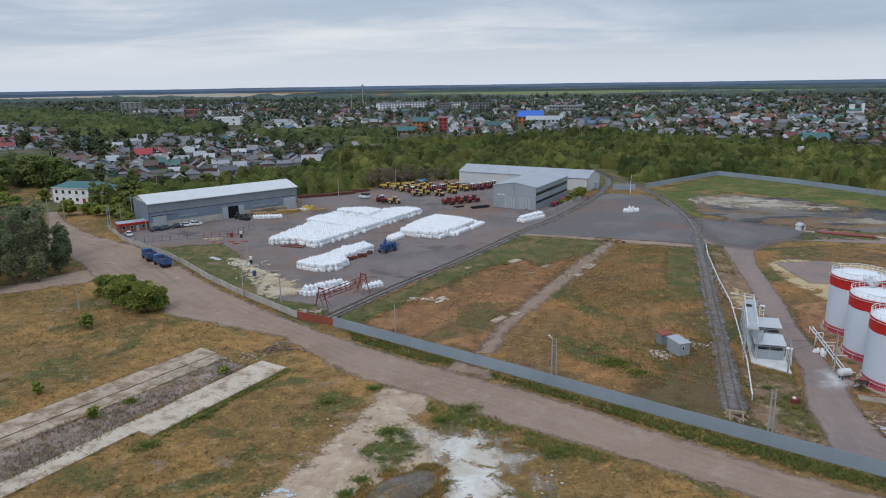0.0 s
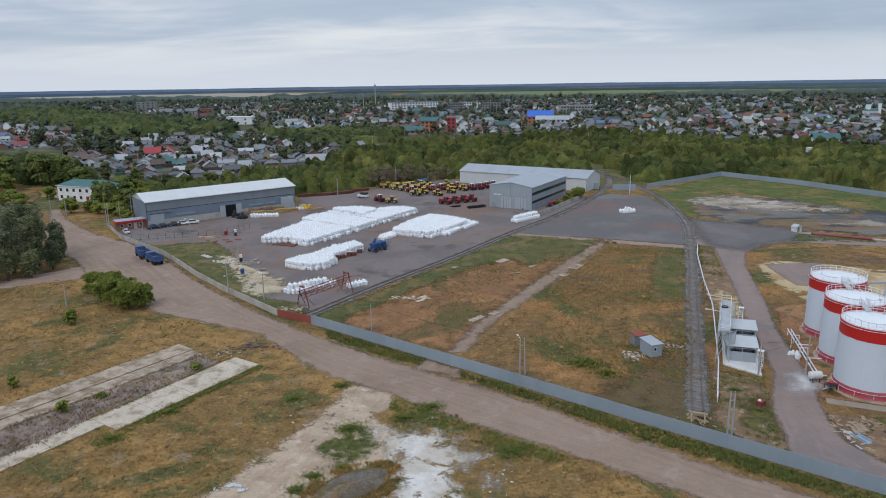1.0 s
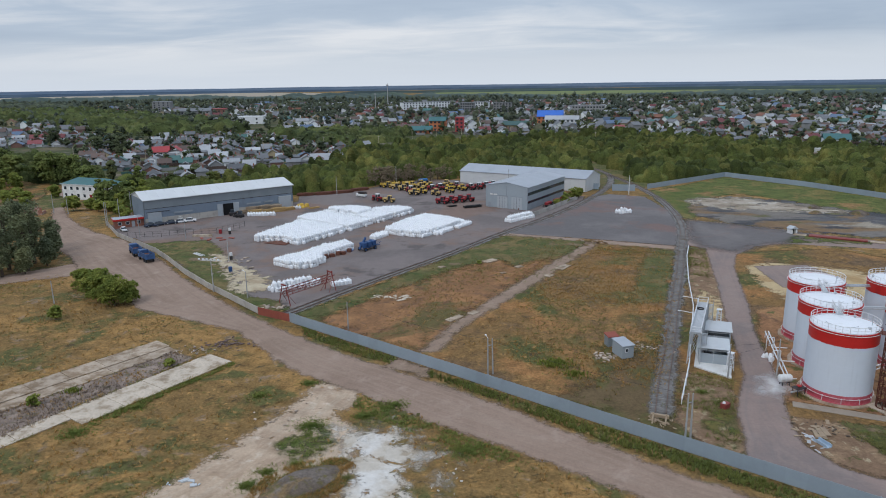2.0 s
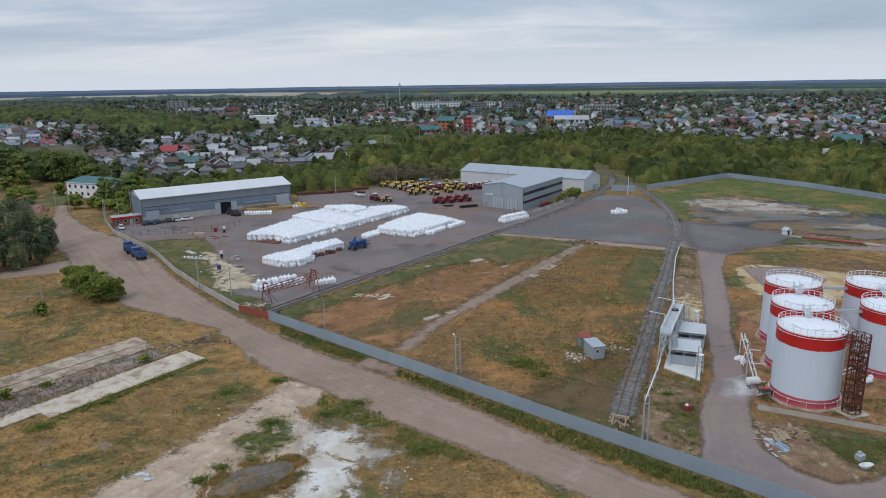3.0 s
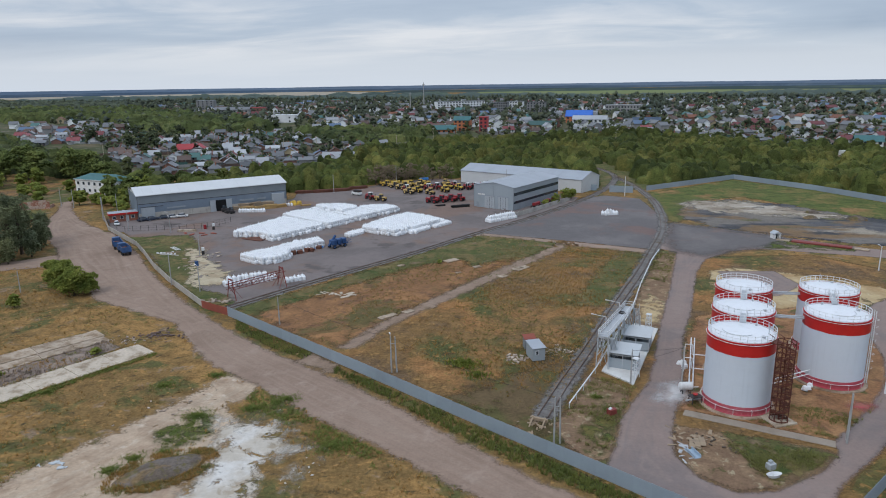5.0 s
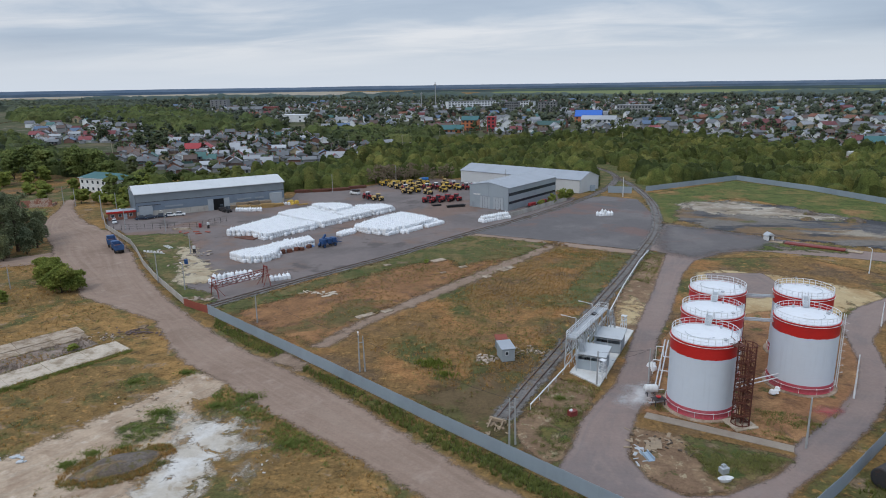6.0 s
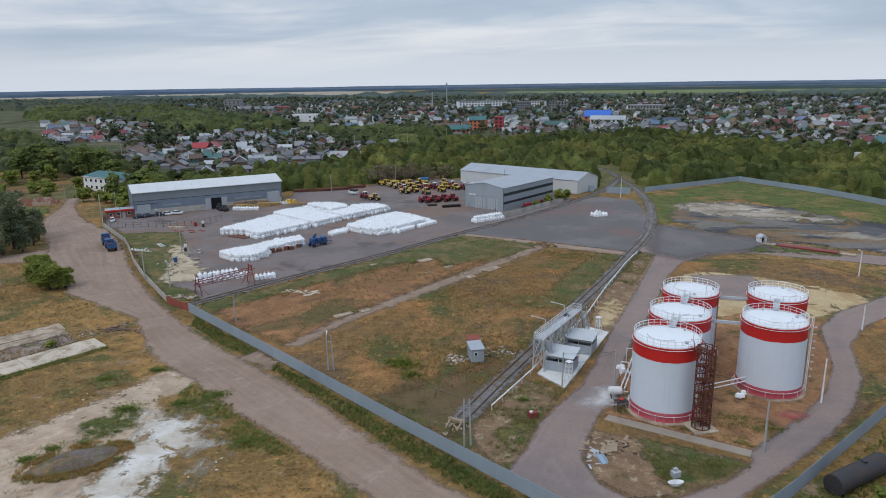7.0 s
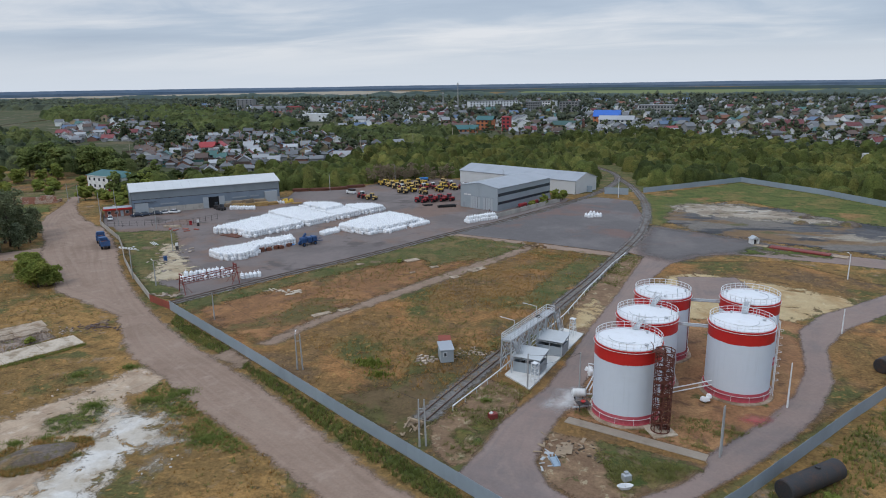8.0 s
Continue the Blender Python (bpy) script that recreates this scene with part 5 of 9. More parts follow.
# ---- poles ----
def pole(loc, H, rz=0.0, arms=1, double=False, label="grey concrete lamp pole", steel=False):
    t = thing("lamp_pole", label, "pole", loc, rz, "concrete lamp poles")
    mt = "rail_white" if steel else "pole"
    part("shaft", MB().rod((0, 0, -0.2), (0, 0, H), 0.15, 0.09, 8), mt, t)
    if double:
        part("second_shaft", MB().rod((0.9, 0, -0.2), (0.75, 0, H * 0.98), 0.15, 0.09, 8), mt, t)
        part("cross_tie", MB().beam((0, 0, H * 0.8), (0.75, 0, H * 0.8), 0.1), mt, t)
    for k in range(arms):
        sg = 1 if k % 2 == 0 else -1
        arm = part("arm", MB().rod((0, 0, H - 0.15), (0, 0.9 * sg, H + 0.15), 0.04), "rail_white", t)
        part("lamp_head", MB().soft((0, 1.15 * sg, H + 0.08), (0.24, 0.55, 0.14), 0.04), "rail_white", arm, "pale lamp head")
    return t


pole((-11, 125.4, 0), 5.9, 0.6, 0)
pole((16.5, 104.2, 0), 6.6, 0.3, 1, True, "paired concrete poles with a lamp inside the fence")
pole((42.9, 83.2, 0), 7.0, 0.4, 0, True, "paired concrete poles inside the fence corner")
pole((81.9, 87.1, 0), 7.2, 1.2, 0, True, "paired pale poles beside the loop road")
pole((94.4, 103.0, 0), 7.2, 0.2, 0, False, "thin white steel pole beside a tank", True)
pole((128, 175.3, 0), 6.3, 0.2, 1, False, "pale pole beside the service road", True)
pole((113.3, 136.4, 0), 5.0, 0.2, 0, False, "thin white pole beside the loop road", True)
pole((64.1, 103.7, 0), 6.6, 0.2, 0, False, "concrete pole beside the service road")
for x, y, h in ((-114, 224.5, 8.5), (-113.5, 233, 8.0), (-113, 241, 9.5), (-110.5, 243, 8.5), (-140.5, 246, 7.5)):
    pole((x, y, gz(y)), h, 0.5, 0, False, "pale concrete pole beside the gatehouse")
pole((56.0, 103.2, 0), 6.0, 0.2, 0, False, "thin grey pole on the loading platform")
pole((-38.2, 145.8, 0), 6.4, 0.9, 1, False, "concrete lamp pole behind the concrete fence")
pole((-48, 150.6, 0), 8.2, 2.2, 2, False, "concrete lamp pole behind the concrete fence")
pole((80, 280, 1.4), 8.0, 0, 0, False, "thin pale pole at the end of the square", True)
pole((-44, 284, gz(284)), 8.0, 0, 0)
pole((-21, 310, gz(310)), 9.0, 0, 0)
pole((-112, 222, gz(222)), 9.0, 0, 0)
pole((-94, 208, 0.5), 7.0, 1.5, 1)
pole((-78, 206, 0.4), 7.0, 1.5, 1)
pole((-54, 178, 0), 6.5, 1.5, 0)
pole((31, 303, gz(303)), 8, 0, 0)
pole((-148, 249, gz(249)), 7.5, 0, 0)
pole((-108, 172, 0), 7.0, 0.3, 0)
pole((-82, 142, 0), 5.5, 0.3, 0)
# lamp cluster on the tall pole behind the concrete fence
fl = thing("floodlight_rack", "row of white floodlights on a cross bar of a pole", "floodlights", (-48, 150.6, 7.6))
part("bar", MB().beam((-3.2, 0.6, 0.2), (2.2, -0.4, 0.2), 0.09).beam((-2.6, 1.0, 0.0), (2.6, 0.2, 0.0), 0.09), "rail_white", fl)
for i in range(6):
    part("floodlight", MB().soft((-3 + i, 0.55 - i * 0.18, 0.28), (0.5, 0.3, 0.35), 0.05, 0.3), "rail_white", fl)
# cables from the pole to the rack
for (p, q) in (((64.1, 103.7, 6.4), (56.0, 103.2, 5.8)), ((64.1, 103.7, 6.4), (58.5, 106, 3.2)), ((42.9, 83.2, 6.9), (16.5, 104.2, 6.4)), ((16.5, 104.2, 6.4), (-11, 125.4, 5.8))):
    cb = MB()
    p, q = Vector(p), Vector(q)
    prev = p
    for i in range(1, 9):
        f = i / 8
        c = p.lerp(q, f) - Vector((0, 0, 4 * f * (1 - f) * (q - p).length * 0.025))
        cb.rod(prev, c, 0.022, n=4, caps=False)
        prev = c
    solo("overhead_cable", cb, "dark_steel", "thin dark cable strung between two poles", "cable", group="overhead cables")

# ---- hut and its litter in the meadow ----
hut = thing("hut", "small grey metal site hut with one window", "hut", (40.9, 112.7, 0), radians(20))
part("body", MB().soft((0, 0, 0.1), (2.3, 3.4, 2.4), 0.05), "hall_wall", hut)
part("roof", MB().add([(-1.3, -1.9, 2.5), (1.3, -1.9, 2.5), (1.3, 1.9, 2.75), (-1.3, 1.9, 2.75), (-1.3, -1.9, 2.42), (1.3, -1.9, 2.42), (1.3, 1.9, 2.67), (-1.3, 1.9, 2.67)], [(0, 1, 2, 3), (7, 6, 5, 4), (0, 4, 5, 1), (1, 5, 6, 2), (2, 6, 7, 3), (3, 7, 4, 0)]), "hall_roof", hut, "grey flat sheet roof")
win = part("window", MB().box((-0.35, -1.72, 1.2), (0.6, 0.05, 0.8)), "rail_white", hut)
part("pane", MB().box((-0.35, -1.75, 1.3), (0.42, 0.03, 0.6)), "glass", win)
for x in (-0.9, 0.9):
    part("skid", MB().box((x, 0, 0), (0.15, 3.4, 0.12)), "dark_steel", hut)
sh = thing("outhouse", "small grey outhouse with a dark red roof", "outhouse", (39.8, 117.4, 0), radians(15))
part("body", MB().box((0, 0, 0), (2.0, 1.6, 2.0)), "shed_grey", sh)
part("roof", MB().add([(-1.15, -1, 2.0), (1.15, -1, 2.0), (1.15, 1, 2.3), (-1.15, 1, 2.3), (-1.15, -1, 1.92), (1.15, -1, 1.92), (1.15, 1, 2.22), (-1.15, 1, 2.22)], [(0, 1, 2, 3), (7, 6, 5, 4), (0, 4, 5, 1), (1, 5, 6, 2), (2, 6, 7, 3), (3, 7, 4, 0)]), "brick_red", sh, "dark red sheet roof")


def rubble(name, c, spread, n, size, material, label, category="rubble", flat=0.4, lift=0.0):
    """A scatter of broken flat pieces, lying on the ground."""
    t = thing(name, label, category, (c[0], c[1], gz(c[1]) + lift))
    for _ in range(n):
        x, y = random.gauss(0, spread[0]), random.gauss(0, spread[1])
        s = size * random.uniform(0.4, 1.3)
        part("piece", MB().soft((x, y, random.uniform(0, 0.12)), (s * 1.2, s * random.uniform(0.2, 0.75), s * flat * random.uniform(0.3, 0.9)), s * 0.03, random.uniform(0, 3), 0.95), material, t)
    return t


rubble("rubble_pile", (37.4, 111.4), (0.9, 0.8), 44, 0.55, "debris", "pale boards and rubble heaped beside the hut", flat=0.5)
rubble("rubble_pile", (44.5, 115.8), (2.4, 1.3), 60, 0.45, "debris", "scattered pale slabs beside the hut", flat=0.25)
rubble("rubble_pile", (-4.3, 146.8), (2.6, 1.2), 14, 1.5, "light_concrete", "white broken slabs on the meadow", flat=0.1, lift=0.02)
rubble("rubble_pile", (40.8, 88.6), (1.2, 0.9), 26, 0.7, "timber_old", "heap of old boards and rubble at the end of the track", flat=0.25)
rubble("rubble_pile", (61.5, 86.4), (1.4, 1.6), 26, 0.9, "timber_old", "planks and rubble on the road island", flat=0.1)
for k in range(3):
    solo("old_board", MB().box((0, 0, 0), (2.4, 0.75, 0.07)), "timber_old", "weathered wide board lying on the road island", "board", (61.4 + 0.7 * k, 85.0 + 0.25 * k, 0.12 + 0.05 * k), 1.35 + 0.06 * k, "boards on the island")
solo("metal_trough", MB().box((0, 0, 0), (2.2, 0.9, 0.08)).box((0, 0.45, 0.04), (2.2, 0.06, 0.4)).box((0, -0.45, 0.04), (2.2, 0.06, 0.4)), "blue_pale", "pale bluish metal trough on the road island", "trough", (60.9, 82.4, 0.06), 1.9)
rubble("rubble_pile", (63.5, 85.5), (2.2, 1.4), 40, 0.35, "bark", "brown earth clods on the road island", flat=0.5)
rubble("rubble_pile", (59.9, 82.5), (0.6, 1.4), 10, 0.8, "galv", "bent grey sheet scraps on the road island", "scrap", flat=0.15)
for (x, y, rz, sx, sy) in ((9.5, 131, 0.9, 2.2, 1.6), (11.0, 132.6, 0.9, 2.2, 1.5), (14.2, 135.2, 0.9, 2.6, 1.7), (33.5, 163.5, 0.8, 2.4, 2.0), (37.5, 170.5, 0.9, 3.4, 2.4), (38.8, 172.4, 0.7, 2.6, 2.2), (26.5, 172, 0.6, 2.2, 1.6), (22, 166, 0.5, 1.6, 1.0), (19, 178, 0.7, 4.2, 2.6), (6, 172, 0.7, 2.0, 1.4)):
    solo("concrete_cover", MB().soft((0, 0, 0), (sx, sy, 0.22), 0.04), "concrete", "pale concrete cover slab lying in the meadow", "concrete slab", (x, y, 0.0), rz, "concrete covers in the meadow")
tub = thing("bathtub", "old white bathtub lying on the road island", "bathtub", (69.4, 77.8, 0.05), 0.3)
part("shell", MB().lathe((0, 0, 0), [(0.01, 0.05), (0.45, 0.06), (0.62, 0.5), (0.7, 0.52), (0.68, 0.55), (0.5, 0.12), (0.01, 0.1)], 18), "rail_white", tub, smooth=True, loc=Matrix.Diagonal((1.5, 0.7, 1, 1)))
solo("metal_box", MB().soft((0, 0, 0), (1.1, 0.8, 0.8), 0.05).box((0, 0.1, 0.8), (0.5, 0.4, 0.3)), "galv", "grey metal box on the road island", "box", (69.7, 79.8, 0.05), 0.5)
rb = thing("fire_box", "small dark red fire-equipment box with a white sack on it", "box", (51.7, 92.6, 0), 0.6)
part("body", MB().soft((0, 0, 0), (1.2, 0.9, 0.8), 0.04), "red_steel", rb)
part("lid", MB().soft((0, 0, 0.8), (1.25, 0.95, 0.08), 0.03), "red_steel", rb)
part("sack", MB().soft((-0.2, 0.1, 0.88), (0.6, 0.45, 0.22), 0.08, 0.4, 0.7), "cab_white", rb, "crumpled white sack lying on the lid")


def lying_tank(loc, rz, label):
    t = thing("scrap_tank", label, "steel tank", loc, rz, "black steel tanks lying in the weeds")
    part("shell", MB().rod((-4.8, 0, 1.3), (4.8, 0, 1.3), 1.3, n=28, caps=False), "dark_steel", t, smooth=True)
    for s in (-1, 1):
        part("end_cap", MB().rod((4.8 * s, 0, 1.3), (4.9 * s, 0, 1.3), 1.3, 1.15, 28), "dark_steel", t)
    part("hatch", MB().rod((1.0, 0, 2.55), (1.0, 0, 2.8), 0.35, n=12), "dark_steel", t)


lying_tank((91.0, 81.6, 0), radians(38), "long black steel tank lying in weeds by the fence")
lying_tank((116.5, 121.5, 0), radians(42), "black steel tank lying behind the sheet fence")
cp = thing("concrete_path", "narrow path of worn concrete slabs beside the tanks", "path", kind="structure")
for i in range(9):
    f0 = i / 9
    part("slab", MB().soft((62.3 + 18.0 * (f0 + 0.055), 94.0 - 7.4 * (f0 + 0.055), 0), (2.16, 1.8, 0.09), 0.005, math.atan2(-7.4, 18.0) + random.uniform(-0.008, 0.008)), "path_slab", cp)


# ---- halls ----
def clad_wall(parent, p, q, z0, z1, material, name="wall_panel", w=3.0, label=""):
    """Upright cladding panels from p to q, each a part."""
    L = math.hypot(q[0] - p[0], q[1] - p[1])
    n = max(1, round(L / w))
    h = math.atan2(q[1] - p[1], q[0] - p[0])
    me = corrugated(L / n - 0.02, z1 - z0, 6, 0.03).mesh(name)
    me.materials.append(M[material])
    for i in range(n):
        part(name, me, material, parent, label, Matrix.Translation((p[0] + (q[0] - p[0]) * i / n, p[1] + (q[1] - p[1]) * i / n, z0)) @ Matrix.Rotation(h, 4, "Z") )


def roof_plane(parent, a, b, c, d, material, n, label=""):
    """A sloping roof in n strips between eave a-b and ridge d-c, each a part."""
    A, B, C, D = (Vector(v) for v in (a, b, c, d))
    for i in range(n):
        f, g = i / n, (i + 1) / n - 0.0006
        p = [A.lerp(B, f), A.lerp(B, g), D.lerp(C, g), D.lerp(C, f)]
        up = (p[1] - p[0]).cross(p[3] - p[0]).normalized() * 0.1
        if up.z < 0:
            up = -up
        part("roof_sheet", MB().add([*p, *(v + up for v in p)], [(0, 1, 2, 3), (7, 6, 5, 4), (0, 4, 5, 1), (1, 5, 6, 2), (2, 6, 7, 3), (3, 7, 4, 0)]), material, parent, label)


def warehouse(loc, rz, L, W, H, HR):
    """The long low shed: origin at its front left corner, x along the front."""
    t = thing("warehouse", "long blue-grey clad warehouse with a white sheet roof", "warehouse", loc, rz)
    part("core", MB().box((L / 2, W / 2, 0), (L - 0.3, W - 0.3, H - 0.1)), "shed_grey", t)
    part("plinth", MB().box((L / 2, -0.02, 0), (L, 0.2, 2.3)), "conc_fence", t, "pale concrete plinth")
    doors = ((2.6, 5.0), (27.5, 3.2), (L - 3.6, 4.6))
    clad_wall(t, (0, -0.12), (L, -0.12), 2.3, 5.6, "shed_blue", w=3.2, label="blue-grey lower cladding")
    clad_wall(t, (0, -0.10), (L, -0.10), 5.62, H, "shed_grey", w=3.2)
    part("string_course", MB().box((L / 2, -0.14, 5.52), (L, 0.12, 0.16)), "dark_steel", t)
    clad_wall(t, (-0.1, W), (-0.1, 0), 0.0, H, "shed_blue", w=3.2)
    clad_wall(t, (L + 0.1, 0), (L + 0.1, W), 0.0, H, "shed_grey", w=3.2)
    clad_wall(t, (L, W + 0.1), (0, W + 0.1), 0.0, H, "shed_grey", w=3.2)
    for x in (0, L):
        part("gable", MB().add([(x - 0.1, 0, H), (x - 0.1, W, H), (x - 0.1, W / 2, HR), (x + 0.1, 0, H), (x + 0.1, W, H), (x + 0.1, W / 2, HR)], [(0, 1, 2), (5, 4, 3), (0, 3, 4, 1), (1, 4, 5, 2), (2, 5, 3, 0)]), "roof_white", t, "pale gable end")
    roof_plane(t, (-0.5, -0.5, H - 0.15), (L + 0.5, -0.5, H - 0.15), (L + 0.5, W / 2, HR), (-0.5, W / 2, HR), "roof_white", 18)
    roof_plane(t, (-0.5, W + 0.5, H - 0.15), (L + 0.5, W + 0.5, H - 0.15), (L + 0.5, W / 2, HR), (-0.5, W / 2, HR), "roof_white", 18)
    part("gutter", MB().rod((-0.5, -0.6, H - 0.2), (L + 0.5, -0.6, H - 0.2), 0.12), "roof_white", t)
    # sliding doors, one standing open
    d = part("closed_door", MB().soft((3.2, -0.35, 0.05), (4.6, 0.12, 4.3), 0.03), "door_grey", t, "pale grey sliding door, shut")
    part("door_rail", MB().beam((0.5, -0.4, 4.45), (8.5, -0.4, 4.45), 0.14), "dark_steel", d)
    # black box on the solid core in place of an unlit inside
    part("open_gateway", MB().box((29.3, -0.22, 0.02), (4.0, 0.16, 4.4)), "black", t, "open gateway drawn as a black panel")
    for x in (26.3, 32.4):
        part("door_leaf", MB().soft((x, -0.42, 0.05), (2.1, 0.12, 4.5), 0.03), "door_grey", t, "pale grey door leaf, slid open")
    part("closed_door", MB().soft((L - 3.6, -0.6, 0.05), (5.0, 0.8, 4.8), 0.05), "door_grey", t, "pale grey door, shut")
    for x, w in ((9.8, 6.5), (36.5, 5.5), (43.5, 3.5)):
        part("vent_strip", MB().box((x + w / 2, -0.3, 3.1), (w, 0.1, 0.6)), "hall_side", t)


warehouse((-99.8, 224.4, gz(232)), 0.68, 55.4, 17.0, 8.9, 10.9)


def machine_hall(loc, rz, L, W, H, HR):
    """Origin at the near corner; x along the long side, the gable front on the y axis."""
    t = thing("machine_hall", "grey clad machine hall with two dark window bands", "hall", loc, rz)
    part("core", MB().box((L / 2, W / 2, 0), (L - 0.3, W - 0.3, H - 0.1)), "hall_wall", t)
    clad_wall(t, (-0.12, W), (-0.12, 0), 0.0, H, "hall_wall", w=2.4)
    part("gable", MB().add([(-0.15, 0, H), (-0.15, W, H), (-0.15, W / 2, HR), (0.1, 0, H), (0.1, W, H), (0.1, W / 2, HR)], [(0, 1, 2), (5, 4, 3), (0, 3, 4, 1), (1, 4, 5, 2), (2, 5, 3, 0)]), "hall_wall", t)
    for z0, z1, m in ((0, 2.4, "hall_side"), (3.4, 5.4, "hall_wall"), (6.6, H, "hall_wall")):
        clad_wall(t, (0, -0.12), (L, -0.12), z0, z1, m, w=3.0)
    for z, hh in ((2.42, 0.96), (5.42, 1.16)):
        band = part("window_band", MB().box((L / 2, -0.02, z), (L - 0.2, 0.1, hh)), "dark_steel", t, "dark strip window")
        n = 12
        for i in range(n):
            part("pane", MB().box(((i + 0.5) * L / n, -0.08, z + 0.08), (L / n - 0.25, 0.04, hh - 0.16)), "glass", band)
    clad_wall(t, (L + 0.12, 0), (L + 0.12, W), 0, H, "hall_wall", w=3.0)
    clad_wall(t, (L, W + 0.12), (0, W + 0.12), 0, H, "hall_wall", w=3.0)
    roof_plane(t, (-0.4, -0.5, H - 0.1), (L + 0.4, -0.5, H - 0.1), (L + 0.4, W / 2, HR), (-0.4, W / 2, HR), "hall_roof", 12)
    roof_plane(t, (-0.4, W + 0.5, H - 0.1), (L + 0.4, W + 0.5, H - 0.1), (L + 0.4, W / 2, HR), (-0.4, W / 2, HR), "hall_roof", 12)
    for y0, w in ((2.2, 4.4), (8.2, 4.4)):
        g = part("gate", MB().soft((-0.28, y0 + w / 2, 0.05), (0.1, w, 4.6), 0.03), "door_grey", t, "grey folding gate, shut")
        for k in range(3):
            part("gate_seam", MB().box((-0.35, y0 + w * (k + 1) / 4, 0.1), (0.04, 0.06, 4.4)), "dark_steel", g)
        part("gate_frame", MB().box((-0.3, y0 + w / 2, 4.66), (0.12, w + 0.5, 0.25)), "hall_side", g)
    for k in range(2):
        part("sign_plate", MB().box((-0.25, W - 4.2 + k * 1.7, 4.9), (0.06, 1.4, 0.5)), "cab_white", t, "small white sign plate")
    part("wicket", MB().box((-0.3, W - 1.6, 0.05), (0.08, 1.0, 2.1)), "hall_side", t)
    for y in (0.0, W / 2, W):
        part("corner_trim", MB().box((-0.2, y, 0), (0.12, 0.16, H)), "hall_side", t)


hall_rz = math.atan2(279 - 247.5, 53 - 35)
machine_hall((35.0, 247.0, gz(248)), hall_rz, 35.5, 17.5, 8.6, 10.0)


def back_hall(a, b, W, H, HR):
    """The long pale hall behind; a-b is the side that faces the yard."""
    L = math.hypot(b[0] - a[0], b[1] - a[1])
    t = thing("back_hall", "long pale corrugated hall behind the machine hall", "hall", (*a, gz(a[1])), math.atan2(b[1] - a[1], b[0] - a[0]))
    part("core", MB().box((L / 2, W / 2, 0), (L - 0.2, W - 0.2, H)), "hall_wall", t)
    clad_wall(t, (0, -0.1), (L, -0.1), 0, H, "roof_white", w=3.5, label="pale cladding")
    clad_wall(t, (L + 0.1, 0), (L + 0.1, W), 0, H, "roof_white", w=3.5)
    clad_wall(t, (-0.1, W), (-0.1, 0), 0, H, "roof_white", w=3.5)
    for x in (0, L):
        part("gable", MB().add([(x - 0.1, 0, H), (x - 0.1, W, H), (x - 0.1, W / 2, HR), (x + 0.1, 0, H), (x + 0.1, W, H), (x + 0.1, W / 2, HR)], [(0, 1, 2), (5, 4, 3), (0, 3, 4, 1), (1, 4, 5, 2), (2, 5, 3, 0)]), "roof_white", t)
    roof_plane(t, (-0.4, -0.5, H - 0.1), (L + 0.4, -0.5, H - 0.1), (L + 0.4, W / 2, HR), (-0.4, W / 2, HR), "hall_roof", 20)
    roof_plane(t, (-0.4, W + 0.5, H - 0.1), (L + 0.4, W + 0.5, H - 0.1), (L + 0.4, W / 2, HR), (-0.4, W / 2, HR), "hall_roof", 20)


back_hall((9, 318), (63, 286), 17.0, 5.6, 8.2)

# red gatehouse by the yard entrance
gh = thing("gatehouse", "low red brick gatehouse with a red-trimmed flat roof", "gatehouse", (-108.4, 220.0, gz(222)), 0.62)
part("body", MB().box((4.6, 2.4, 0), (9.2, 4.8, 2.9)), "brick", gh)
part("roof", MB().soft((4.6, 2.4, 2.9), (10.0, 5.6, 0.25), 0.04), "hall_roof", gh, "flat grey roof")
part("fascia", MB().box((4.6, -0.45, 2.55), (10.0, 0.1, 0.62)).box((9.65, 2.4, 2.55), (0.1, 5.6, 0.62)).box((-0.45, 2.4, 2.55), (0.1, 5.6, 0.62)), "red_tank", gh, "bright red fascia")
for x in (1.5, 4.0, 7.6):
    w = part("window", MB().box((x, -0.03, 1.0), (1.2, 0.1, 1.1)), "cab_white", gh)
    part("pane", MB().box((x, -0.09, 1.08), (1.0, 0.04, 0.94)), "glass", w)
part("door", MB().box((5.8, -0.04, 0.05), (1.0, 0.1, 2.1)), "door_grey", gh)

# ---- white bulk bags ----
def bag_profile():
    return [(0.40, 0.0), (0.43, 0.1), (0.44, 0.5), (0.42, 0.92), (0.34, 1.02), (0.12, 1.12), (0.055, 1.28), (0.10, 1.42)]


def bag_arrays(n=8):
    vs, qs = [], []
    prof = bag_profile()
    for k, (r, z) in enumerate(prof):
        for i in range(n):
            a = 2 * math.pi * i / n
            q = 1.0 if k > 4 else (1.26 if i % 2 else 1.0)
            vs.append((r * q * math.cos(a), r * q * math.sin(a), z))
    for k in range(len(prof) - 1):
        for i in range(n):
            qs.append((k * n + i, k * n + (i + 1) % n, k * n + n + (i + 1) % n, k * n + n + i))
    return np.array(vs), np.array(qs)


BAG_V, BAG_Q = bag_arrays()


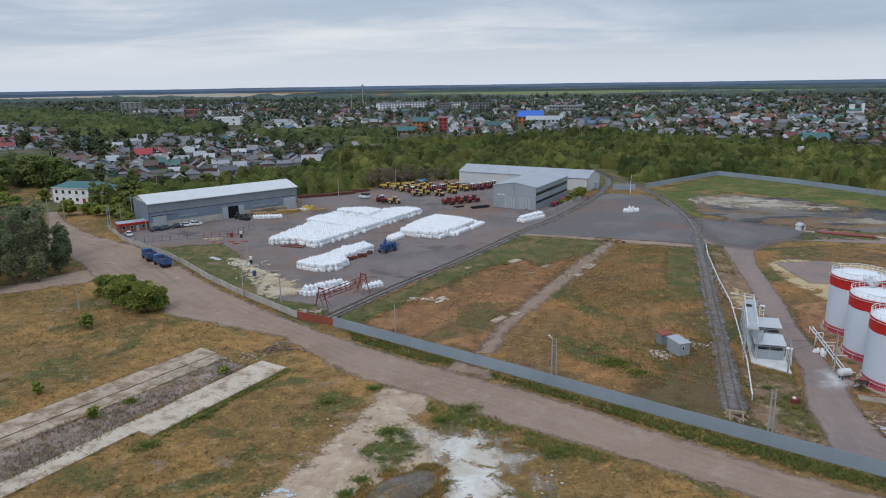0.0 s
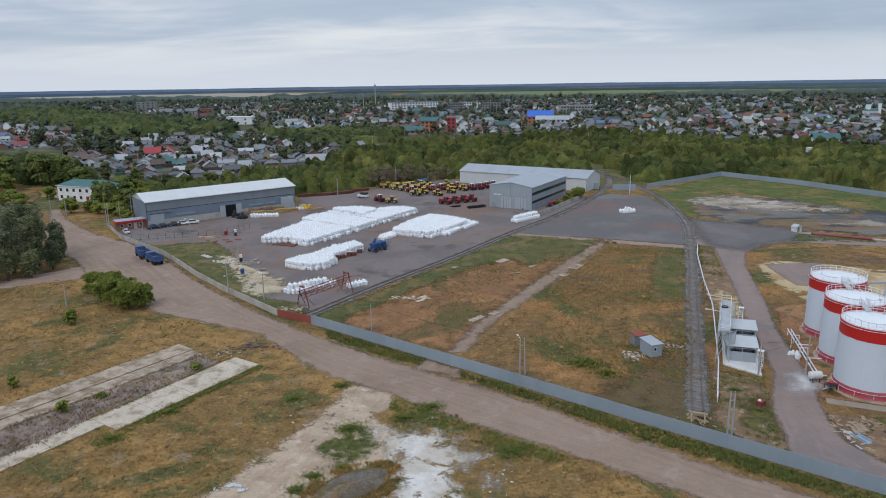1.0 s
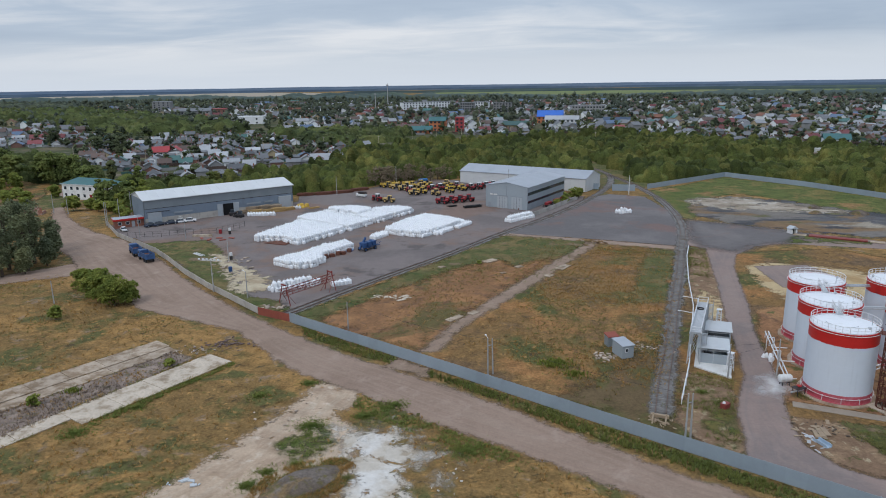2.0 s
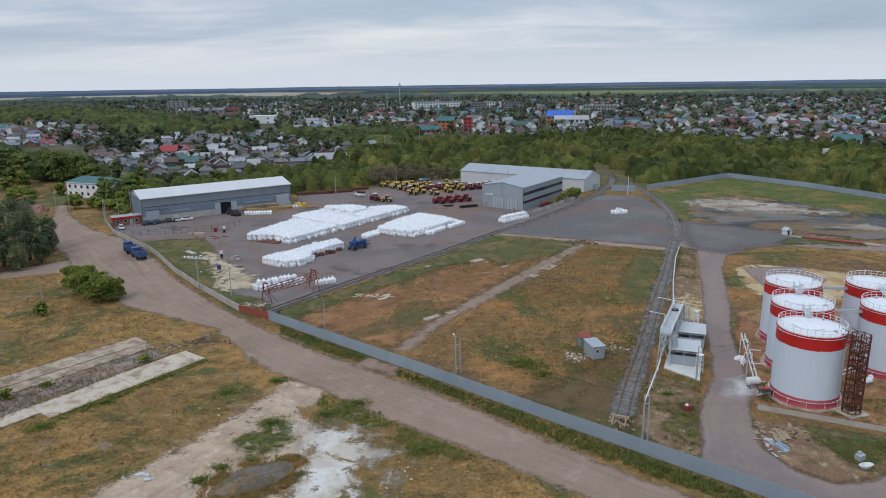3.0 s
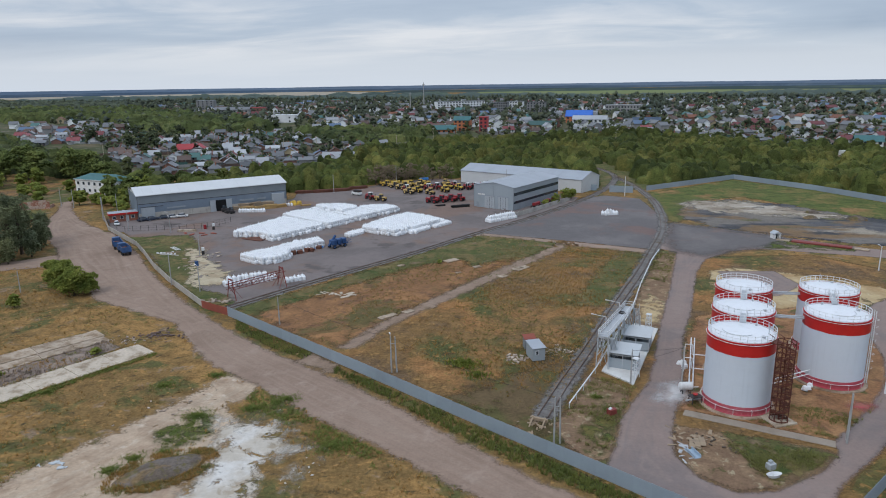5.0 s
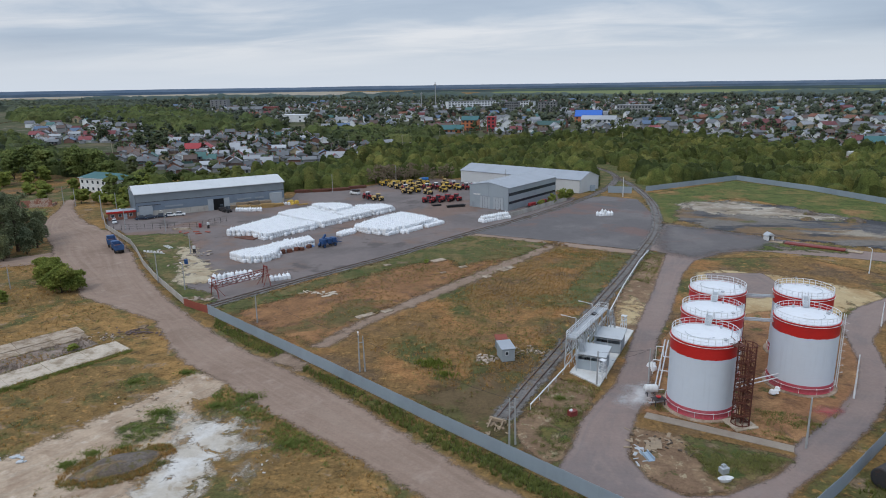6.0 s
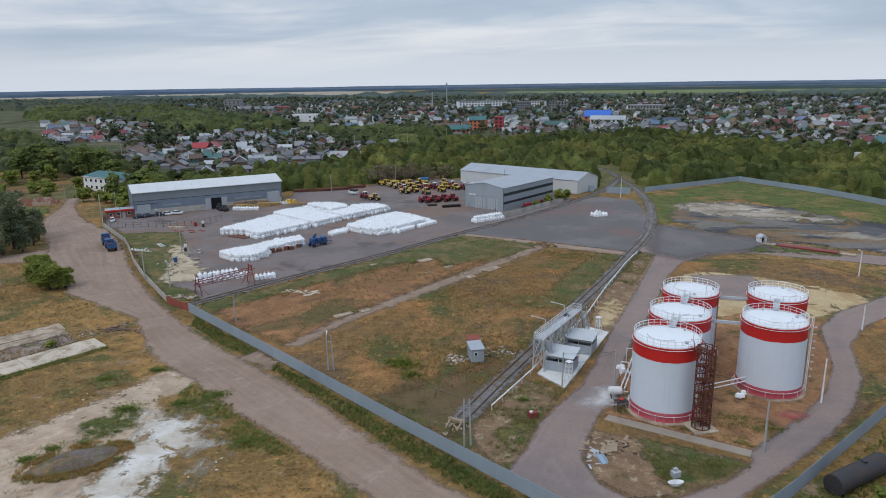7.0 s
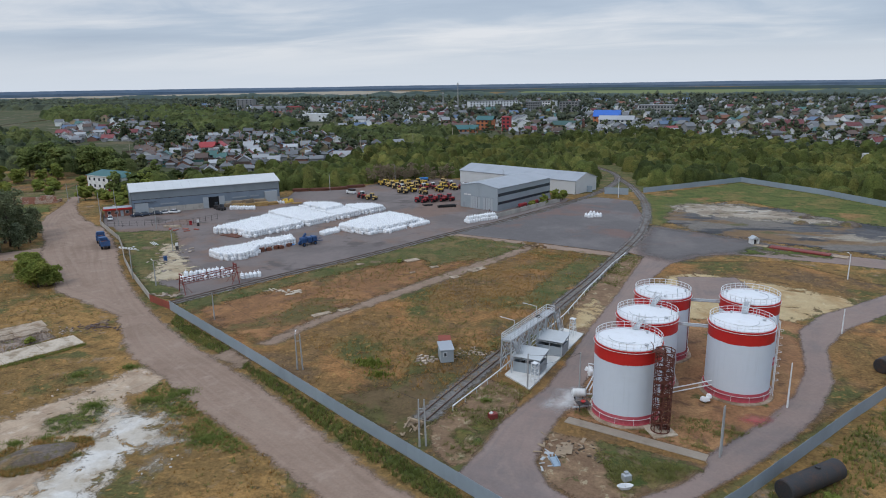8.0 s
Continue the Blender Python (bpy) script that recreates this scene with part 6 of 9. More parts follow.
def bag_block(name, poly, rz, layers, label, pitch=0.93, base=0):
    """A close-packed block of bulk bags inside a polygon, with ragged rim and several layers."""
    rng = np.random.default_rng(len(poly) + int(abs(poly[0][0]) * 7))
    A = np.asarray(poly, float)
    c, s = math.cos(rz), math.sin(rz)
    L = A @ np.array([[c, -s], [s, c]])
    X, Y = np.meshgrid(np.arange(L[:, 0].min(), L[:, 0].max(), pitch), np.arange(L[:, 1].min(), L[:, 1].max(), pitch))
    P = np.stack([X.ravel(), Y.ravel()], 1) @ np.array([[c, s], [-s, c]])
    D = inside(P, A)
    Vs, Qs, k = [], [], 0
    for lay in range(layers):
        for (x, y), d in zip(P, D):
            # bags walled in on all sides by others are left out
            if d > 2.6 and lay < layers - 1:
                continue
            if d < 0.1 + lay * 0.3 + rng.uniform(-0.15, 0.2):
                continue
            a = rz + rng.uniform(-0.12, 0.12)
            ca, sa = math.cos(a), math.sin(a)
            sc = rng.uniform(0.95, 1.06)
            V = BAG_V * (sc, sc, rng.uniform(0.9, 1.08))
            V = V @ np.array([[ca, sa, 0], [-sa, ca, 0], [0, 0, 1]])
            lean = rng.uniform(-0.06, 0.06, 2)
            V[:, :2] += V[:, 2:3] * lean
            Vs.append(V + (x + rng.uniform(-0.05, 0.05), y + rng.uniform(-0.05, 0.05), gz(y) + 0.03 + (lay + base) * 1.02))
            Qs.append(BAG_Q + k)
            k += len(BAG_V)
    me = quick_mesh(name, np.concatenate(Vs), np.concatenate(Qs), "bag")
    return tagged(new(name, me), label, "bulk bags", kind="stuff")


B_RZ = radians(56.5)


def bag_plan(o, corners):
    """Corners given along and across the siding's direction, as places on the yard."""
    c, n = math.cos(B_RZ), math.sin(B_RZ)
    return [(o[0] + u * c - v * n, o[1] + u * n + v * c) for u, v in corners]


BIG, SECOND = (-38.9, 196.2), (-1.4, 205.1)
for corners, layers, base, lab in (
        ([(0, 0), (21.3, 0), (21.3, 22), (14, 20.5), (6, 18.5), (-2, 17.5), (-4.2, 15.5), (-1.5, 12), (0.5, 8)], 2, 0, "large block of white bulk bags at the stack's near end"),
        ([(22.0, -0.3), (34.6, -0.3), (34.6, 25.5), (28, 27), (22.0, 25)], 2, 0, "large block of white bulk bags in the stack's middle"),
        ([(35.2, 0), (46.0, 0), (47.5, 17), (42, 25), (35.2, 26)], 2, 0, "large block of white bulk bags at the stack's far part"),
        ([(36.5, 9), (45.0, 9), (45.5, 17), (41, 24), (36.5, 24.5)], 1, 2, "upper layer of white bulk bags on the stack"),
        ([(46.6, 0.2), (58, 0.2), (57.5, 8), (52, 13), (47.6, 13.5)], 2, 0, "narrow block of white bulk bags at the stack's end")):
    bag_block("bag_stack", bag_plan(BIG, corners), B_RZ, layers, lab, base=base)
for corners, layers, lab in (
        ([(0, 0), (21.5, -0.6), (23.5, 6), (23.2, 17), (11, 17), (-2.5, 14.5), (-2, 7)], 2, "stack of white bulk bags nearest the railway"),
        ([(4.5, -2.6), (14.5, -2.6), (14.5, -0.1), (4.5, -0.1)], 1, "single low row of white bulk bags"),
        ([(15.5, -3.2), (24.5, -2.4), (25.5, 3.5), (22.2, 4), (21.8, -0.9), (15.5, -0.7)], 1, "low edge row of white bulk bags"),
        ([(-10.5, 11), (-2.8, 10.5), (-2.8, 14.6), (-8, 14.4), (-10.5, 13.4)], 1, "single-layer tail of white bulk bags")):
    bag_block("bag_stack", bag_plan(SECOND, corners), B_RZ, layers, lab)
bag_block("bag_stack", [(-40.8, 175), (-36, 171), (-32, 170.3), (-28.2, 172), (-26.8, 177), (-27.8, 182), (-33.5, 183.5), (-37, 180)], B_RZ, 2, "loose stack of white bulk bags near the gantry")
bag_block("bag_stack", [(-34.5, 183.2), (-28.5, 181), (-25.5, 184), (-23.5, 188), (-20.8, 191.8), (-24.5, 196.5), (-30, 191)], B_RZ - 0.12, 2, "loose stack of white bulk bags beside a blue machine")
solo("pallet_floor", MB().slab([(-50.5, 199.2), (-43.0, 196.4), (-42.2, 199.5), (-44.5, 204.5)], 0.0, 0.2), "rust_wood", "brown wooden pallets bared beside the bags", "pallets", (0, 0, gz(200) + 0.03))
bag_me = MB().add([tuple(v) for v in BAG_V], [tuple(int(i) for i in q) for q in BAG_Q] + [tuple(range(7, -1, -1)), tuple(range(56, 64))]).mesh("bulk_bag")
bag_me.materials.append(M["bag"])


def single_bag(x, y, z=0.0, group=""):
    o = solo("bulk_bag", bag_me, "bag", "white woven bulk bag with a tied neck", "bulk bag", (x, y, gz(y) + 0.03 + z), random.uniform(0, 3), group)
    o.scale = (random.uniform(0.95, 1.06),) * 2 + (random.uniform(0.9, 1.1),)
    return o


ax, ay = math.cos(0.62), math.sin(0.62)
for i in range(12):
    for j in range(4):
        if (i in (0, 11) and j in (0, 3)) or (i > 8 and j > 2):
            continue
        u, v = i * 1.08, j * 1.08
        u, v = u + random.uniform(-0.25, 0.25), v + random.uniform(-0.25, 0.25)
        single_bag(-33.2 + u * ax - v * ay, 149.6 + u * ay + v * ax, group="bags behind the red gantry")
        if 0 < i < 10 and j in (1, 2):
            single_bag(-33.2 + u * ax - v * ay, 149.6 + u * ay + v * ax, 1.02, "bags behind the red gantry")
for i in range(5):
    for j in range(2):
        single_bag(-19.6 + i * 1.05 * ax - j * ay * 1.1, 154.6 + i * 1.05 * ay + j * ax * 1.1, group="bags beside the siding")
ex, ey = math.cos(0.75), math.sin(0.75)
for lay in range(2):
    for i in range(12 - lay):
        for j in range(3 - lay):
            u, v = (i + lay * 0.5) * 1.06, (j + lay * 0.5) * 1.06
            single_bag(27.4 + u * ex - v * ey, 226.0 + u * ey + v * ex, lay * 1.02, "bags stacked beside the hall")
for i in range(6):
    for j in range(3):
        if (i, j) not in ((5, 2), (0, 0)):
            single_bag(66.8 + i * 1.0, 239.6 + j * 1.0 + i * 0.35, 0, "bags on the square")
for i in range(2):
    single_bag(68.4 + i * 1.1, 240.6, 1.02, "bags on the square")
for i in range(10):
    for j in range(3):
        single_bag(-68.2 + i * 1.02 - j * 0.4, 239.6 + j * 0.95 + i * 0.12, 0, "bags in front of the warehouse")
for i in range(4):
    single_bag(-55.8 + i * 1.0, 252.5 + i * 0.5, 0, "bags in front of the warehouse")


# ---- red gantry over the siding ----
gt = thing("red_gantry", "faded red steel truss gantry beside the siding", "gantry", (-27.5, 140.6, 0), math.atan2(12.5, 9.5))
GL = 13.5
for y in (0, 1.6):
    for z, w in ((3.6, 0.15), (2.4, 0.11)):
        part("chord", MB().beam((-0.8, y, z * 0.95), (GL + 0.8, y, z * 1.05), w), "red_steel", gt)
    for i in range(8):
        x0, x1 = GL * i / 8, GL * (i + 1) / 8
        part("diagonal", MB().beam((x0, y, 2.4), (x1, y, 3.6) if i % 2 else (x1, y, 3.5), 0.07), "red_steel", gt)
        part("web_post", MB().beam((x0, y, 2.4), (x0, y, 3.6), 0.07), "red_steel", gt)
for x in (0, GL):
    for y, dy in ((0, -1.5), (1.6, 1.5)):
        part("leg", MB().beam((x, y + dy * 0.8, 0), (x, y, 4.0), 0.15), "red_steel", gt)
        part("leg_brace", MB().beam((x + (1.8 if x == 0 else -1.8), y + dy * 0.5, 0), (x, y, 2.8), 0.09), "red_steel", gt)
    part("head_frame", MB().beam((x, 0, 4.0), (x, 0, 4.9 if x else 4.2), 0.2).beam((x, 1.6, 4.0), (x, 1.6, 4.9 if x else 4.2), 0.2).beam((x, 0, 4.6), (x, 1.6, 4.6), 0.28), "red_steel", gt)


# ---- vehicles ----
def wheel(t, x, y, r, w, rim_mat):
    tyre = part("wheel", MB().rod((x, y - w / 2, r), (x, y + w / 2, r), r, n=16).rod((x, y - w / 2 - 0.02, r), (x, y + w / 2 + 0.02, r), r * 0.93, n=16), "rubber", t)
    part("rim", MB().rod((x, y - w / 2 - 0.04, r), (x, y + w / 2 + 0.04, r), r * 0.55, n=12), rim_mat, tyre)


def tractor(loc, rz, body, label, cab="cab_white", group="parked tractors", big=1.0):
    """A large four-wheel farm tractor with an engine hood and a tall cab."""
    t = thing("tractor", label, "tractor", loc, rz, group)
    for x in (1.9, -1.5):
        for y in (1.0, -1.0):
            wheel(t, x * big, y * big, 0.85 * big, 0.6 * big, body)
    part("hood", MB().soft((2.0 * big, 0, 1.2 * big), (2.6 * big, 1.2 * big, 1.1 * big), 0.15), body, t)
    part("frame", MB().soft((0.2 * big, 0, 0.7 * big), (5.6 * big, 0.9 * big, 0.6 * big), 0.05), "dark_steel", t)
    c = part("cab", MB().soft((-0.1 * big, 0, 1.3 * big), (1.7 * big, 1.6 * big, 1.7 * big), 0.1, 0, 0.92), "glass", t, "glazed cab")
    part("cab_roof", MB().soft((-0.1 * big, 0, 3.0 * big), (1.8 * big, 1.7 * big, 0.28 * big), 0.08), cab, c)
    for x in (0.65, -0.85):
        for y in (0.72, -0.72):
            part("cab_post", MB().beam((x * big, y * big, 1.3 * big), (x * 0.95 * big, y * 0.93 * big, 3.0 * big), 0.12), cab, c)
    for y in (1.0, -1.0):
        part("fender", MB().soft((-1.5 * big, y * big, 1.65 * big), (1.7 * big, 0.7 * big, 0.12 * big), 0.04), body, t)
        part("fender", MB().soft((1.9 * big, y * big, 1.68 * big), (1.3 * big, 0.66 * big, 0.1 * big), 0.04), body, t)
    part("rear_body", MB().soft((-1.9 * big, 0, 1.2 * big), (1.7 * big, 1.1 * big, 0.8 * big), 0.1), body, t)
    part("exhaust", MB().rod((2.6 * big, 0.45 * big, 2.2 * big), (2.6 * big, 0.45 * big, 3.1 * big), 0.06), "dark_steel", t)
    return t


def at(x, y, rz):
    return Matrix.Translation((x, y, gz(y) + 0.03)) @ Matrix.Rotation(rz, 4, "Z")


ty = tractor((-19.0, 265.4, gz(265) + 0.03), 2.9, "yellow_dusty", "dusty yellow wheeled tractor parked on the yard", "yellow_dusty", "yellow parked tractors", 0.88)
for x, y, a in ((-16, 294.5, 2.6), (-10.3, 283, 2.7), (-0.9, 281.6, 2.3), (-19.5, 299, 2.9), (-8.5, 299.5, 2.4), (-15, 300.5, 0.4), (2.5, 308, 1.2)):
    copy_thing(ty, at(x, y, a))
tb = tractor((4.7, 288.2, gz(288) + 0.03), 2.2, "yellow", "bright yellow tractor parked among machines", "yellow", "yellow parked tractors", 0.88)
for x, y, a in ((10.1, 294, 2.2), (-7.2, 286.5, 2.6), (-13, 304, 2.5), (-4.5, 301, 2.3), (-24, 303, 2.8), (-9, 307, 0.9), (5.0, 297, 2.4)):
    copy_thing(tb, at(x, y, a))
tr = tractor((-24.3, 269.2, gz(269) + 0.03), 2.4, "red_machine", "red tractor with a white cab parked on the yard", "cab_white", "red parked tractors", 0.9)
for x, y, a in ((-3.3, 293, 2.3), (0.2, 296, 2.2), (13.9, 295.6, 2.2), (17.4, 297.4, 2.1), (20.8, 300.5, 2.2), (24.0, 303.5, 2.2), (7.5, 301, 2.0), (-12.5, 290, 2.2)):
    copy_thing(tr, at(x, y, a))
trd = tractor((2.6, 261.6, gz(261.6) + 0.03), 2.75, "red_machine", "dark red tractor with a red cab in a row", "red_machine", "row of dark red tractors", 0.9)
for k in range(1, 4):
    copy_thing(trd, at(2.6 + 3.45 * k, 261.6 + 1.75 * k, 2.75))


def seeder(loc, rz, body, label, group):
    """A low trailed farm machine: frame, hopper, tines and wheels."""
    t = thing("seeder", label, "farm machine", loc, rz, group)
    part("hopper", MB().soft((0, 0, 0.9), (4.4, 1.2, 1.0), 0.15, 0, 1.0), body, t)
    part("frame", MB().beam((-2.6, -0.9, 0.7), (2.6, -0.9, 0.7), 0.18).beam((-2.6, 0.9, 0.7), (2.6, 0.9, 0.7), 0.18).beam((0, -0.9, 0.7), (0, -3.2, 0.6), 0.18), "dark_steel", t)
    for i in range(9):
        part("tine", MB().beam((-2.4 + i * 0.6, 0.9, 0.7), (-2.4 + i * 0.6, 1.3, 0.05), 0.09), "dark_steel", t)
    for x in (-2.3, 2.3):
        wheel_t = part("wheel", MB().rod((x - 0.15, -0.4, 0.5), (x + 0.15, -0.4, 0.5), 0.5, n=14), "rubber", t)
    return t


sd = seeder((-24, 312, gz(312) + 0.03), 0.6, "yellow", "yellow trailed seed drill parked at the yard edge", "yellow seed drills")
for k in range(3):
    copy_thing(sd, at(-26 + k * 5.0, 306.5 + 1.4 * k, 0.5 + 0.15 * math.sin(k * 1.7)))
for x, y, a in ((43.5, 254.5, 1.05), (47.5, 261.0, 1.05), (51.0, 267.0, 1.1)):
    hs = seeder((x, y, gz(y) + 0.03), a, "red_machine", "dark red harvester header beside the machine hall", "headers beside the hall")
seeder((-9, 318, gz(318) + 0.03), 0.5, "blue_sheet", "blue-covered farm machine at the yard edge", "blue farm machines")


def dump_truck(loc, rz, label):
    t = thing("dump_truck", label, "truck", loc, rz, "parked blue dump trucks")
    part("chassis", MB().soft((-0.4, 0, 0.6), (6.8, 0.9, 0.35), 0.04), "dark_steel", t)
    cab = part("cab", MB().soft((2.7, 0, 0.9), (1.7, 2.3, 1.9), 0.12, 0, 0.95), "truck_blue", t)
    part("windscreen", MB().box((3.56, 0, 1.9), (0.05, 1.9, 0.7)), "glass", cab)
    for y in (1.13, -1.13):
        part("side_window", MB().box((2.8, y, 1.9), (0.8, 0.05, 0.6)), "glass", cab)
    part("bumper", MB().soft((3.6, 0, 0.55), (0.2, 2.3, 0.4), 0.05), "dark_steel", t)
    b = part("tipper_body", MB().box((-1.1, 1.2, 1.1), (5.2, 0.1, 1.5)).box((-1.1, -1.2, 1.1), (5.2, 0.1, 1.5)).box((-3.65, 0, 1.1), (0.1, 2.4, 1.5)).box((1.45, 0, 1.1), (0.1, 2.4, 1.7)).box((-1.1, 0, 1.05), (5.2, 2.4, 0.1)), "truck_blue", t)
    for i in range(6):
        for y in (1.28, -1.28):
            part("body_rib", MB().box((-3.5 + i * 0.97, y, 1.1), (0.1, 0.08, 1.5)), "truck_blue", b)
    part("load", MB().soft((-1.1, 0, 1.15), (5.0, 2.25, 0.7), 0.25), "rust_wood", t, "brown load in the tipper")
    for x in (2.5, -1.4, -2.7):
        for y in (1.0, -1.0):
            wheel(t, x, y, 0.5, 0.35, "dark_steel")
    return t


dtk = dump_truck((-78.6, 180.2, 0.03), radians(134), "blue dump truck with a brown load beside the fence")
copy_thing(dtk, at(-85.0, 187.0, radians(128)))


def car(loc, rz, mat_name, label):
    t = thing("car", label, "car", loc, rz, "parked cars")
    part("body", MB().soft((0, 0, 0.3), (4.2, 1.7, 0.6), 0.15), mat_name, t)
    cab = part("cabin", MB().soft((-0.2, 0, 0.88), (2.5, 1.55, 0.58), 0.12, 0, 0.8), "glass", t)
    part("roof", MB().soft((-0.2, 0, 1.42), (1.75, 1.2, 0.07), 0.03), mat_name, cab)
    for x in (1.3, -1.3):
        for y in (0.8, -0.8):
            wheel(t, x, y, 0.32, 0.2, "galv")
    for y in (0.6, -0.6):
        part("headlight", MB().soft((2.08, y, 0.6), (0.08, 0.35, 0.16), 0.02), "cab_white", t)
    return t


cw = car((-86.6, 230.6, gz(231) + 0.03), 0.35, "car_white", "white parked car beside the warehouse")
copy_thing(cw, at(-89.4, 228.9, 0.4))
copy_thing(cw, at(-103.9, 216.8, 2.2))
cd = car((-91.8, 227.2, gz(227) + 0.03), 0.4, "car_dark", "dark blue parked car beside the warehouse")
copy_thing(cd, at(-95.0, 224.6, 1.0))
copy_thing(cd, at(-97.6, 223.2, 1.0))
van = thing("van", "white van with a dark roof on the yard", "van", (-32.5, 279, gz(279)), 2.6)
part("body", MB().soft((0, 0, 0.4), (4.8, 1.9, 1.0), 0.12), "cab_white", van)
part("cabin", MB().soft((-0.5, 0, 1.4), (3.4, 1.8, 0.9), 0.12), "dark_steel", van)
for x in (1.5, -1.5):
    for y in (0.85, -0.85):
        wheel(van, x, y, 0.36, 0.22, "galv")

# blue machine between the bag stacks
bm = thing("blue_mixer", "blue farm machine with hoppers beside bulk bags", "farm machine", (-16.8, 191.5, gz(191)), 0.9)
part("frame", MB().beam((-3, -0.8, 0.9), (3, -0.8, 0.9), 0.2).beam((-3, 0.8, 0.9), (3, 0.8, 0.9), 0.2).beam((3, 0, 0.9), (5, 0, 0.7), 0.2), "blue_machine", bm)
for x in (-1.8, 0.0, 1.8):
    part("hopper", MB().soft((x, 0, 1.1), (1.5, 2.2, 1.5), 0.2, 0, 1.0), "blue_machine", bm)
part("elevator", MB().beam((-3.4, 0, 0.8), (-0.5, 0.4, 3.6), 0.5), "blue_machine", bm)
for x in (-2.2, 1.6):
    for y in (1.3, -1.3):
        wheel(bm, x, y, 0.55, 0.35, "blue_machine")
for i in range(5):
    part("arm", MB().beam((2.4, -1 + i * 0.5, 1.2), (3.6, -2 + i, 2.2), 0.12), "blue_machine", bm)
for x, y, a, m, lab in ((-71.0, 237.8, 2.8, "dark_steel", "dark wheel loader with a cab beside the warehouse"), (-74.6, 241.0, 0.5, "dark_steel", "dark grey forklift beside the warehouse")):
    ld = thing("loader", lab, "loader", (x, y, gz(y)), a)
    part("body", MB().soft((0, 0, 0.5), (2.8, 1.5, 0.9), 0.2), m, ld)
    part("cab", MB().soft((-0.3, 0, 1.4), (1.2, 1.3, 1.1), 0.12), "glass", ld)
    part("bucket", MB().soft((2.0, 0, 0.15), (0.8, 1.9, 0.7), 0.1), m, ld)
    for wx in (0.9, -0.9):
        for wy in (0.75, -0.75):
            wheel(ld, wx, wy, 0.5, 0.35, "dark_steel")
for k, (x, y) in enumerate(((-26.0, 183.5), (-24.6, 185.6), (-23.4, 186.2), (-27.5, 182.0), (-22.0, 189))):
    solo("crate", MB().soft((0, 0, 0), (1.5, 1.2, 0.9 + 0.2 * (k % 2)), 0.05), "rust_wood", "rusty brown crate beside bulk bags", "crate", (x, y, gz(y) + 0.03), 0.6 + k, "crates by the bags")
solo("tarpaulin", MB().soft((0, 0, 0), (3.4, 2.0, 0.6), 0.25, 0, 0.6), "blue_sheet", "crumpled light blue sheet by the bags", "tarpaulin", (-22.6, 190.5, gz(190) + 0.02), 0.7)


# timber and metal stacks
def plank_stack(loc, rz, n, L, material, label, name="timber_stack"):
    t = thing(name, label, "stack", loc, rz, "stacks at the yard edge")
    for i in range(n):
        part("plank", MB().box((random.uniform(-0.3, 0.3), (i % 6) * 0.42 - 1.0, (i // 6) * 0.3), (L * random.uniform(0.85, 1.05), 0.36, 0.26), random.uniform(-0.06, 0.06)), material, t)


for x, y, a, n, L in ((-67, 244.2, 0.5, 30, 5.0), (-63, 246.0, 0.75, 26, 4.5), (-59.5, 248.5, 0.45, 30, 5.0), (-56.5, 251.2, 0.6, 22, 4.5), (-47.5, 254.5, 0.6, 8, 4.0)):
    plank_stack((x, y, gz(y) + 0.03), a, n, L, "timber", "yellow timber stacked on the yard")
for x, y, a, n in ((-69.5, 247.5, 0.2, 40), (-65.5, 249.0, 1.0, 46), (-61.5, 251.5, 0.3, 40), (-72.5, 245.5, 0.8, 24)):
    plank_stack((x, y, gz(y) + 0.03), a, n, 4.2, "timber_old", "old brown timber piled before the warehouse")
for k, (x, y, h) in enumerate(((-52.6, 256.2, 1.7), (-50.8, 257.2, 1.4), (-51.8, 255.2, 0.9), (-54, 257.4, 1.2))):
    solo("wrapped_bundle", MB().soft((0, 0, 0), (2.0, 1.6, h), 0.3, 0, 0.8), "yellow", "bright yellow wrapped bundle beside the warehouse", "bundle", (x, y, gz(y) + 0.03), 0.5 + k * 0.4, "yellow bundles")
solo("tarpaulin", MB().soft((0, 0, 0), (4.5, 2.2, 0.5), 0.25, 0, 0.6), "blue_pale", "pale blue sheet lying behind the bags", "tarpaulin", (-47.5, 238.5, gz(238) + 0.02), 0.5)
for x, y, a, L in ((-57.5, 283.5, 0.3, 7), (-50, 286, 0.3, 8), (-42.5, 289.5, 0.45, 9), (-36, 296, 0.6, 8)):
    plank_stack((x, y, gz(y)), a, 24, L, "rust_wood", "rusty brown metal stacked along the yard edge", "metal_stack")
plank_stack((14.5, 254.0, gz(254) + 0.03), 0.45, 16, 7.0, "rubber", "black tracks and tyres stacked before the hall", "track_stack")
plank_stack((6.5, 256.0, gz(256) + 0.03), 0.45, 8, 3.5, "rubber", "black tyres stacked before the hall", "track_stack")
plank_stack((31.5, 250.0, gz(250) + 0.03), 1.1, 8, 2.5, "rust_wood", "rusty scrap beside the hall gate", "scrap_stack")

# gate fence inside the yard and small things round it
yf = thing("yard_fence", "thin grey mesh fence with a gate inside the yard", "fence", (0, 0, 0), kind="structure")
for (x0, y0), (x1, y1) in zip([(-97, 206), (-82, 209.5), (-70, 212)], [(-82, 209.5), (-70, 212), (-64, 222)]):
    n = round(math.hypot(x1 - x0, y1 - y0) / 2.5)
    for i in range(n + 1):
        x, y = x0 + (x1 - x0) * i / n, y0 + (y1 - y0) * i / n
        part("post", MB().beam((x, y, gz(y)), (x, y, gz(y) + 2.0), 0.08), "dark_steel", yf)
    for z in (0.4, 1.2, 1.95):
        part("wire", MB().beam((x0, y0, gz(y0) + z), (x1, y1, gz(y1) + z), 0.04), "dark_steel", yf)
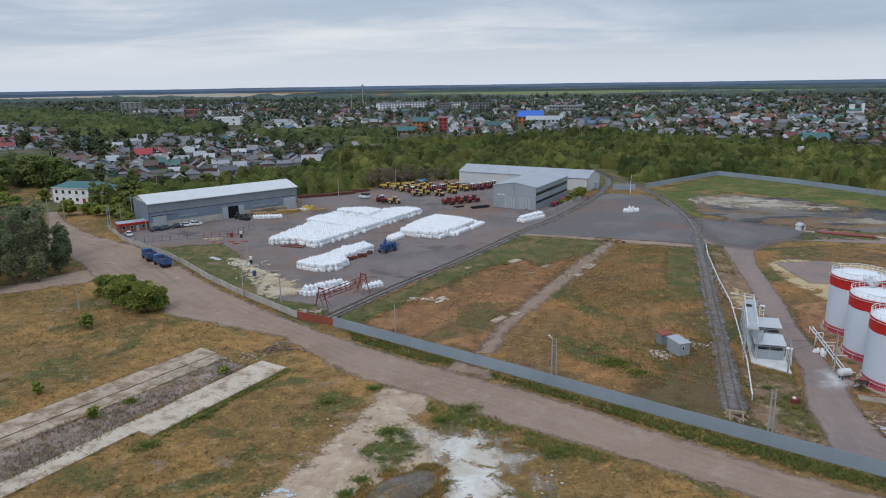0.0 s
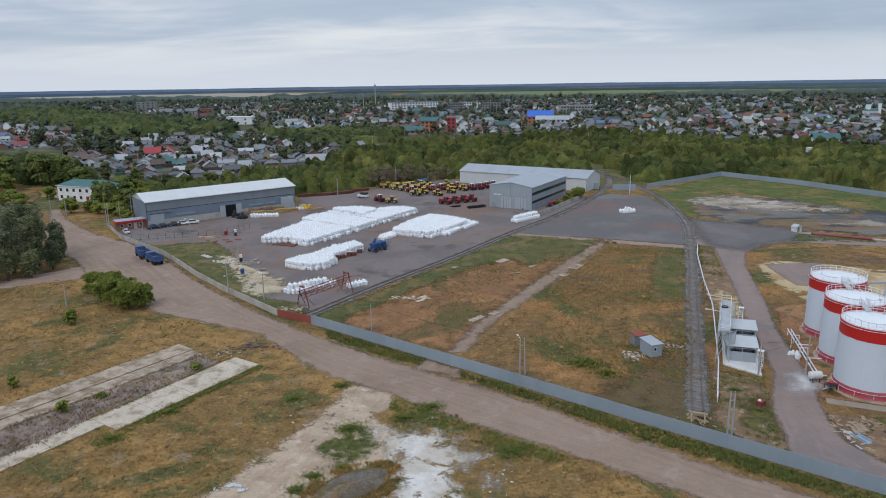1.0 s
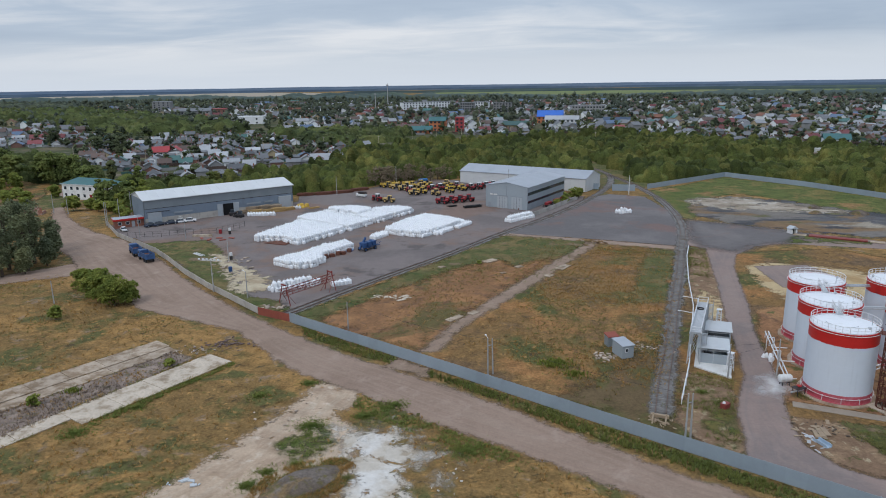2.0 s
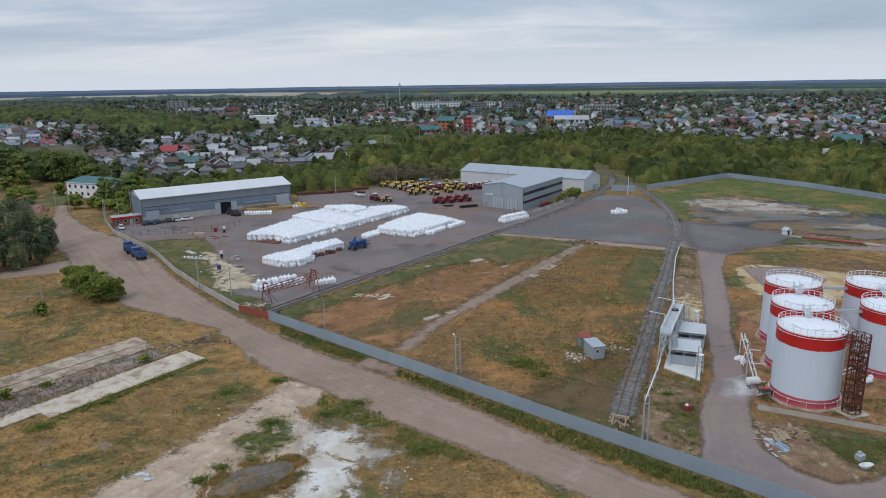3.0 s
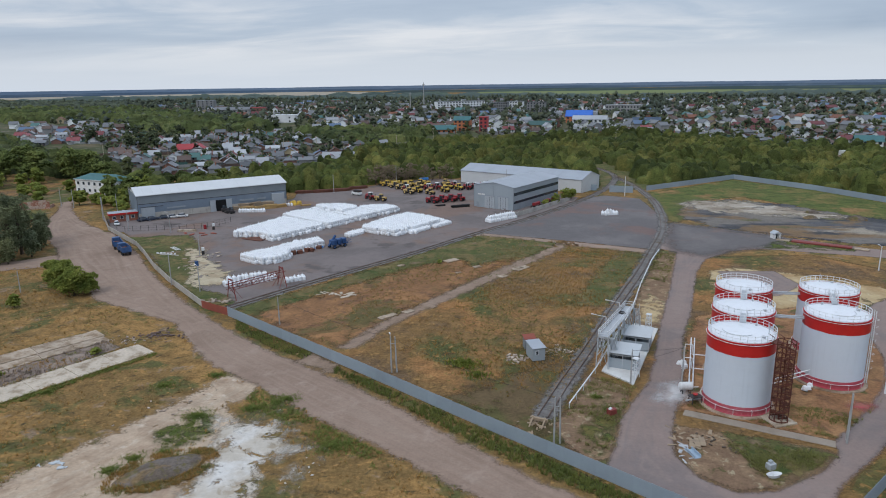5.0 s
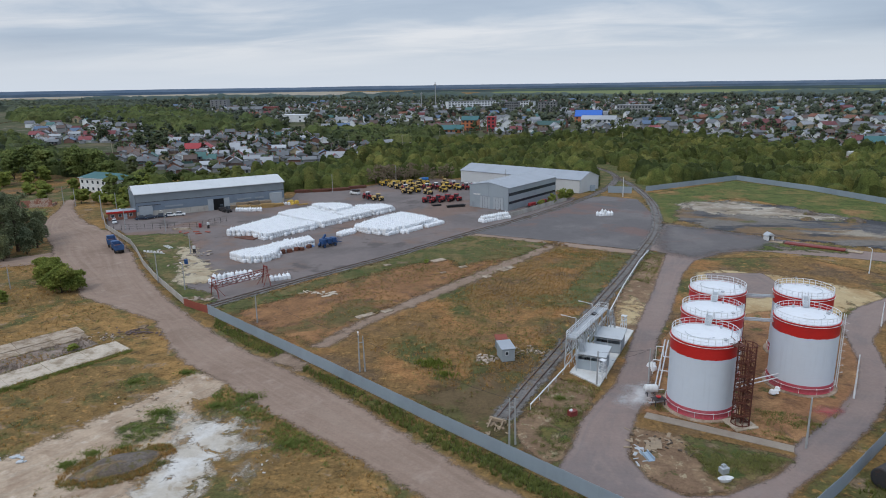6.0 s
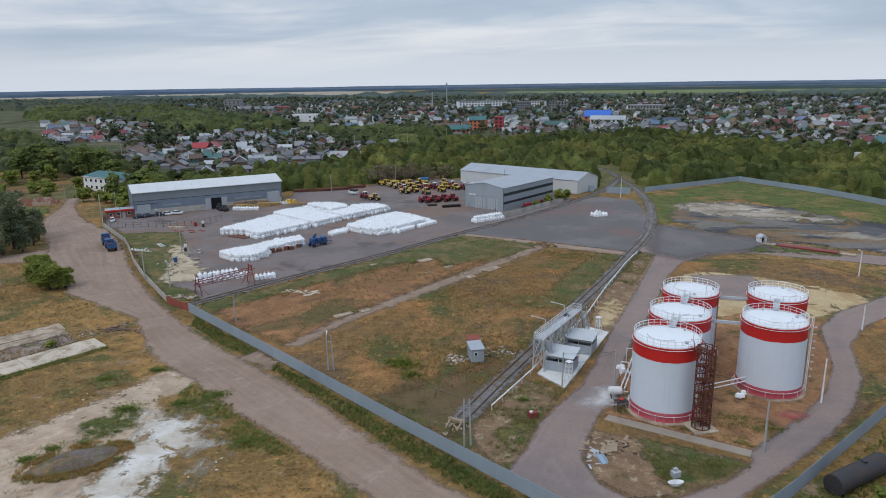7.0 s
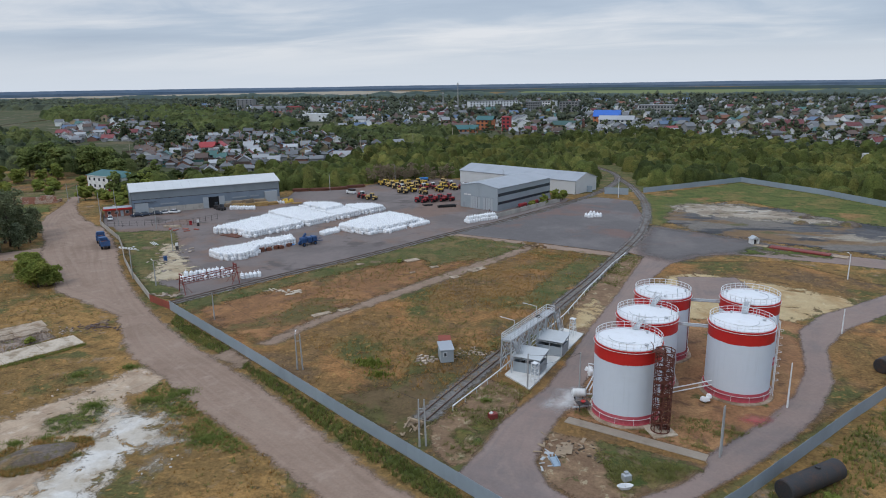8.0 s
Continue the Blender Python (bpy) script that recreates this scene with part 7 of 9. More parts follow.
for x, y in ((-65.5, 211.5), (-54.2, 180.5)):
    fd = thing("fuel_dispenser", "white and black fuel dispenser post", "dispenser", (x, y, gz(y) + 0.03), 0.4, "dispensers")
    part("foot", MB().soft((0, 0, 0), (0.8, 0.6, 1.2), 0.05), "dark_steel", fd)
    part("head", MB().soft((0, 0, 1.2), (0.8, 0.6, 0.9), 0.05), "cab_white", fd)
for x, y, m in ((-69.0, 212.5, "red_machine"), (-50, 168, "blue_machine")):
    solo("barrel", MB().lathe((0, 0, 0), [(0.01, 0), (0.5, 0), (0.5, 0.5), (0.52, 0.52), (0.5, 0.54), (0.5, 1.4), (0.01, 1.42)], 14), m, "painted steel barrel beside the lawn", "barrel", (x, y, gz(y) + 0.03))
for i in range(3):
    solo("concrete_block", MB().soft((0, 0, 0), (2.0, 0.6, 0.8), 0.05), "light_concrete", "white concrete block on the lawn edge", "block", (-75.5 + i * 2.1, 208.0 + i * 0.3, gz(208)), 0.15, "blocks at the lawn edge")
for k, (x, y) in enumerate(((-67, 206), (-65, 203.5), (-69.5, 204), (-72.5, 205.5), (-63, 206))):
    solo("flower_bed", MB().soft((0, 0, 0), (2.0, 0.8, 0.25), 0.06), "brick_red", "low red brick bed on the lawn", "brick bed", (x, y, gz(y) + 0.05), k * 0.7, "brick beds on the lawn")
rubble("stone_scatter", (-51, 172), (2.6, 4.5), 26, 1.0, "debris", "pale rubble on the sand beside the lawn", lift=0.06, flat=0.3)
rubble("stone_scatter", (-31, 138.5), (2.2, 1.0), 14, 1.2, "debris", "pale scrap behind the red gate", flat=0.3, lift=0.03)
solo("pipe_bundle", MB().rod((-2.5, -0.6, 0.1), (2.5, -0.4, 0.12), 0.1).rod((-2.4, 0, 0.1), (2.6, 0.1, 0.1), 0.1).rod((-2.6, 0.5, 0.1), (2.4, 0.6, 0.1), 0.1), "rail_white", "white pipes lying on the lawn", "pipes", (-66, 186.5, 0.06), 2.4)

# white weighbridge booth and the red beam
bo = thing("booth", "small white guard booth with a grey pitched roof", "booth", (114.6, 208.9, gz(209)), 0.3)
bo.scale = (0.8, 0.8, 0.8)
for x in (-1.0, 1.0):
    part("pillar", MB().soft((x, -0.9, 0), (0.7, 0.7, 1.6), 0.05), "cab_white", bo)
part("body", MB().box((0, 0.4, 0), (2.6, 1.8, 1.9)), "plaster", bo)
part("roof", MB().add([(-1.6, -1.5, 1.9), (1.6, -1.5, 1.9), (1.6, 1.5, 1.9), (-1.6, 1.5, 1.9), (0, -1.5, 3.0), (0, 1.5, 3.0)], [(0, 1, 4), (2, 3, 5), (1, 2, 5, 4), (3, 0, 4, 5), (3, 2, 1, 0)]), "galv", bo)
# the doorway's shade is a black plate on the solid body
part("doorway", MB().box((0, -0.52, 0.05), (0.9, 0.05, 1.7)), "black", bo)
wb = thing("weighbridge", "long red steel weighbridge with white ramps", "weighbridge", (124.8, 201.4, gz(201)), math.atan2(-9, 15.5))
part("deck", MB().soft((0, 0, 0.1), (15.5, 2.6, 0.35), 0.05), "red_steel", wb)
for s in (-1, 1):
    part("ramp", MB().soft((10.2 * s, 0, 0.02), (3.6, 2.2, 0.25), 0.05), "concrete", wb, "pale concrete ramp")
for k, (x, y, r) in enumerate(((140, 247, 2.6), (150, 236, 3.6), (136, 238, 2.5))):
    mb = MB()
    n = 18
    rows = [(r * (1 - f) ** 0.8, 1.3 * math.sin(f * 1.57) * r / 3) for f in (0, 0.25, 0.5, 0.75, 0.97)]
    mb.lathe((0, 0, 0), rows, n)
    mb.v = [(p[0] * (1 + 0.3 * noise.noise((p[0], p[1], k))), p[1] * (0.7 + 0.3 * noise.noise((p[0], k, p[1]))), p[2]) for p in mb.v]
    solo("spoil_heap", mb, "mound", "low heap of pale spoil on the waste ground", "spoil heap", (x, y, gz(y)), smooth=True)

# ---- concrete strips and mounds outside the fence ----
def strip(name, a, b, w, L, material, label, lanes=2):
    """Rows of big concrete slabs from a to b, each slab a part."""
    t = thing(name, label, "concrete strip", kind="structure")
    A, B = Vector(a), Vector(b)
    d = (B - A).normalized()
    s = Vector((-d.y, d.x))
    n = int((B - A).length / L)
    for i in range(n):
        for k in range(lanes):
            c = A + d * (i + 0.5) * L + s * (k - (lanes - 1) / 2) * w
            part("slab", MB().soft((c.x, c.y, random.uniform(-0.03, 0.02)), (L - 0.04, w - 0.06, 0.16), 0.02, math.atan2(d.y, d.x) + random.uniform(-0.004, 0.004)), material, t)


strip("slab_strip", (-42.3, 115.0), (-80.9, 60.6), 3.2, 6.0, "concrete", "old cracked concrete slab strip in the grass", 1)
strip("slab_strip_2", (-45.5, 117.8), (-84.3, 63.0), 4.6, 6.0, "concrete", "old cracked concrete slab strip beside its twin", 1)
strip("slab_strip_3", (-31.8, 110.9), (-46.2, 87.9), 6.5, 6.75, "light_concrete", "broad pale concrete slab strip in the grass", 1)
strip("slab_strip_4", (-47.4, 88.8), (-71.3, 50.6), 3.5, 7.5, "light_concrete", "narrow pale concrete slab strip in the grass", 1)
mnd = MB().lathe((0, 0, 0), [(1.25, -0.1), (1.08, 0.05), (0.9, 0.32), (0.66, 0.58), (0.34, 0.7), (0.02, 0.74)], 44)
mnd.v = [(x * 5.2 * (1 + 0.12 * noise.noise((x * 1.6, y * 1.6, 1))), y * 2.6 * (1 + 0.16 * noise.noise((y * 1.6, x * 1.6, 4))), z * (1 + 0.4 * noise.noise((x * 3.5, y * 2, 2)))) for x, y, z in mnd.v]
solo("earth_mound", mnd, "mound", "low mound of dark grey earth ringed with dry grass", "mound", (-7.2, 72.2, 0), 0.72, smooth=True)
rubble("scrap_heap", (-33.3, 117.6), (2.3, 1.3), 80, 0.5, "rotten_wood", "dark rotten timber and scrap at the strip's end", flat=0.35)
rubble("scrap_heap", (-37.6, 114.2), (1.8, 1.2), 40, 0.4, "debris", "broken pale rubble at the strip's end", flat=0.35)
rubble("scrap_heap", (-22.2, 72.0), (1.0, 0.5), 14, 0.6, "canopy", "heap of pale scrap sheets beside the sandy track", flat=0.3)
rubble("stone_scatter", (-13.5, 90), (3.0, 5.0), 20, 0.4, "debris", "small stones on the sandy track", flat=0.5)
rubble("stone_scatter", (11, 73.5), (1.0, 1.6), 12, 0.3, "chalk_lump", "pale chalk lumps at the spill's edge", flat=0.3)


# ---- trees ----
OCT_V = np.array([(1, 0, 0), (-1, 0, 0), (0, 1, 0), (0, -1, 0), (0, 0, 1), (0, 0, -1)], float)
OCT_T = np.array([(0, 2, 4), (2, 1, 4), (1, 3, 4), (3, 0, 4), (2, 0, 5), (1, 2, 5), (3, 1, 5), (0, 3, 5)])


def clump_cloud(rng, centres, radii, n, size, flat=0.75):
    """n small uneven leaf clumps on the shells of several balls: vertices and three-cornered faces."""
    k = rng.choice(len(centres), n, p=np.asarray(radii) ** 2 / np.sum(np.asarray(radii) ** 2))
    d = rng.normal(size=(n, 3))
    d /= np.linalg.norm(d, axis=1)[:, None]
    d[:, 2] = np.where(d[:, 2] < -0.35, -d[:, 2], d[:, 2])
    c = np.asarray(centres)[k] + d * (np.asarray(radii)[k] * rng.uniform(0.55, 1.0, n))[:, None] * (1, 1, flat)
    a = rng.uniform(0, 6.283, n)
    ca, sa = np.cos(a)[:, None], np.sin(a)[:, None]
    X, Y, Z = OCT_V[None, :, 0], OCT_V[None, :, 1], OCT_V[None, :, 2]
    U = np.stack([X * ca - Y * sa, X * sa + Y * ca, np.broadcast_to(Z, (n, 6))], -1)
    U = U * (size * rng.uniform(0.55, 1.35, n))[:, None, None] * (1, 1, 0.8) * rng.uniform(0.7, 1.3, (n, 6, 1))
    V = (c[:, None] + U + rng.normal(size=(n, 6, 3)) * size * 0.14).reshape(-1, 3)
    return V, (OCT_T[None] + (np.arange(n) * 6)[:, None, None]).reshape(-1, 3)


def leaf_cloud(rng, centres, radii, n, size, flat=0.75):
    """n single leaves or sprays as bent quads just outside the balls, for the ragged outline."""
    k = rng.choice(len(centres), n, p=np.asarray(radii) ** 2 / np.sum(np.asarray(radii) ** 2))
    d = rng.normal(size=(n, 3))
    d /= np.linalg.norm(d, axis=1)[:, None]
    d[:, 2] = np.where(d[:, 2] < -0.35, -d[:, 2], d[:, 2])
    c = np.asarray(centres)[k] + d * (np.asarray(radii)[k] * rng.uniform(0.9, 1.15, n))[:, None] * (1, 1, flat)
    nrm = d + rng.normal(size=(n, 3)) * 0.3 + (0, 0, 0.3)
    nrm /= np.linalg.norm(nrm, axis=1)[:, None]
    a = np.cross(nrm, rng.normal(size=(n, 3)))
    a /= np.linalg.norm(a, axis=1)[:, None]
    b = np.cross(nrm, a)
    s = size * rng.uniform(0.55, 1.25, n)[:, None]
    V = np.stack([c - a * s, c - b * s * 0.8 + nrm * s * 0.15, c + a * s, c + b * s * 0.8 + nrm * s * 0.15], 1).reshape(-1, 3)
    return V, np.arange(n * 4).reshape(-1, 4)


def crown_balls(rng, h, r, base, n):
    """Overlapping balls that make an uneven crown of height h and radius r."""
    cs, rs = [], []
    for _ in range(n):
        f = rng.uniform(0, 1)
        z = base + (h - base) * (0.12 + 0.76 * f)
        w = r * (1 - 0.75 * abs(f - 0.4) ** 1.3)
        a = rng.uniform(0, 6.283)
        q = w * rng.uniform(0.1, 0.75)
        cs.append((q * math.cos(a), q * math.sin(a), z))
        rs.append(r * rng.uniform(0.28, 0.5))
    return np.array(cs), np.array(rs)


def tree_proto(seed, h, r, base, balls, leaves, size):
    rng = np.random.default_rng(seed)
    return clump_cloud(rng, *crown_balls(rng, h, r, base, balls), leaves, size)


def scatter(poly, spacing, seed, jitter=0.45, margin=0.0):
    rng = np.random.default_rng(seed)
    A = np.asarray(poly, float)
    X, Y = np.meshgrid(np.arange(A[:, 0].min(), A[:, 0].max(), spacing), np.arange(A[:, 1].min(), A[:, 1].max(), spacing))
    P = np.stack([X.ravel(), Y.ravel()], 1)
    P += rng.uniform(-jitter, jitter, P.shape) * spacing
    return P[inside(P, A) > margin]


def woods(name, points, protos, scale, seed, material, label, trunk=0.0):
    """Many trees joined into one mesh of stuff; scale: (least, most)."""
    rng = np.random.default_rng(seed)
    Vs, Qs, k = [], [], 0
    tr = MB()
    for x, y in points:
        V, Q = protos[rng.integers(len(protos))]
        a, s = rng.uniform(0, 6.283), rng.uniform(*scale) * (1 + 0.35 * noise.noise((x * 0.03, y * 0.03, seed + 5)))
        ca, sa = math.cos(a), math.sin(a)
        W = V * (s, s, s * rng.uniform(0.85, 1.15))
        W = W @ np.array([[ca, sa, 0], [-sa, ca, 0], [0, 0, 1]]) + (x, y, gz(y))
        Vs.append(W)
        Qs.append(Q + k)
        k += len(V)
        if trunk:
            tr.rod((x, y, gz(y) - 0.2), (x, y, gz(y) + trunk * s), 0.16 * s, 0.08 * s, 5, False)
    t = thing(name, label, "trees", kind="stuff")
    tagged(part("crowns", quick_mesh("crowns", np.concatenate(Vs), np.concatenate(Qs), material, True, 0.5), material, t), kind="stuff")
    if trunk:
        tagged(part("trunks", tr, "bark", t), kind="stuff")


def canopy(name, points, radius, height, step, seed, material, label, clumps, size):
    """A closed wood: crown domes merged into one rough canopy, with leaf clumps all over it."""
    rng = np.random.default_rng(seed)
    P = np.asarray(points)
    R = rng.uniform(*radius, len(P))
    swell = np.array([noise.noise((x * 0.025, y * 0.025, seed)) for x, y in P])
    H = rng.uniform(*height, len(P)) * (1 + 0.45 * swell)
    x0, y0 = P.min(0) - radius[1] - step
    nx, ny = ((P.max(0) + radius[1] + step - (x0, y0)) / step).astype(int) + 2
    Z = np.full((ny, nx), -1.0)
    gx, gy = x0 + np.arange(nx) * step, y0 + np.arange(ny) * step
    for (x, y), r, h in zip(P, R, H):
        i0, i1 = np.searchsorted(gx, (x - r, x + r))
        j0, j1 = np.searchsorted(gy, (y - r, y + r))
        d = np.hypot(gx[None, i0:i1] - x, gy[j0:j1, None] - y) / r
        Z[j0:j1, i0:i1] = np.maximum(Z[j0:j1, i0:i1], np.where(d < 1, h * (0.15 + 0.85 * np.sqrt(np.clip(1 - d * d, 0, 1))), -1.0))
    inner = Z > 0
    Z = np.where(inner, Z + rng.normal(0, 0.24 * step, Z.shape), -0.5)
    X, Y = np.meshgrid(gx, gy)
    V = np.stack([X + rng.normal(0, 0.2 * step, X.shape), Y + rng.normal(0, 0.2 * step, X.shape), Z + np.interp(Y, ZY, ZZ)], -1).reshape(-1, 3)
    I = np.arange(nx * ny).reshape(ny, nx)
    Q = np.stack([I[:-1, :-1], I[:-1, 1:], I[1:, 1:], I[1:, :-1]], -1).reshape(-1, 4)
    Q = Q[inner.ravel()[Q].any(1)]
    used = np.unique(Q)
    back = np.zeros(nx * ny, int)
    back[used] = np.arange(len(used))
    t = thing(name, label, "trees", kind="stuff")
    tagged(part("canopy", quick_mesh("canopy", V[used], back[Q], material, True), material, t), kind="stuff")
    n = len(P) * clumps
    k = np.repeat(np.arange(len(P)), clumps)
    a, q = rng.uniform(0, 6.283, n), np.sqrt(rng.uniform(0, 1, n))
    c = np.stack([P[k, 0] + R[k] * q * np.cos(a), P[k, 1] + R[k] * q * np.sin(a)], 1)
    ix, iy = ((c - (x0, y0)) / step + 0.5).astype(int).T
    top = np.maximum(Z[iy, ix], H[k] * (0.15 + 0.8 * np.sqrt(np.clip(1 - q * q, 0, 1))))
    c = np.concatenate([c, (top + np.interp(c[:, 1], ZY, ZZ) + rng.uniform(-0.6, -0.05, n) * size)[:, None]], 1)
    U = OCT_V[None] * (size * rng.uniform(0.5, 1.3, n))[:, None, None] * (1, 1, 0.75) * rng.uniform(0.7, 1.3, (n, 6, 1))
    W = (c[:, None] + U + rng.normal(size=(n, 6, 3)) * size * 0.2).reshape(-1, 3)
    T = (OCT_T[None] + (np.arange(n) * 6)[:, None, None]).reshape(-1, 3)
    tagged(part("clumps", quick_mesh("clumps", W, T, material, True, 0.75), material, t), kind="stuff")


town_protos = [tree_proto(20 + i, 7.0, 3.0, 0.6, 9, 23, 1.0) for i in range(6)]
small_protos = [tree_proto(30 + i, 7.0, 3.0, 0.4, 6, 9, 1.65) for i in range(6)]

woods("bare_thicket", scatter([(-36, 304), (-26, 306), (-12, 318), (4, 326), (2, 333), (-14, 330), (-30, 316)], 3.6, 77), [tree_proto(90 + i, 7.0, 2.6, 0.2, 12, 120, 0.26) for i in range(4)], (0.7, 1.1), 78, "leaf_bare", "thin brownish thicket behind the yard", 4.0)
BELT = [(-148, 276), (-112, 258), (-60, 285), (-46, 292), (-36, 303), (-24, 322), (-4, 334), (12, 331), (36, 318), (66, 300), (71, 312), (72, 335), (60, 372), (62, 395), (84, 378), (92, 345), (93, 312), (110, 318), (138, 337), (152, 322), (170, 292), (190, 262), (240, 190), (330, 230), (330, 330), (262, 385), (232, 425), (205, 440), (189, 470), (155, 492), (122, 515), (72, 497), (30, 488), (-26, 472), (-45, 440), (-60, 440), (-62, 398), (-66, 372), (-82, 338), (-105, 316), (-125, 303), (-150, 298)]
bp = scatter(BELT, 5.5, 3)
canopy("woodland_belt", bp[bp[:, 1] < 365], (2.2, 4.9), (2.2, 8.8), 0.95, 4, "leaf_belt", "dense green willow woodland behind the site", 26, 0.42)
canopy("woodland_belt", bp[bp[:, 1] >= 362], (2.3, 5.0), (2.4, 9.4), 1.25, 6, "leaf_belt", "dense green willow woodland before the village", 14, 0.6)
canopy("woodland_west", scatter([(-751, 970), (-640, 800), (-532, 700), (-466, 748), (-316, 606), (-249, 561), (-185, 596), (-281, 718), (-411, 842), (-590, 1008)], 8.0, 7), (3.8, 7.5), (4.0, 10.0), 2.4, 8, "leaf_mid", "green woodland band among the village houses", 9, 0.85)
canopy("woodland_mid", scatter([(-160, 560), (-120, 585), (-60, 572), (-32, 550), (-40, 508), (-70, 490), (-93, 486), (-120, 520)], 7.0, 27), (3.6, 6.0), (4.0, 8.0), 2.0, 28, "leaf_mid", "green copse between two parts of the village", 12, 1.0)
canopy("woodland_left", scatter([(-420, 520), (-330, 455), (-262, 398), (-215, 375), (-182, 340), (-166, 318), (-190, 322), (-225, 334), (-270, 358), (-340, 405), (-440, 480)], 6.5, 9), (2.8, 5.5), (4.0, 12.5), 1.3, 10, "leaf_mid", "green trees and scrub beside the village", 20, 0.65)
canopy("woodland_right", scatter([(330, 330), (262, 385), (300, 430), (420, 430), (560, 520), (620, 470), (420, 300)], 6.5, 11), (4.0, 6.0), (4.5, 8.0), 2.0, 12, "leaf_belt", "green woodland at the village edge", 12, 0.9)
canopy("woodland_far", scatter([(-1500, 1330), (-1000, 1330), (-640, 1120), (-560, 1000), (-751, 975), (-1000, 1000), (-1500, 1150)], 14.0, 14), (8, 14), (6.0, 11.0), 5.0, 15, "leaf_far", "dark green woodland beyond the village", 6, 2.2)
TOWN = [(-700, 900), (-420, 640), (-330, 520), (-200, 395), (-100, 375), (-75, 420), (-62, 470), (-60, 520), (-36, 545), (60, 520), (110, 480), (160, 450), (235, 405), (330, 380), (520, 520), (900, 800), (800, 1150), (0, 1300), (-500, 1350), (-1000, 1250)]
rngT = np.random.default_rng(31)
tp = scatter(TOWN, 9.5, 32)
tp = tp[rngT.uniform(0, 1, len(tp)) < np.where(tp[:, 1] < 620, 0.6, 0.36)]
woods("village_trees", tp[tp[:, 1] < 640], town_protos, (0.4, 1.2), 33, "leaf_town", "garden trees scattered between village houses", 1.5)
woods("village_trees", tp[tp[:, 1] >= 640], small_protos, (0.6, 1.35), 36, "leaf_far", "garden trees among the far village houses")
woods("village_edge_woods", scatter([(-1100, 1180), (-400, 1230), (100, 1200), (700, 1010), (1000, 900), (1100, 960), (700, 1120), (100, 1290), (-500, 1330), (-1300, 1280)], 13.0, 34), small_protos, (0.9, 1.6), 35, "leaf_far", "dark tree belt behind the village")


def wood_band(p, q, depth, h, seed, material, label):
    """A far strip of woodland: a rough-topped block of crowns."""
    A, B = Vector(p), Vector(q)
    n = max(20, int((B - A).length / 9))
    d = (B - A).normalized()
    s = Vector((-d.y, d.x))
    rows = 6
    V, Q = [], []
    for j in range(rows):
        for i in range(n):
            c = A.lerp(B, i / (n - 1)) + s * depth * (j / (rows - 1) - 0.5) + Vector((random.uniform(-3, 3), random.uniform(-3, 3)))
            e = min(1.0, 6.0 * min(i, n - 1 - i) / n)
            z = 0 if j in (0, rows - 1) else h * e * (0.65 + 0.5 * noise.noise((c.x * 0.02, c.y * 0.02, seed)) + random.uniform(-0.2, 0.2))
            V.append((c.x, c.y, gz(c.y) + max(z, -0.5)))
    for j in range(rows - 1):
        for i in range(n - 1):
            k = j * n + i
            Q.append((k, k + 1, k + n + 1, k + n))
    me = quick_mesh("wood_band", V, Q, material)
    tagged(new("wood_band", me), label, "woodland", kind="stuff")


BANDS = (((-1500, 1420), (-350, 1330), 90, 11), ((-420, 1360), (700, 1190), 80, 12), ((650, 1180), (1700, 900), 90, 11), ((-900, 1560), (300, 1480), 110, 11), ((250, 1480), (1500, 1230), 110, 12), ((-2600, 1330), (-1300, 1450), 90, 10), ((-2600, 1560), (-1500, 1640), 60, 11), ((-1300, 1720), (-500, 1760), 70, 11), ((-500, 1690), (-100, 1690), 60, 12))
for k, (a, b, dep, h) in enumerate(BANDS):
    wood_band(a, b, dep, h, k, "far_wood", "dark haze-tinted woodland strip far behind the village")
# wooded horizon: low ridges, one behind the other, haze painted in as blue
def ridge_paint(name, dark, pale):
    """Far wooded land: long level streaks of wood and clearing, in haze-tinted colours."""
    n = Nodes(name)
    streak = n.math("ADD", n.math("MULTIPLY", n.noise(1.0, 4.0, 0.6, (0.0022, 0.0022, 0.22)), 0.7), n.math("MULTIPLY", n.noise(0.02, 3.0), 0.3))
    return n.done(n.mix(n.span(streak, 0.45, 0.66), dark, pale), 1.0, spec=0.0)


# haze in the colours: bluer and paler with each ridge
M["ridge_near"] = ridge_paint("hazy_blue_green_ridge", (0.085, 0.12, 0.13), (0.15, 0.19, 0.17))
M["ridge"] = ridge_paint("hazy_blue_ridge", (0.10, 0.15, 0.225), (0.165, 0.225, 0.30))
M["ridge_far"] = ridge_paint("hazy_farthest_ridge", (0.17, 0.24, 0.345), (0.23, 0.30, 0.41))
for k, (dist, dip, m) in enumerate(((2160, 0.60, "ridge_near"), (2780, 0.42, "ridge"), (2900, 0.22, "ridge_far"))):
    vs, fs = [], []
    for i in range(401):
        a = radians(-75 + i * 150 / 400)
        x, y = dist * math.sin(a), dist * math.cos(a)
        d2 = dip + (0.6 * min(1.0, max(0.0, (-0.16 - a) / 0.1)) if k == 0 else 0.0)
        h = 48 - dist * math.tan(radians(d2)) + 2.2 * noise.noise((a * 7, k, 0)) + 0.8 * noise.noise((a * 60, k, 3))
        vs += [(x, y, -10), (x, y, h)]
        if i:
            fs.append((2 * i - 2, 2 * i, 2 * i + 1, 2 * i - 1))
    solo("backdrop", MB().add(vs, fs), m, "far wooded ridge along the horizon, tinted with blue haze", "horizon", kind="structure")


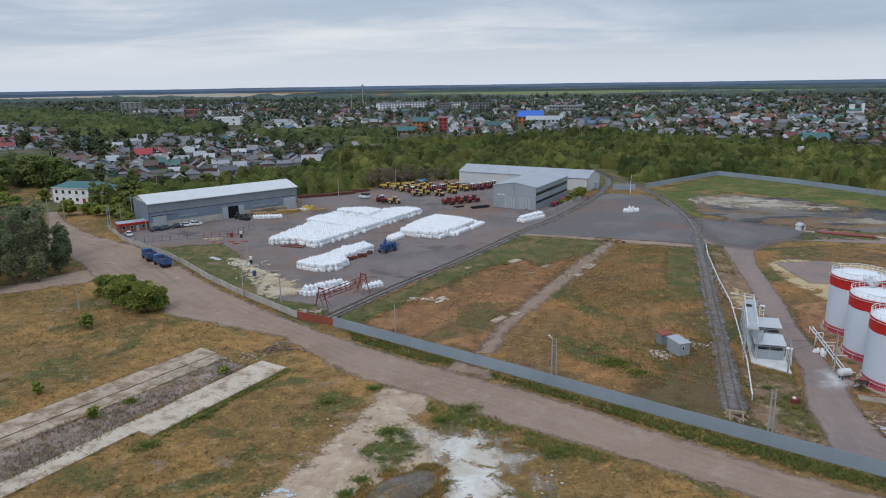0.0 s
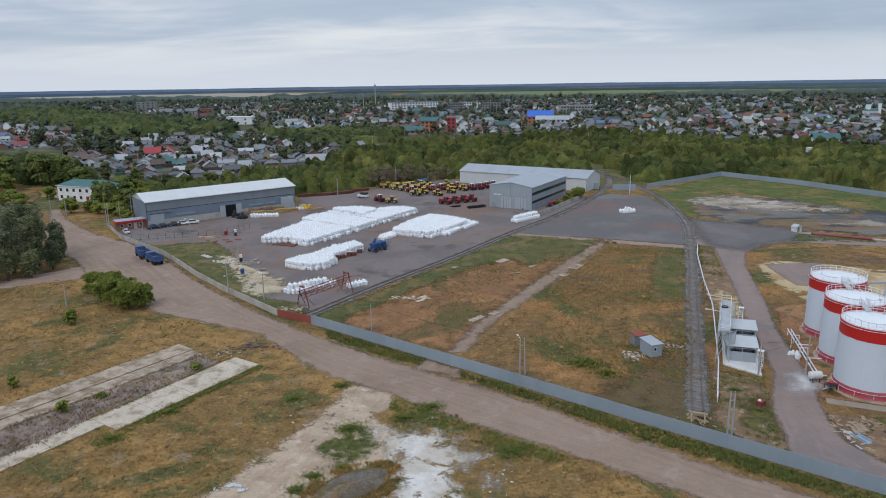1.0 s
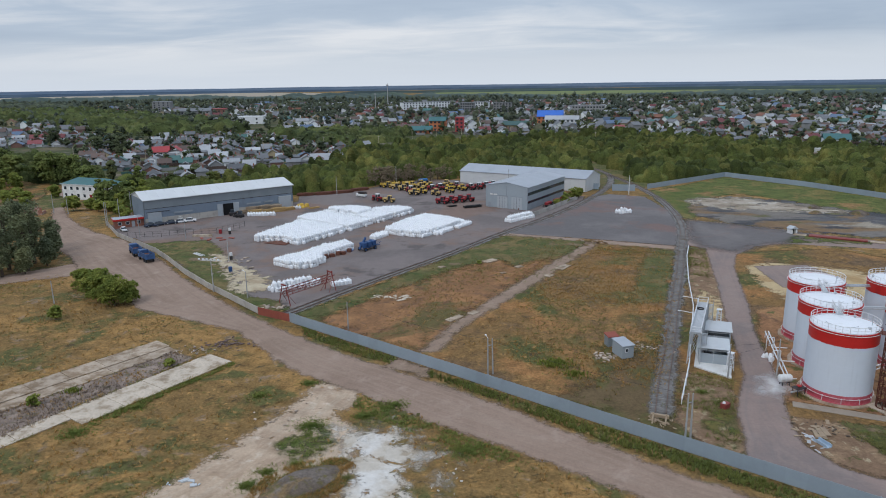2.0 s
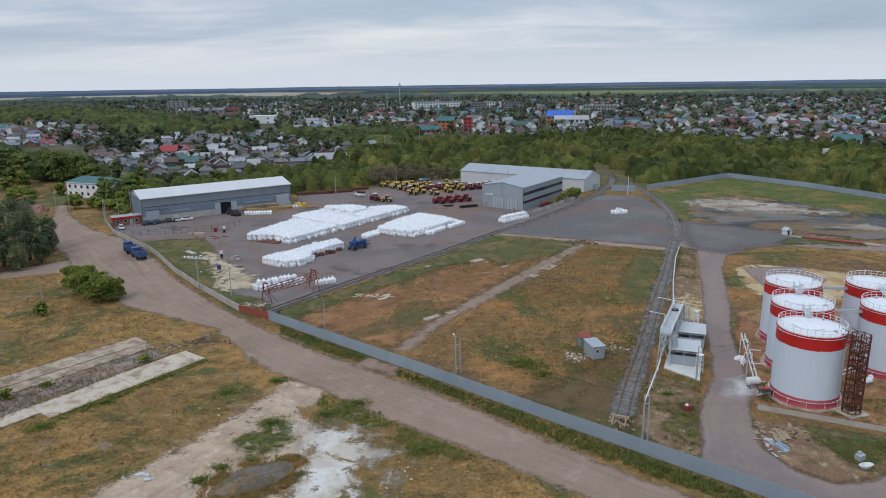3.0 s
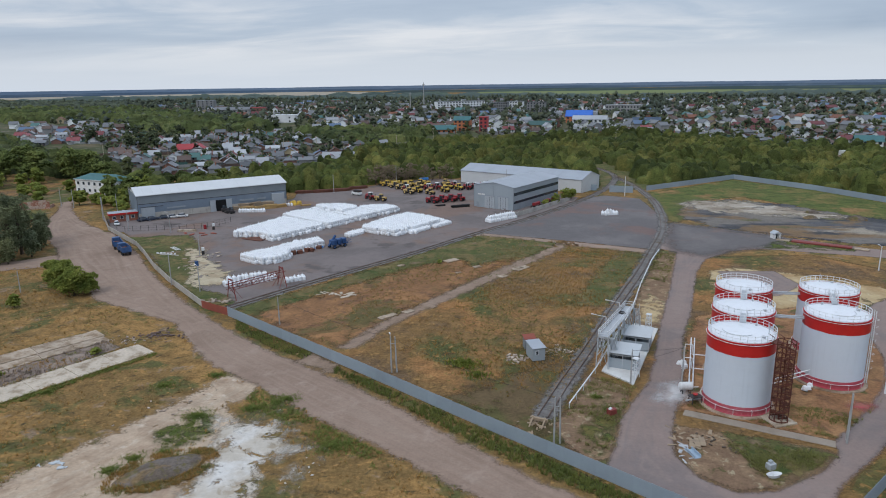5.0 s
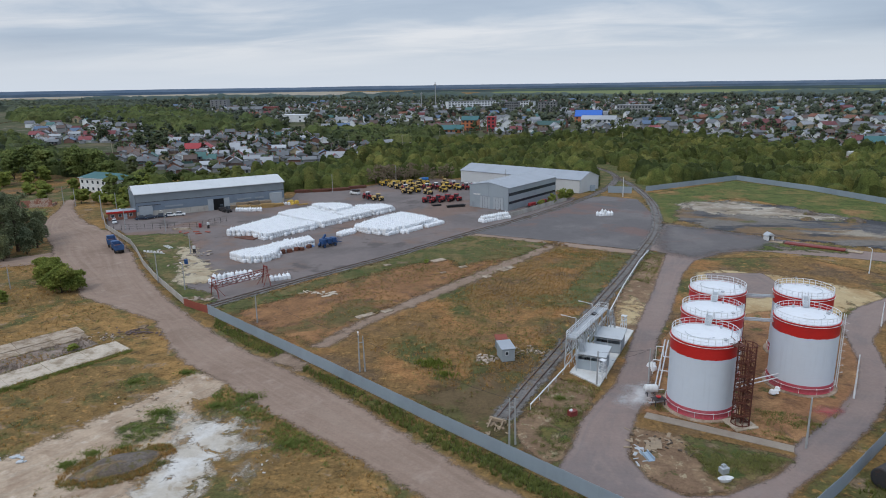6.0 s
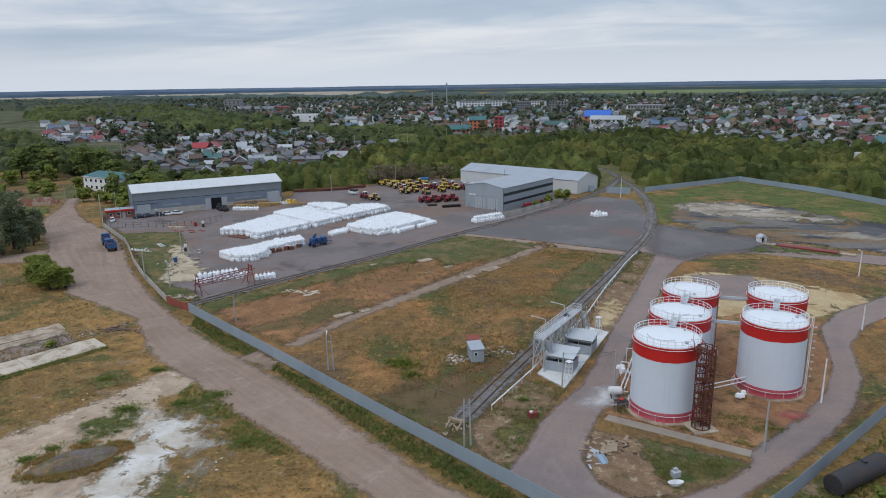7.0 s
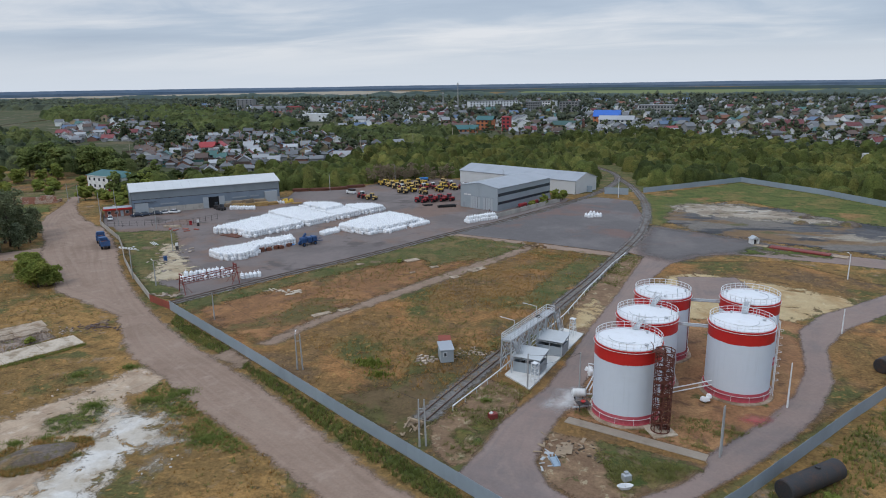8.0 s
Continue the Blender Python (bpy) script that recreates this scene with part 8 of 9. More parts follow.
def tree(loc, h, r, base, seed, material, label, leaves=2600, size=0.32, limbs=7, lean=0.0, group="", balls=20, tall=0.75):
    """A single tree: tapered trunk, limbs, and a crown of many leaf clumps with gaps."""
    rng = np.random.default_rng(seed)
    t = thing("tree", label, "tree", loc, 0, group)
    cs, rs = crown_balls(rng, h, r, base, balls)
    mb = MB()
    top = Vector((lean, lean * 0.5, h * 0.8))
    prev = Vector((0, 0, -0.2))
    for i in range(1, 7):
        p = top * (i / 6) + Vector((rng.uniform(-0.1, 0.1), rng.uniform(-0.1, 0.1), 0))
        mb.rod(prev, p, 0.03 * h * (1 - (i - 1) / 7), 0.03 * h * (1 - i / 7), 8, False)
        prev = p
    part("trunk", mb, "bark", t)
    for i in range(limbs):
        c = Vector(cs[i])
        z = max(base * 0.8, c.z * 0.6)
        part("limb", MB().rod((lean * z / h, 0, z), c, 0.011 * h, 0.004 * h, 5, False), "bark", t)
    V, Q = clump_cloud(rng, cs, rs, leaves // 5, size * 1.7, tall)
    crown = part("crown", quick_mesh("crown", V, Q, material, True, 0.4), material, t)
    V, Q = leaf_cloud(rng, cs, rs, leaves // 3, size * 0.55, tall)
    part("sprays", quick_mesh("sprays", V, Q, material), material, crown)
    return t


for i, (x, y, h, r) in enumerate(((-111, 162, 13, 4.0), (-104.5, 163.5, 12, 3.6), (-101.5, 169.5, 14.5, 4.0), (-107.5, 170.5, 16, 4.4), (-114, 172, 17, 4.6), (-104.5, 177, 15, 4.2), (-110, 180.5, 16, 4.4), (-118, 181, 17, 5), (-113, 190, 15, 4.5), (-121, 170, 15, 5), (-127, 180, 16, 5), (-122, 196, 13, 4.2), (-108, 159, 6, 3.6), (-100, 166, 6, 3.2), (-99, 174, 7, 3.4), (-102, 182, 8, 3.6), (-106, 189, 9, 4), (-131, 170, 14, 5), (-138, 182, 15, 5.5), (-118, 162, 9, 4.5), (-128, 161, 8, 5))):
    tree((x - 5.0, y + 0.5, gz(y)), h * 1.12, r * 0.8, 0.3, 100 + i, "leaf_grove", "tall slender birch with drooping olive-green foliage in the roadside grove", 5600, 0.17, group="roadside grove", balls=40, tall=1.5)
for i, (x, y, h, r) in enumerate(((-81.5, 152.5, 5.4, 3.4), (-67.0, 140.5, 7.2, 4.4), (-71.5, 144.0, 6.9, 3.7), (-75.5, 147.5, 6.4, 3.6), (-64.5, 142.5, 4.5, 3.0))):
    tree((x, y, 0), h, r, 0.1, 130 + i, "leaf_bush", "dense green bush beside the dirt road", 7000, 0.15, 5, group="bushes by the dirt road")
tree((-74.8, 131, 0), 3.0, 1.9, 0.1, 140, "leaf_bush", "small yellowish-green bush in the grass", 900, 0.2, 4)
tree((-67.5, 100.5, 0), 2.4, 1.0, 0.1, 141, "leaf_bush", "small green bush beside a concrete strip", 500, 0.18, 4)
tree((-54.5, 92.0, 0), 1.8, 1.1, 0.05, 142, "leaf_bush", "small green bush between concrete strips", 600, 0.16, 4)
tree((-39.6, 107.6, 0), 1.2, 1.2, 0.05, 143, "leaf_bush", "low weedy bush between concrete strips", 400, 0.16, 4)
for i, (x, y, h, r) in enumerate(((-218, 321, 18, 8.5), (-227, 316, 15, 6.5), (-209, 316, 16, 7), (-192, 323, 15.5, 8.5), (-201, 329, 15, 7), (-182, 320, 14.5, 7.5), (-172, 315, 10, 5), (-240, 330, 14, 7))):
    tree((x, y, gz(y)), h, r, 0.8, 150 + i, "leaf_broad", "broad dark green tree beside the village", 3000, 0.46, group="broad trees by the village", balls=26)
for i, (x, y, h, r) in enumerate(((-201, 306, 8.5, 4.4), (-205, 300, 6, 3.6), (-211, 290, 7, 4.5), (-217, 298, 6, 4.5), (-223, 288, 7.5, 4.5), (-181, 271, 5, 3.4), (-176, 274, 4.2, 3.0), (-187, 285, 4.5, 2.8), (-169, 284, 5.5, 3.0), (-230, 300, 8, 5), (-192, 262, 5.5, 3.5), (-200, 266, 6.5, 4), (-168, 262, 3.5, 2.2))):
    tree((x, y, gz(y)), h, r, 0.2, 240 + i, "leaf_bush", "yellow-green bush in the rough grass", 2200, 0.34, 5, group="bushes in the rough grass")
for i, (x, y, h, r) in enumerate(((-164.5, 324.5, 11.5, 3.0), (-227, 457, 13, 6.5), (-236, 462, 12, 5.5), (-311, 513, 13, 8), (-253, 472, 10, 4.5), (-371, 497, 8, 6), (-182, 385, 7, 2.2), (-138, 343, 5, 3), (-133, 352, 5, 3.2), (-96, 402, 8, 3.5), (-160, 418, 8, 3.4), (-112, 372, 6.5, 3), (-204, 412, 8.5, 3.6), (-84, 436, 9, 4))):
    tree((x, y, gz(y)), h, r, 0.5, 260 + i, "leaf_town", "dark garden tree among village houses", 1300, 0.48, group="dark trees among the houses")
for i, (x, y, h, r) in enumerate(((-141, 301, 6.5, 5), (-147, 303, 5.5, 4), (-128, 310, 5.5, 5), (-120, 314, 5, 4.5), (-135, 307, 5, 4), (-110, 318, 6, 5))):
    tree((x, y, gz(y)), h, r, 0.2, 280 + i, "leaf_belt", "rounded green shrub behind the storage hall", 1800, 0.36, 5, group="shrubs behind the storage hall")
for i, (x, y, h, r) in enumerate(((-141, 271, 10.5, 2.4), (-133, 290, 14, 3.2), (-130, 257, 12, 3.0), (-126, 262, 11, 3.2), (-121, 256, 9, 3.4), (-136, 262, 9, 3.0), (-117, 250, 8, 3.2), (-112, 246, 7, 3.0), (-141.5, 251, 6.5, 3.6), (-136, 254, 4.5, 2.6), (-131, 250.5, 4.5, 2.4), (-127, 250, 4, 2.4), (-122, 246, 4.5, 2.6), (-117, 241, 4, 2.6), (-125, 256, 6, 3), (-115, 256, 9, 3.6), (-110, 252, 8, 3.4), (-148, 262, 4, 2.6), (-119, 265, 10, 4), (-128, 270, 9, 4), (-113, 236, 4, 2.2))):
    tree((x, y, gz(y)), h, r, 0.6, 170 + i, "leaf_broad" if i < 8 else "leaf_bush", "dark slender tree beside the white house" if i < 8 else "green garden bush beside the white house", 1200, 0.36)
for i, (x, y, h, r) in enumerate(((51, 262, 4.0, 2.2), (55, 268, 5.0, 2.4), (47, 256, 2.5, 1.6), (58, 273, 4, 2.2))):
    tree((x, y, gz(y)), h, r, 0.2, 180 + i, "leaf_bush", "green shrub growing beside the machine hall", 900, 0.24, 4, group="shrubs by the hall")
tree((16.0, 175.5, 0), 0.8, 0.9, 0.0, 190, "leaf_bush", "low weed clump in the meadow", 150, 0.16, 2)
tree((92.0, 76.5, 0), 2.4, 1.8, 0.1, 191, "leaf_bush", "green bush growing against a black tank", 900, 0.2, 4)


canopy("village_scrub", scatter([(-430, 430), (-330, 352), (-252, 338), (-205, 336), (-184, 334), (-240, 372), (-330, 450), (-480, 560)], 9.0, 52), (2.8, 5.5), (3.0, 12.0), 1.3, 53, "leaf_town", "dark green trees beside the village", 22, 0.65)


# ---- village ----
ROOFS = {"grey": (0.145, 0.15, 0.158), "pale grey": (0.33, 0.34, 0.355), "brown": (0.11, 0.075, 0.062), "red": (0.225, 0.065, 0.068), "green": (0.06, 0.13, 0.12), "blue": (0.085, 0.125, 0.19), "orange": (0.25, 0.10, 0.06)}
WALLS = {"white": (0.72, 0.73, 0.735), "brick": (0.21, 0.115, 0.09), "yellow": (0.38, 0.31, 0.20), "grey": (0.24, 0.24, 0.24)}
for k, c in ROOFS.items():
    M["roof " + k] = paint("roof_" + k.replace(" ", "_"), c, tuple(x * 0.75 for x in c), 0.55, 0.05, 0.1, 1.5, 0.15, rand=0.35)
for k, c in WALLS.items():
    M["wall " + k] = paint("wall_" + k, c, tuple(x * 0.8 for x in c), 0.85, 0, 0.2, 1.5, 0.12, rand=0.2)


def gable_roof(L, W, H, HR, over=0.45, th=0.14):
    """A pitched roof with overhang and thickness, ridge along x."""
    mb = MB()
    x, y = L / 2 + over, W / 2 + over
    drop = (HR - H) * over / (W / 2)
    for s in (-1, 1):
        p = [(-x, s * y, H - drop), (x, s * y, H - drop), (x, 0, HR), (-x, 0, HR)]
        mb.add(p + [(a, b, c + th) for a, b, c in p], [(0, 1, 2, 3), (7, 6, 5, 4), (0, 4, 5, 1), (1, 5, 6, 2), (2, 6, 7, 3), (3, 7, 4, 0)])
    return mb


def house(loc, rz, L, W, H, HR, roof, wall, label, win=3, hip=False, group="village houses"):
    t = thing("house", label, "house", loc, rz, group)
    body = MB().box((0, 0, -0.4), (L, W, H + 0.4))
    if hip:
        x, y = L / 2 + 0.4, W / 2 + 0.4
        part("roof", MB().add([(-x, -y, H - 0.1), (x, -y, H - 0.1), (x, y, H - 0.1), (-x, y, H - 0.1), (-(L - W) / 2, 0, HR), ((L - W) / 2, 0, HR)], [(0, 1, 5, 4), (1, 2, 5), (2, 3, 4, 5), (3, 0, 4), (3, 2, 1, 0)]), "roof " + roof, t)
    else:
        body.add([(-L / 2, -W / 2, H), (-L / 2, W / 2, H), (-L / 2, 0, HR - 0.05)], [(0, 2, 1)]).add([(L / 2, -W / 2, H), (L / 2, W / 2, H), (L / 2, 0, HR - 0.05)], [(0, 1, 2)])
        part("roof", gable_roof(L, W, H, HR), "roof " + roof, t)
    part("wall", body, "wall " + wall, t)
    storeys = max(1, round(H / 3.0))
    for s in range(storeys):
        for i in range(win):
            x = (i + 0.5) * L / win - L / 2
            part("window", MB().box((x, -W / 2 - 0.02, 0.9 + s * 2.9), (1.2, 0.1, 1.4)), "glass", t)
    part("chimney", MB().soft((L * 0.2, W * 0.12, HR - 1.0), (0.6, 0.6, 1.7), 0.05), "brick", t)
    return t


# the white two-storey house with a teal roof
WH = thing("apartment_house", "white two-storey house with a teal hipped roof", "house", (-149.5, 281.5, gz(281)), math.atan2(-9, 26))
part("wall", MB().box((0, 0, -0.4), (26, 10, 7.0)), "plaster", WH)
part("roof", MB().add([(-13.5, -5.5, 6.5), (13.5, -5.5, 6.5), (13.5, 5.5, 6.5), (-13.5, 5.5, 6.5), (-8.5, 0, 8.8), (8.5, 0, 8.8)], [(0, 1, 5, 4), (1, 2, 5), (2, 3, 4, 5), (3, 0, 4), (3, 2, 1, 0)]), "teal", WH, "teal sheet hipped roof")
for s in range(2):
    for i in range(7):
        if s == 0 and i == 4:
            continue
        w = part("window", MB().box((-11 + i * 3.6, -5.03, 1.0 + s * 3.0), (1.5, 0.1, 1.5)), "cab_white", WH)
        part("pane", MB().box((-11 + i * 3.6, -5.09, 1.1 + s * 3.0), (1.3, 0.04, 1.3)), "glass", w)
part("door", MB().box((3.4, -5.05, 0.0), (1.5, 0.14, 2.4)), "red_machine", WH, "dark red entrance door")
part("eave_trim", MB().box((0, -5.4, 6.3), (26.8, 0.2, 0.25)), "cab_white", WH)
ruin = thing("brick_ruin", "low ruined red brick walls beside the track", "ruin", (-156.5, 242.5, gz(242)), 0.3)
part("wall", MB().box((0, 0, 0), (14, 0.5, 2.8)).box((3.5, 0, 2.8), (5, 0.5, 0.6)), "brick_old", ruin)
part("wall", MB().box((-6.8, 2.6, 0), (0.5, 4.8, 1.8)), "brick_old", ruin)
part("wall", MB().box((6.8, 2.6, 0), (0.5, 4.8, 1.2)), "brick_old", ruin)
part("rubble", MB().soft((0, 2.4, 0), (12, 4, 0.8), 0.4, 0, 0.7), "brick_old", ruin)

# house kinds, then copies in crooked rows
rngH = np.random.default_rng(77)
KINDS = []
combos = (("grey", "white"), ("grey", "grey"), ("grey", "brick"), ("grey", "grey"), ("pale grey", "white"), ("grey", "brick"), ("brown", "brick"), ("brown", "grey"), ("grey", "white"), ("red", "white"), ("green", "grey"), ("grey", "brick"), ("grey", "yellow"), ("blue", "brick"), ("pale grey", "grey"), ("grey", "grey"), ("pale grey", "grey"), ("brown", "white"))
for i, (r, w) in enumerate(combos):
    L, W = 6.5 + 3.5 * rngH.uniform(), 5.6 + 1.8 * rngH.uniform()
    KINDS.append((r, w, L, W, 2.4 + 0.5 * rngH.uniform(), 4.2 + 1.1 * rngH.uniform(), i % 4 == 3))
spots = scatter([(-205, 372), (-262, 470), (-256, 520), (-236, 555), (-190, 575), (-151, 550), (-120, 512), (-95, 480), (-62, 470), (-62, 405), (-72, 375), (-90, 348), (-110, 332), (-136, 330), (-165, 345)], 13.5, 41, 0.3)
spots = np.concatenate([spots, scatter([(-150, 600), (-100, 600), (-40, 580), (-30, 553), (60, 528), (118, 530), (165, 505), (200, 480), (240, 440), (300, 430), (520, 530), (560, 660), (200, 700), (-200, 740)], 17.5, 42, 0.3), scatter([(-350, 485), (-490, 650), (-484, 724), (-411, 684), (-310, 590), (-262, 510), (-281, 481)], 16.0, 44, 0.3)])
KEEP_OFF = [(-22, 560, 34), (92, 655, 20), (148, 760, 24), (-187, 431, 12), (-227, 457, 13), (-253, 472, 8), (-311, 513, 11), (-62, 457, 8), (166, 469, 9), (250, 440, 12), (-212, 697, 20), (423, 687, 16)]
SHED_ROOF = gable_roof(5, 3.4, 2.2, 3.0, 0.2).mesh("roof")
SHED_WALL = MB().box((0, 0, -0.3), (5, 3.4, 2.5)).mesh("wall")
made = {}
count = 0
spots = spots[np.argsort(spots[:, 1])]
rest = []
for x, y in spots:
    if any(math.hypot(x - a, y - b) < c for a, b, c in KEEP_OFF) or rngH.uniform() < 0.12:
        continue
    if count >= 290:
        rest.append((x, y))
        continue
    k = rngH.integers(len(KINDS))
    rz = 0.35 + (math.pi / 2) * rngH.integers(0, 4) + rngH.uniform(-0.12, 0.12)
    if k not in made:
        r, w, L, W, H, HR, hip = KINDS[k]
        made[k] = house((x, y, gz(y)), rz, L, W, H, HR, r, w, "%s village house with a %s sheet roof" % ({"white": "white plastered", "brick": "red brick", "yellow": "yellow painted", "grey": "grey wooden"}[w], r), 3, hip)
    else:
        copy_thing(made[k], Matrix.Translation((x, y, gz(y))) @ Matrix.Rotation(rz, 4, "Z"))
    count += 1
    # an outbuilding or board fence beside some houses
    if rngH.uniform() < 0.6:
        a = rz + 1.57
        gs = thing("garden_shed", "low grey garden shed beside a village house", "shed", (x + 8 * math.cos(a), y + 8 * math.sin(a), gz(y)), a, "garden sheds")
        part("roof", SHED_ROOF, "roof grey", gs)
        part("wall", SHED_WALL, "wall grey", gs)


# far part of the village, too small to pick apart: joined by colour
far_spots = scatter([(-250, 745), (200, 705), (560, 665), (800, 830), (760, 1080), (200, 1180), (-420, 1230), (-620, 1120), (-440, 860)], 23, 45, 0.35)
far_spots = np.concatenate([np.array(rest), far_spots])
far_mesh = {}
for x, y in far_spots:
    if rngH.uniform() < 0.22 or any(math.hypot(x - a, y - b) < c for a, b, c in KEEP_OFF):
        continue
    rk = ("grey", "grey", "pale grey", "brown", "red", "grey", "blue", "grey", "brown", "pale grey", "grey", "green", "grey", "orange")[rngH.integers(14)]
    wk = ("grey", "white", "brick", "white", "yellow")[rngH.integers(5)]
    L, W, H = 7 + 7 * rngH.uniform() ** 2, 6 + 3 * rngH.uniform(), 2.8 + 2.2 * (rngH.uniform() < 0.25)
    a = 0.35 + 1.5708 * rngH.integers(0, 2) + rngH.uniform(-0.1, 0.1)
    ca, sa = math.cos(a), math.sin(a)
    for key, mb in (("roof " + rk, gable_roof(L, W, H, H + 2.4)), ("wall " + wk, MB().box((0, 0, -0.5), (L, W, H + 0.5)).add([(-L / 2, -W / 2, H), (-L / 2, W / 2, H), (-L / 2, 0, H + 2.35)], [(0, 2, 1)]).add([(L / 2, -W / 2, H), (L / 2, W / 2, H), (L / 2, 0, H + 2.35)], [(0, 1, 2)]))):
        far_mesh.setdefault(key, MB()).add([(x + p[0] * ca - p[1] * sa, y + p[0] * sa + p[1] * ca, gz(y) + p[2]) for p in mb.v], mb.f)
fv = thing("far_village", "far village houses with many coloured roofs", "houses", kind="stuff")
for key, mb in far_mesh.items():
    tagged(part("far_" + key.replace(" ", "_"), mb, key, fv), kind="stuff")


# board fences between the gardens
gfence = {"wall grey": MB(), "roof brown": MB(), "roof green": MB()}
for x, y in spots[spots[:, 1] < 600]:
    for _ in range(2):
        a = 0.35 + 1.5708 * rngH.integers(0, 2) + rngH.uniform(-0.08, 0.08)
        L = rngH.uniform(6, 13)
        px, py = x + rngH.uniform(-7, 7), y + rngH.uniform(-7, 7)
        gfence[("wall grey", "roof brown", "roof brown", "roof green")[rngH.integers(4)]].box((px, py, gz(py) + 0.2), (L, 0.12, rngH.uniform(1.4, 1.9)), a)
gf = thing("garden_fences", "weathered board fences between village gardens", "fences", kind="stuff")
for key, mb in gfence.items():
    tagged(part("boards", mb, key, gf), kind="stuff")


# landmarks of the village
def block(name, loc, rz, L, W, storeys, wall, roof, label, bays, sh=2.9, flat=True, category="apartment block", rise=3.0):
    t = thing(name, label, category, loc, rz)
    H = storeys * sh
    part("wall", MB().box((0, 0, -0.5), (L, W, H + 0.5)), wall, t)
    part("roof", MB().soft((0, 0, H), (L + 0.6, W + 0.6, 0.5), 0.05) if flat else gable_roof(L, W, H, H + rise, 0.6), roof, t)
    for s in range(storeys):
        for i in range(bays):
            w = part("window", MB().box(((i + 0.5) * L / bays - L / 2, -W / 2 - 0.03, 0.8 + s * sh), (min(1.8, L / bays * 0.6), 0.12, 1.6)), "glass", t)
    return t


block("apartment_block", (-45, 893, gz(893)), 0.45, 66, 12, 4, "bright white", "roof grey", "long pale apartment block in the village", 16)
for x, y, L, w in ((11, 851, 17, "wall grey"), (54, 842, 22, "wall grey"), (28, 872, 20, "wall white")):
    block("apartment_block", (x, y, gz(y)), -0.2, L, 11, 4, w, "roof grey", "grey apartment block in the village", 6)
block("office_block", (148, 780, gz(780)), -0.25, 36, 13, 3, "wall grey", "roof pale grey", "pale grey three-storey block in the village", 11, 3.4, category="office block")
block("cultural_hall", (91, 661, gz(661)), -0.15, 24, 14, 2, "bright orange", "bright blue", "orange hall with a tall bright blue roof", 6, 3.4, False, "hall", 5.2)
block("school", (98, 628, gz(628)), -0.2, 30, 12, 2, "wall white", "roof pale grey", "white hall with a pale pitched roof", 8, 3.0, False, "hall")
block("long_roof_hall", (55, 600, gz(600)), -0.1, 24, 12, 1, "wall yellow", "roof green", "low hall with a dark green pitched roof", 6, 3.6, False, "hall")
block("white_warehouse", (-212, 698, gz(698)), 0.0, 26, 14, 2, "bright white", "bright white", "plain white warehouse in the village", 2, 3.8, category="warehouse")
block("silo_building", (-418, 945, gz(945)), 0.2, 24, 18, 5, "wall grey", "roof pale grey", "tall grey mill building in the village", 4, 3.0, category="mill")
block("factory", (-330, 835, gz(835)), 0.2, 44, 22, 2, "wall grey", "roof grey", "grey factory shed in the village", 6, 3.6, False, "factory")
block("red_factory", (-308, 850, gz(850)), 0.2, 28, 14, 2, "wall brick", "bright red", "red-roofed factory building in the village", 5, 4.2, category="factory")
block("long_store", (-262, 745, gz(745)), 0.1, 50, 9, 1, "wall white", "roof pale grey", "long low white store in the village", 6, 3.5, category="store")
block("orange_house", (-14, 588, gz(588)), -0.1, 14, 11, 3, "bright orange", "teal", "orange brick house with a teal roof", 4, 3.0, False, "house")
block("red_house", (-28, 566, gz(566)), 0.1, 20, 10, 1, "bright orange", "teal", "low orange brick house with a teal roof", 5, 3.3, False, "house")
block("brick_row", (-40, 584, gz(584)), 0.1, 20, 9, 1, "wall brick", "roof brown", "long brick house with a red-brown roof", 5, 3.3, False, "house")
block("red_tower", (5, 577, gz(577)), -0.1, 7, 7, 4, "bright red", "bright red", "bright red square tower house", 2, 3.0, category="tower")
block("red_gable_house", (-190, 436, gz(436)), 0.3, 10, 8, 1, "bright white", "bright red", "white house with a bright red roof", 3, 3.2, False, "house")
block("red_gable_house", (-181, 437, gz(437)), 1.87, 11, 8, 1, "bright white", "bright red", "white house with a bright red gabled roof", 2, 3.2, False, "house")
block("pale_gable_house", (-60, 459, gz(459)), 0.8, 10, 8, 1, "wall white", "roof pale grey", "white house with a pale grey roof", 3, 3.0, False, "house")
block("teal_shed", (-70, 388, gz(388)), 0.2, 18, 9, 1, "roof green", "roof pale grey", "low teal shed among the trees", 3, 3.2, False, "shed")
block("pale_shed", (164, 478, gz(478)), -0.1, 17, 10, 1, "wall grey", "roof pale grey", "low shed with a pale sheet roof", 4, 3.0, False, "shed")
block("white_house", (250, 446, gz(446)), -0.3, 15, 11, 2, "bright white", "teal", "white two-storey house beside the woods", 4, 2.8, False, "house")
block("red_roof_hall", (232, 610, gz(610)), -0.2, 26, 12, 1, "wall brick", "roof red", "brick hall with a long red roof", 7, 3.4, False, "hall")
block("blue_roof_row", (150, 640, gz(640)), -0.2, 24, 9, 1, "wall white", "roof blue", "low row with a bright blue roof", 6, 3.2, False, "house")
solo("white_container", MB().soft((0, 0, 0.2), (6.0, 2.4, 2.5), 0.05), "cab_white", "white box container at the wood's edge", "container", (213, 391, gz(391) + 3.2), 0.1)
solo("container_base", MB().box((0, 0, 0), (6.4, 2.8, 3.4)), "concrete", "concrete base under a white container", "base", (213, 391, gz(391)), 0.1)
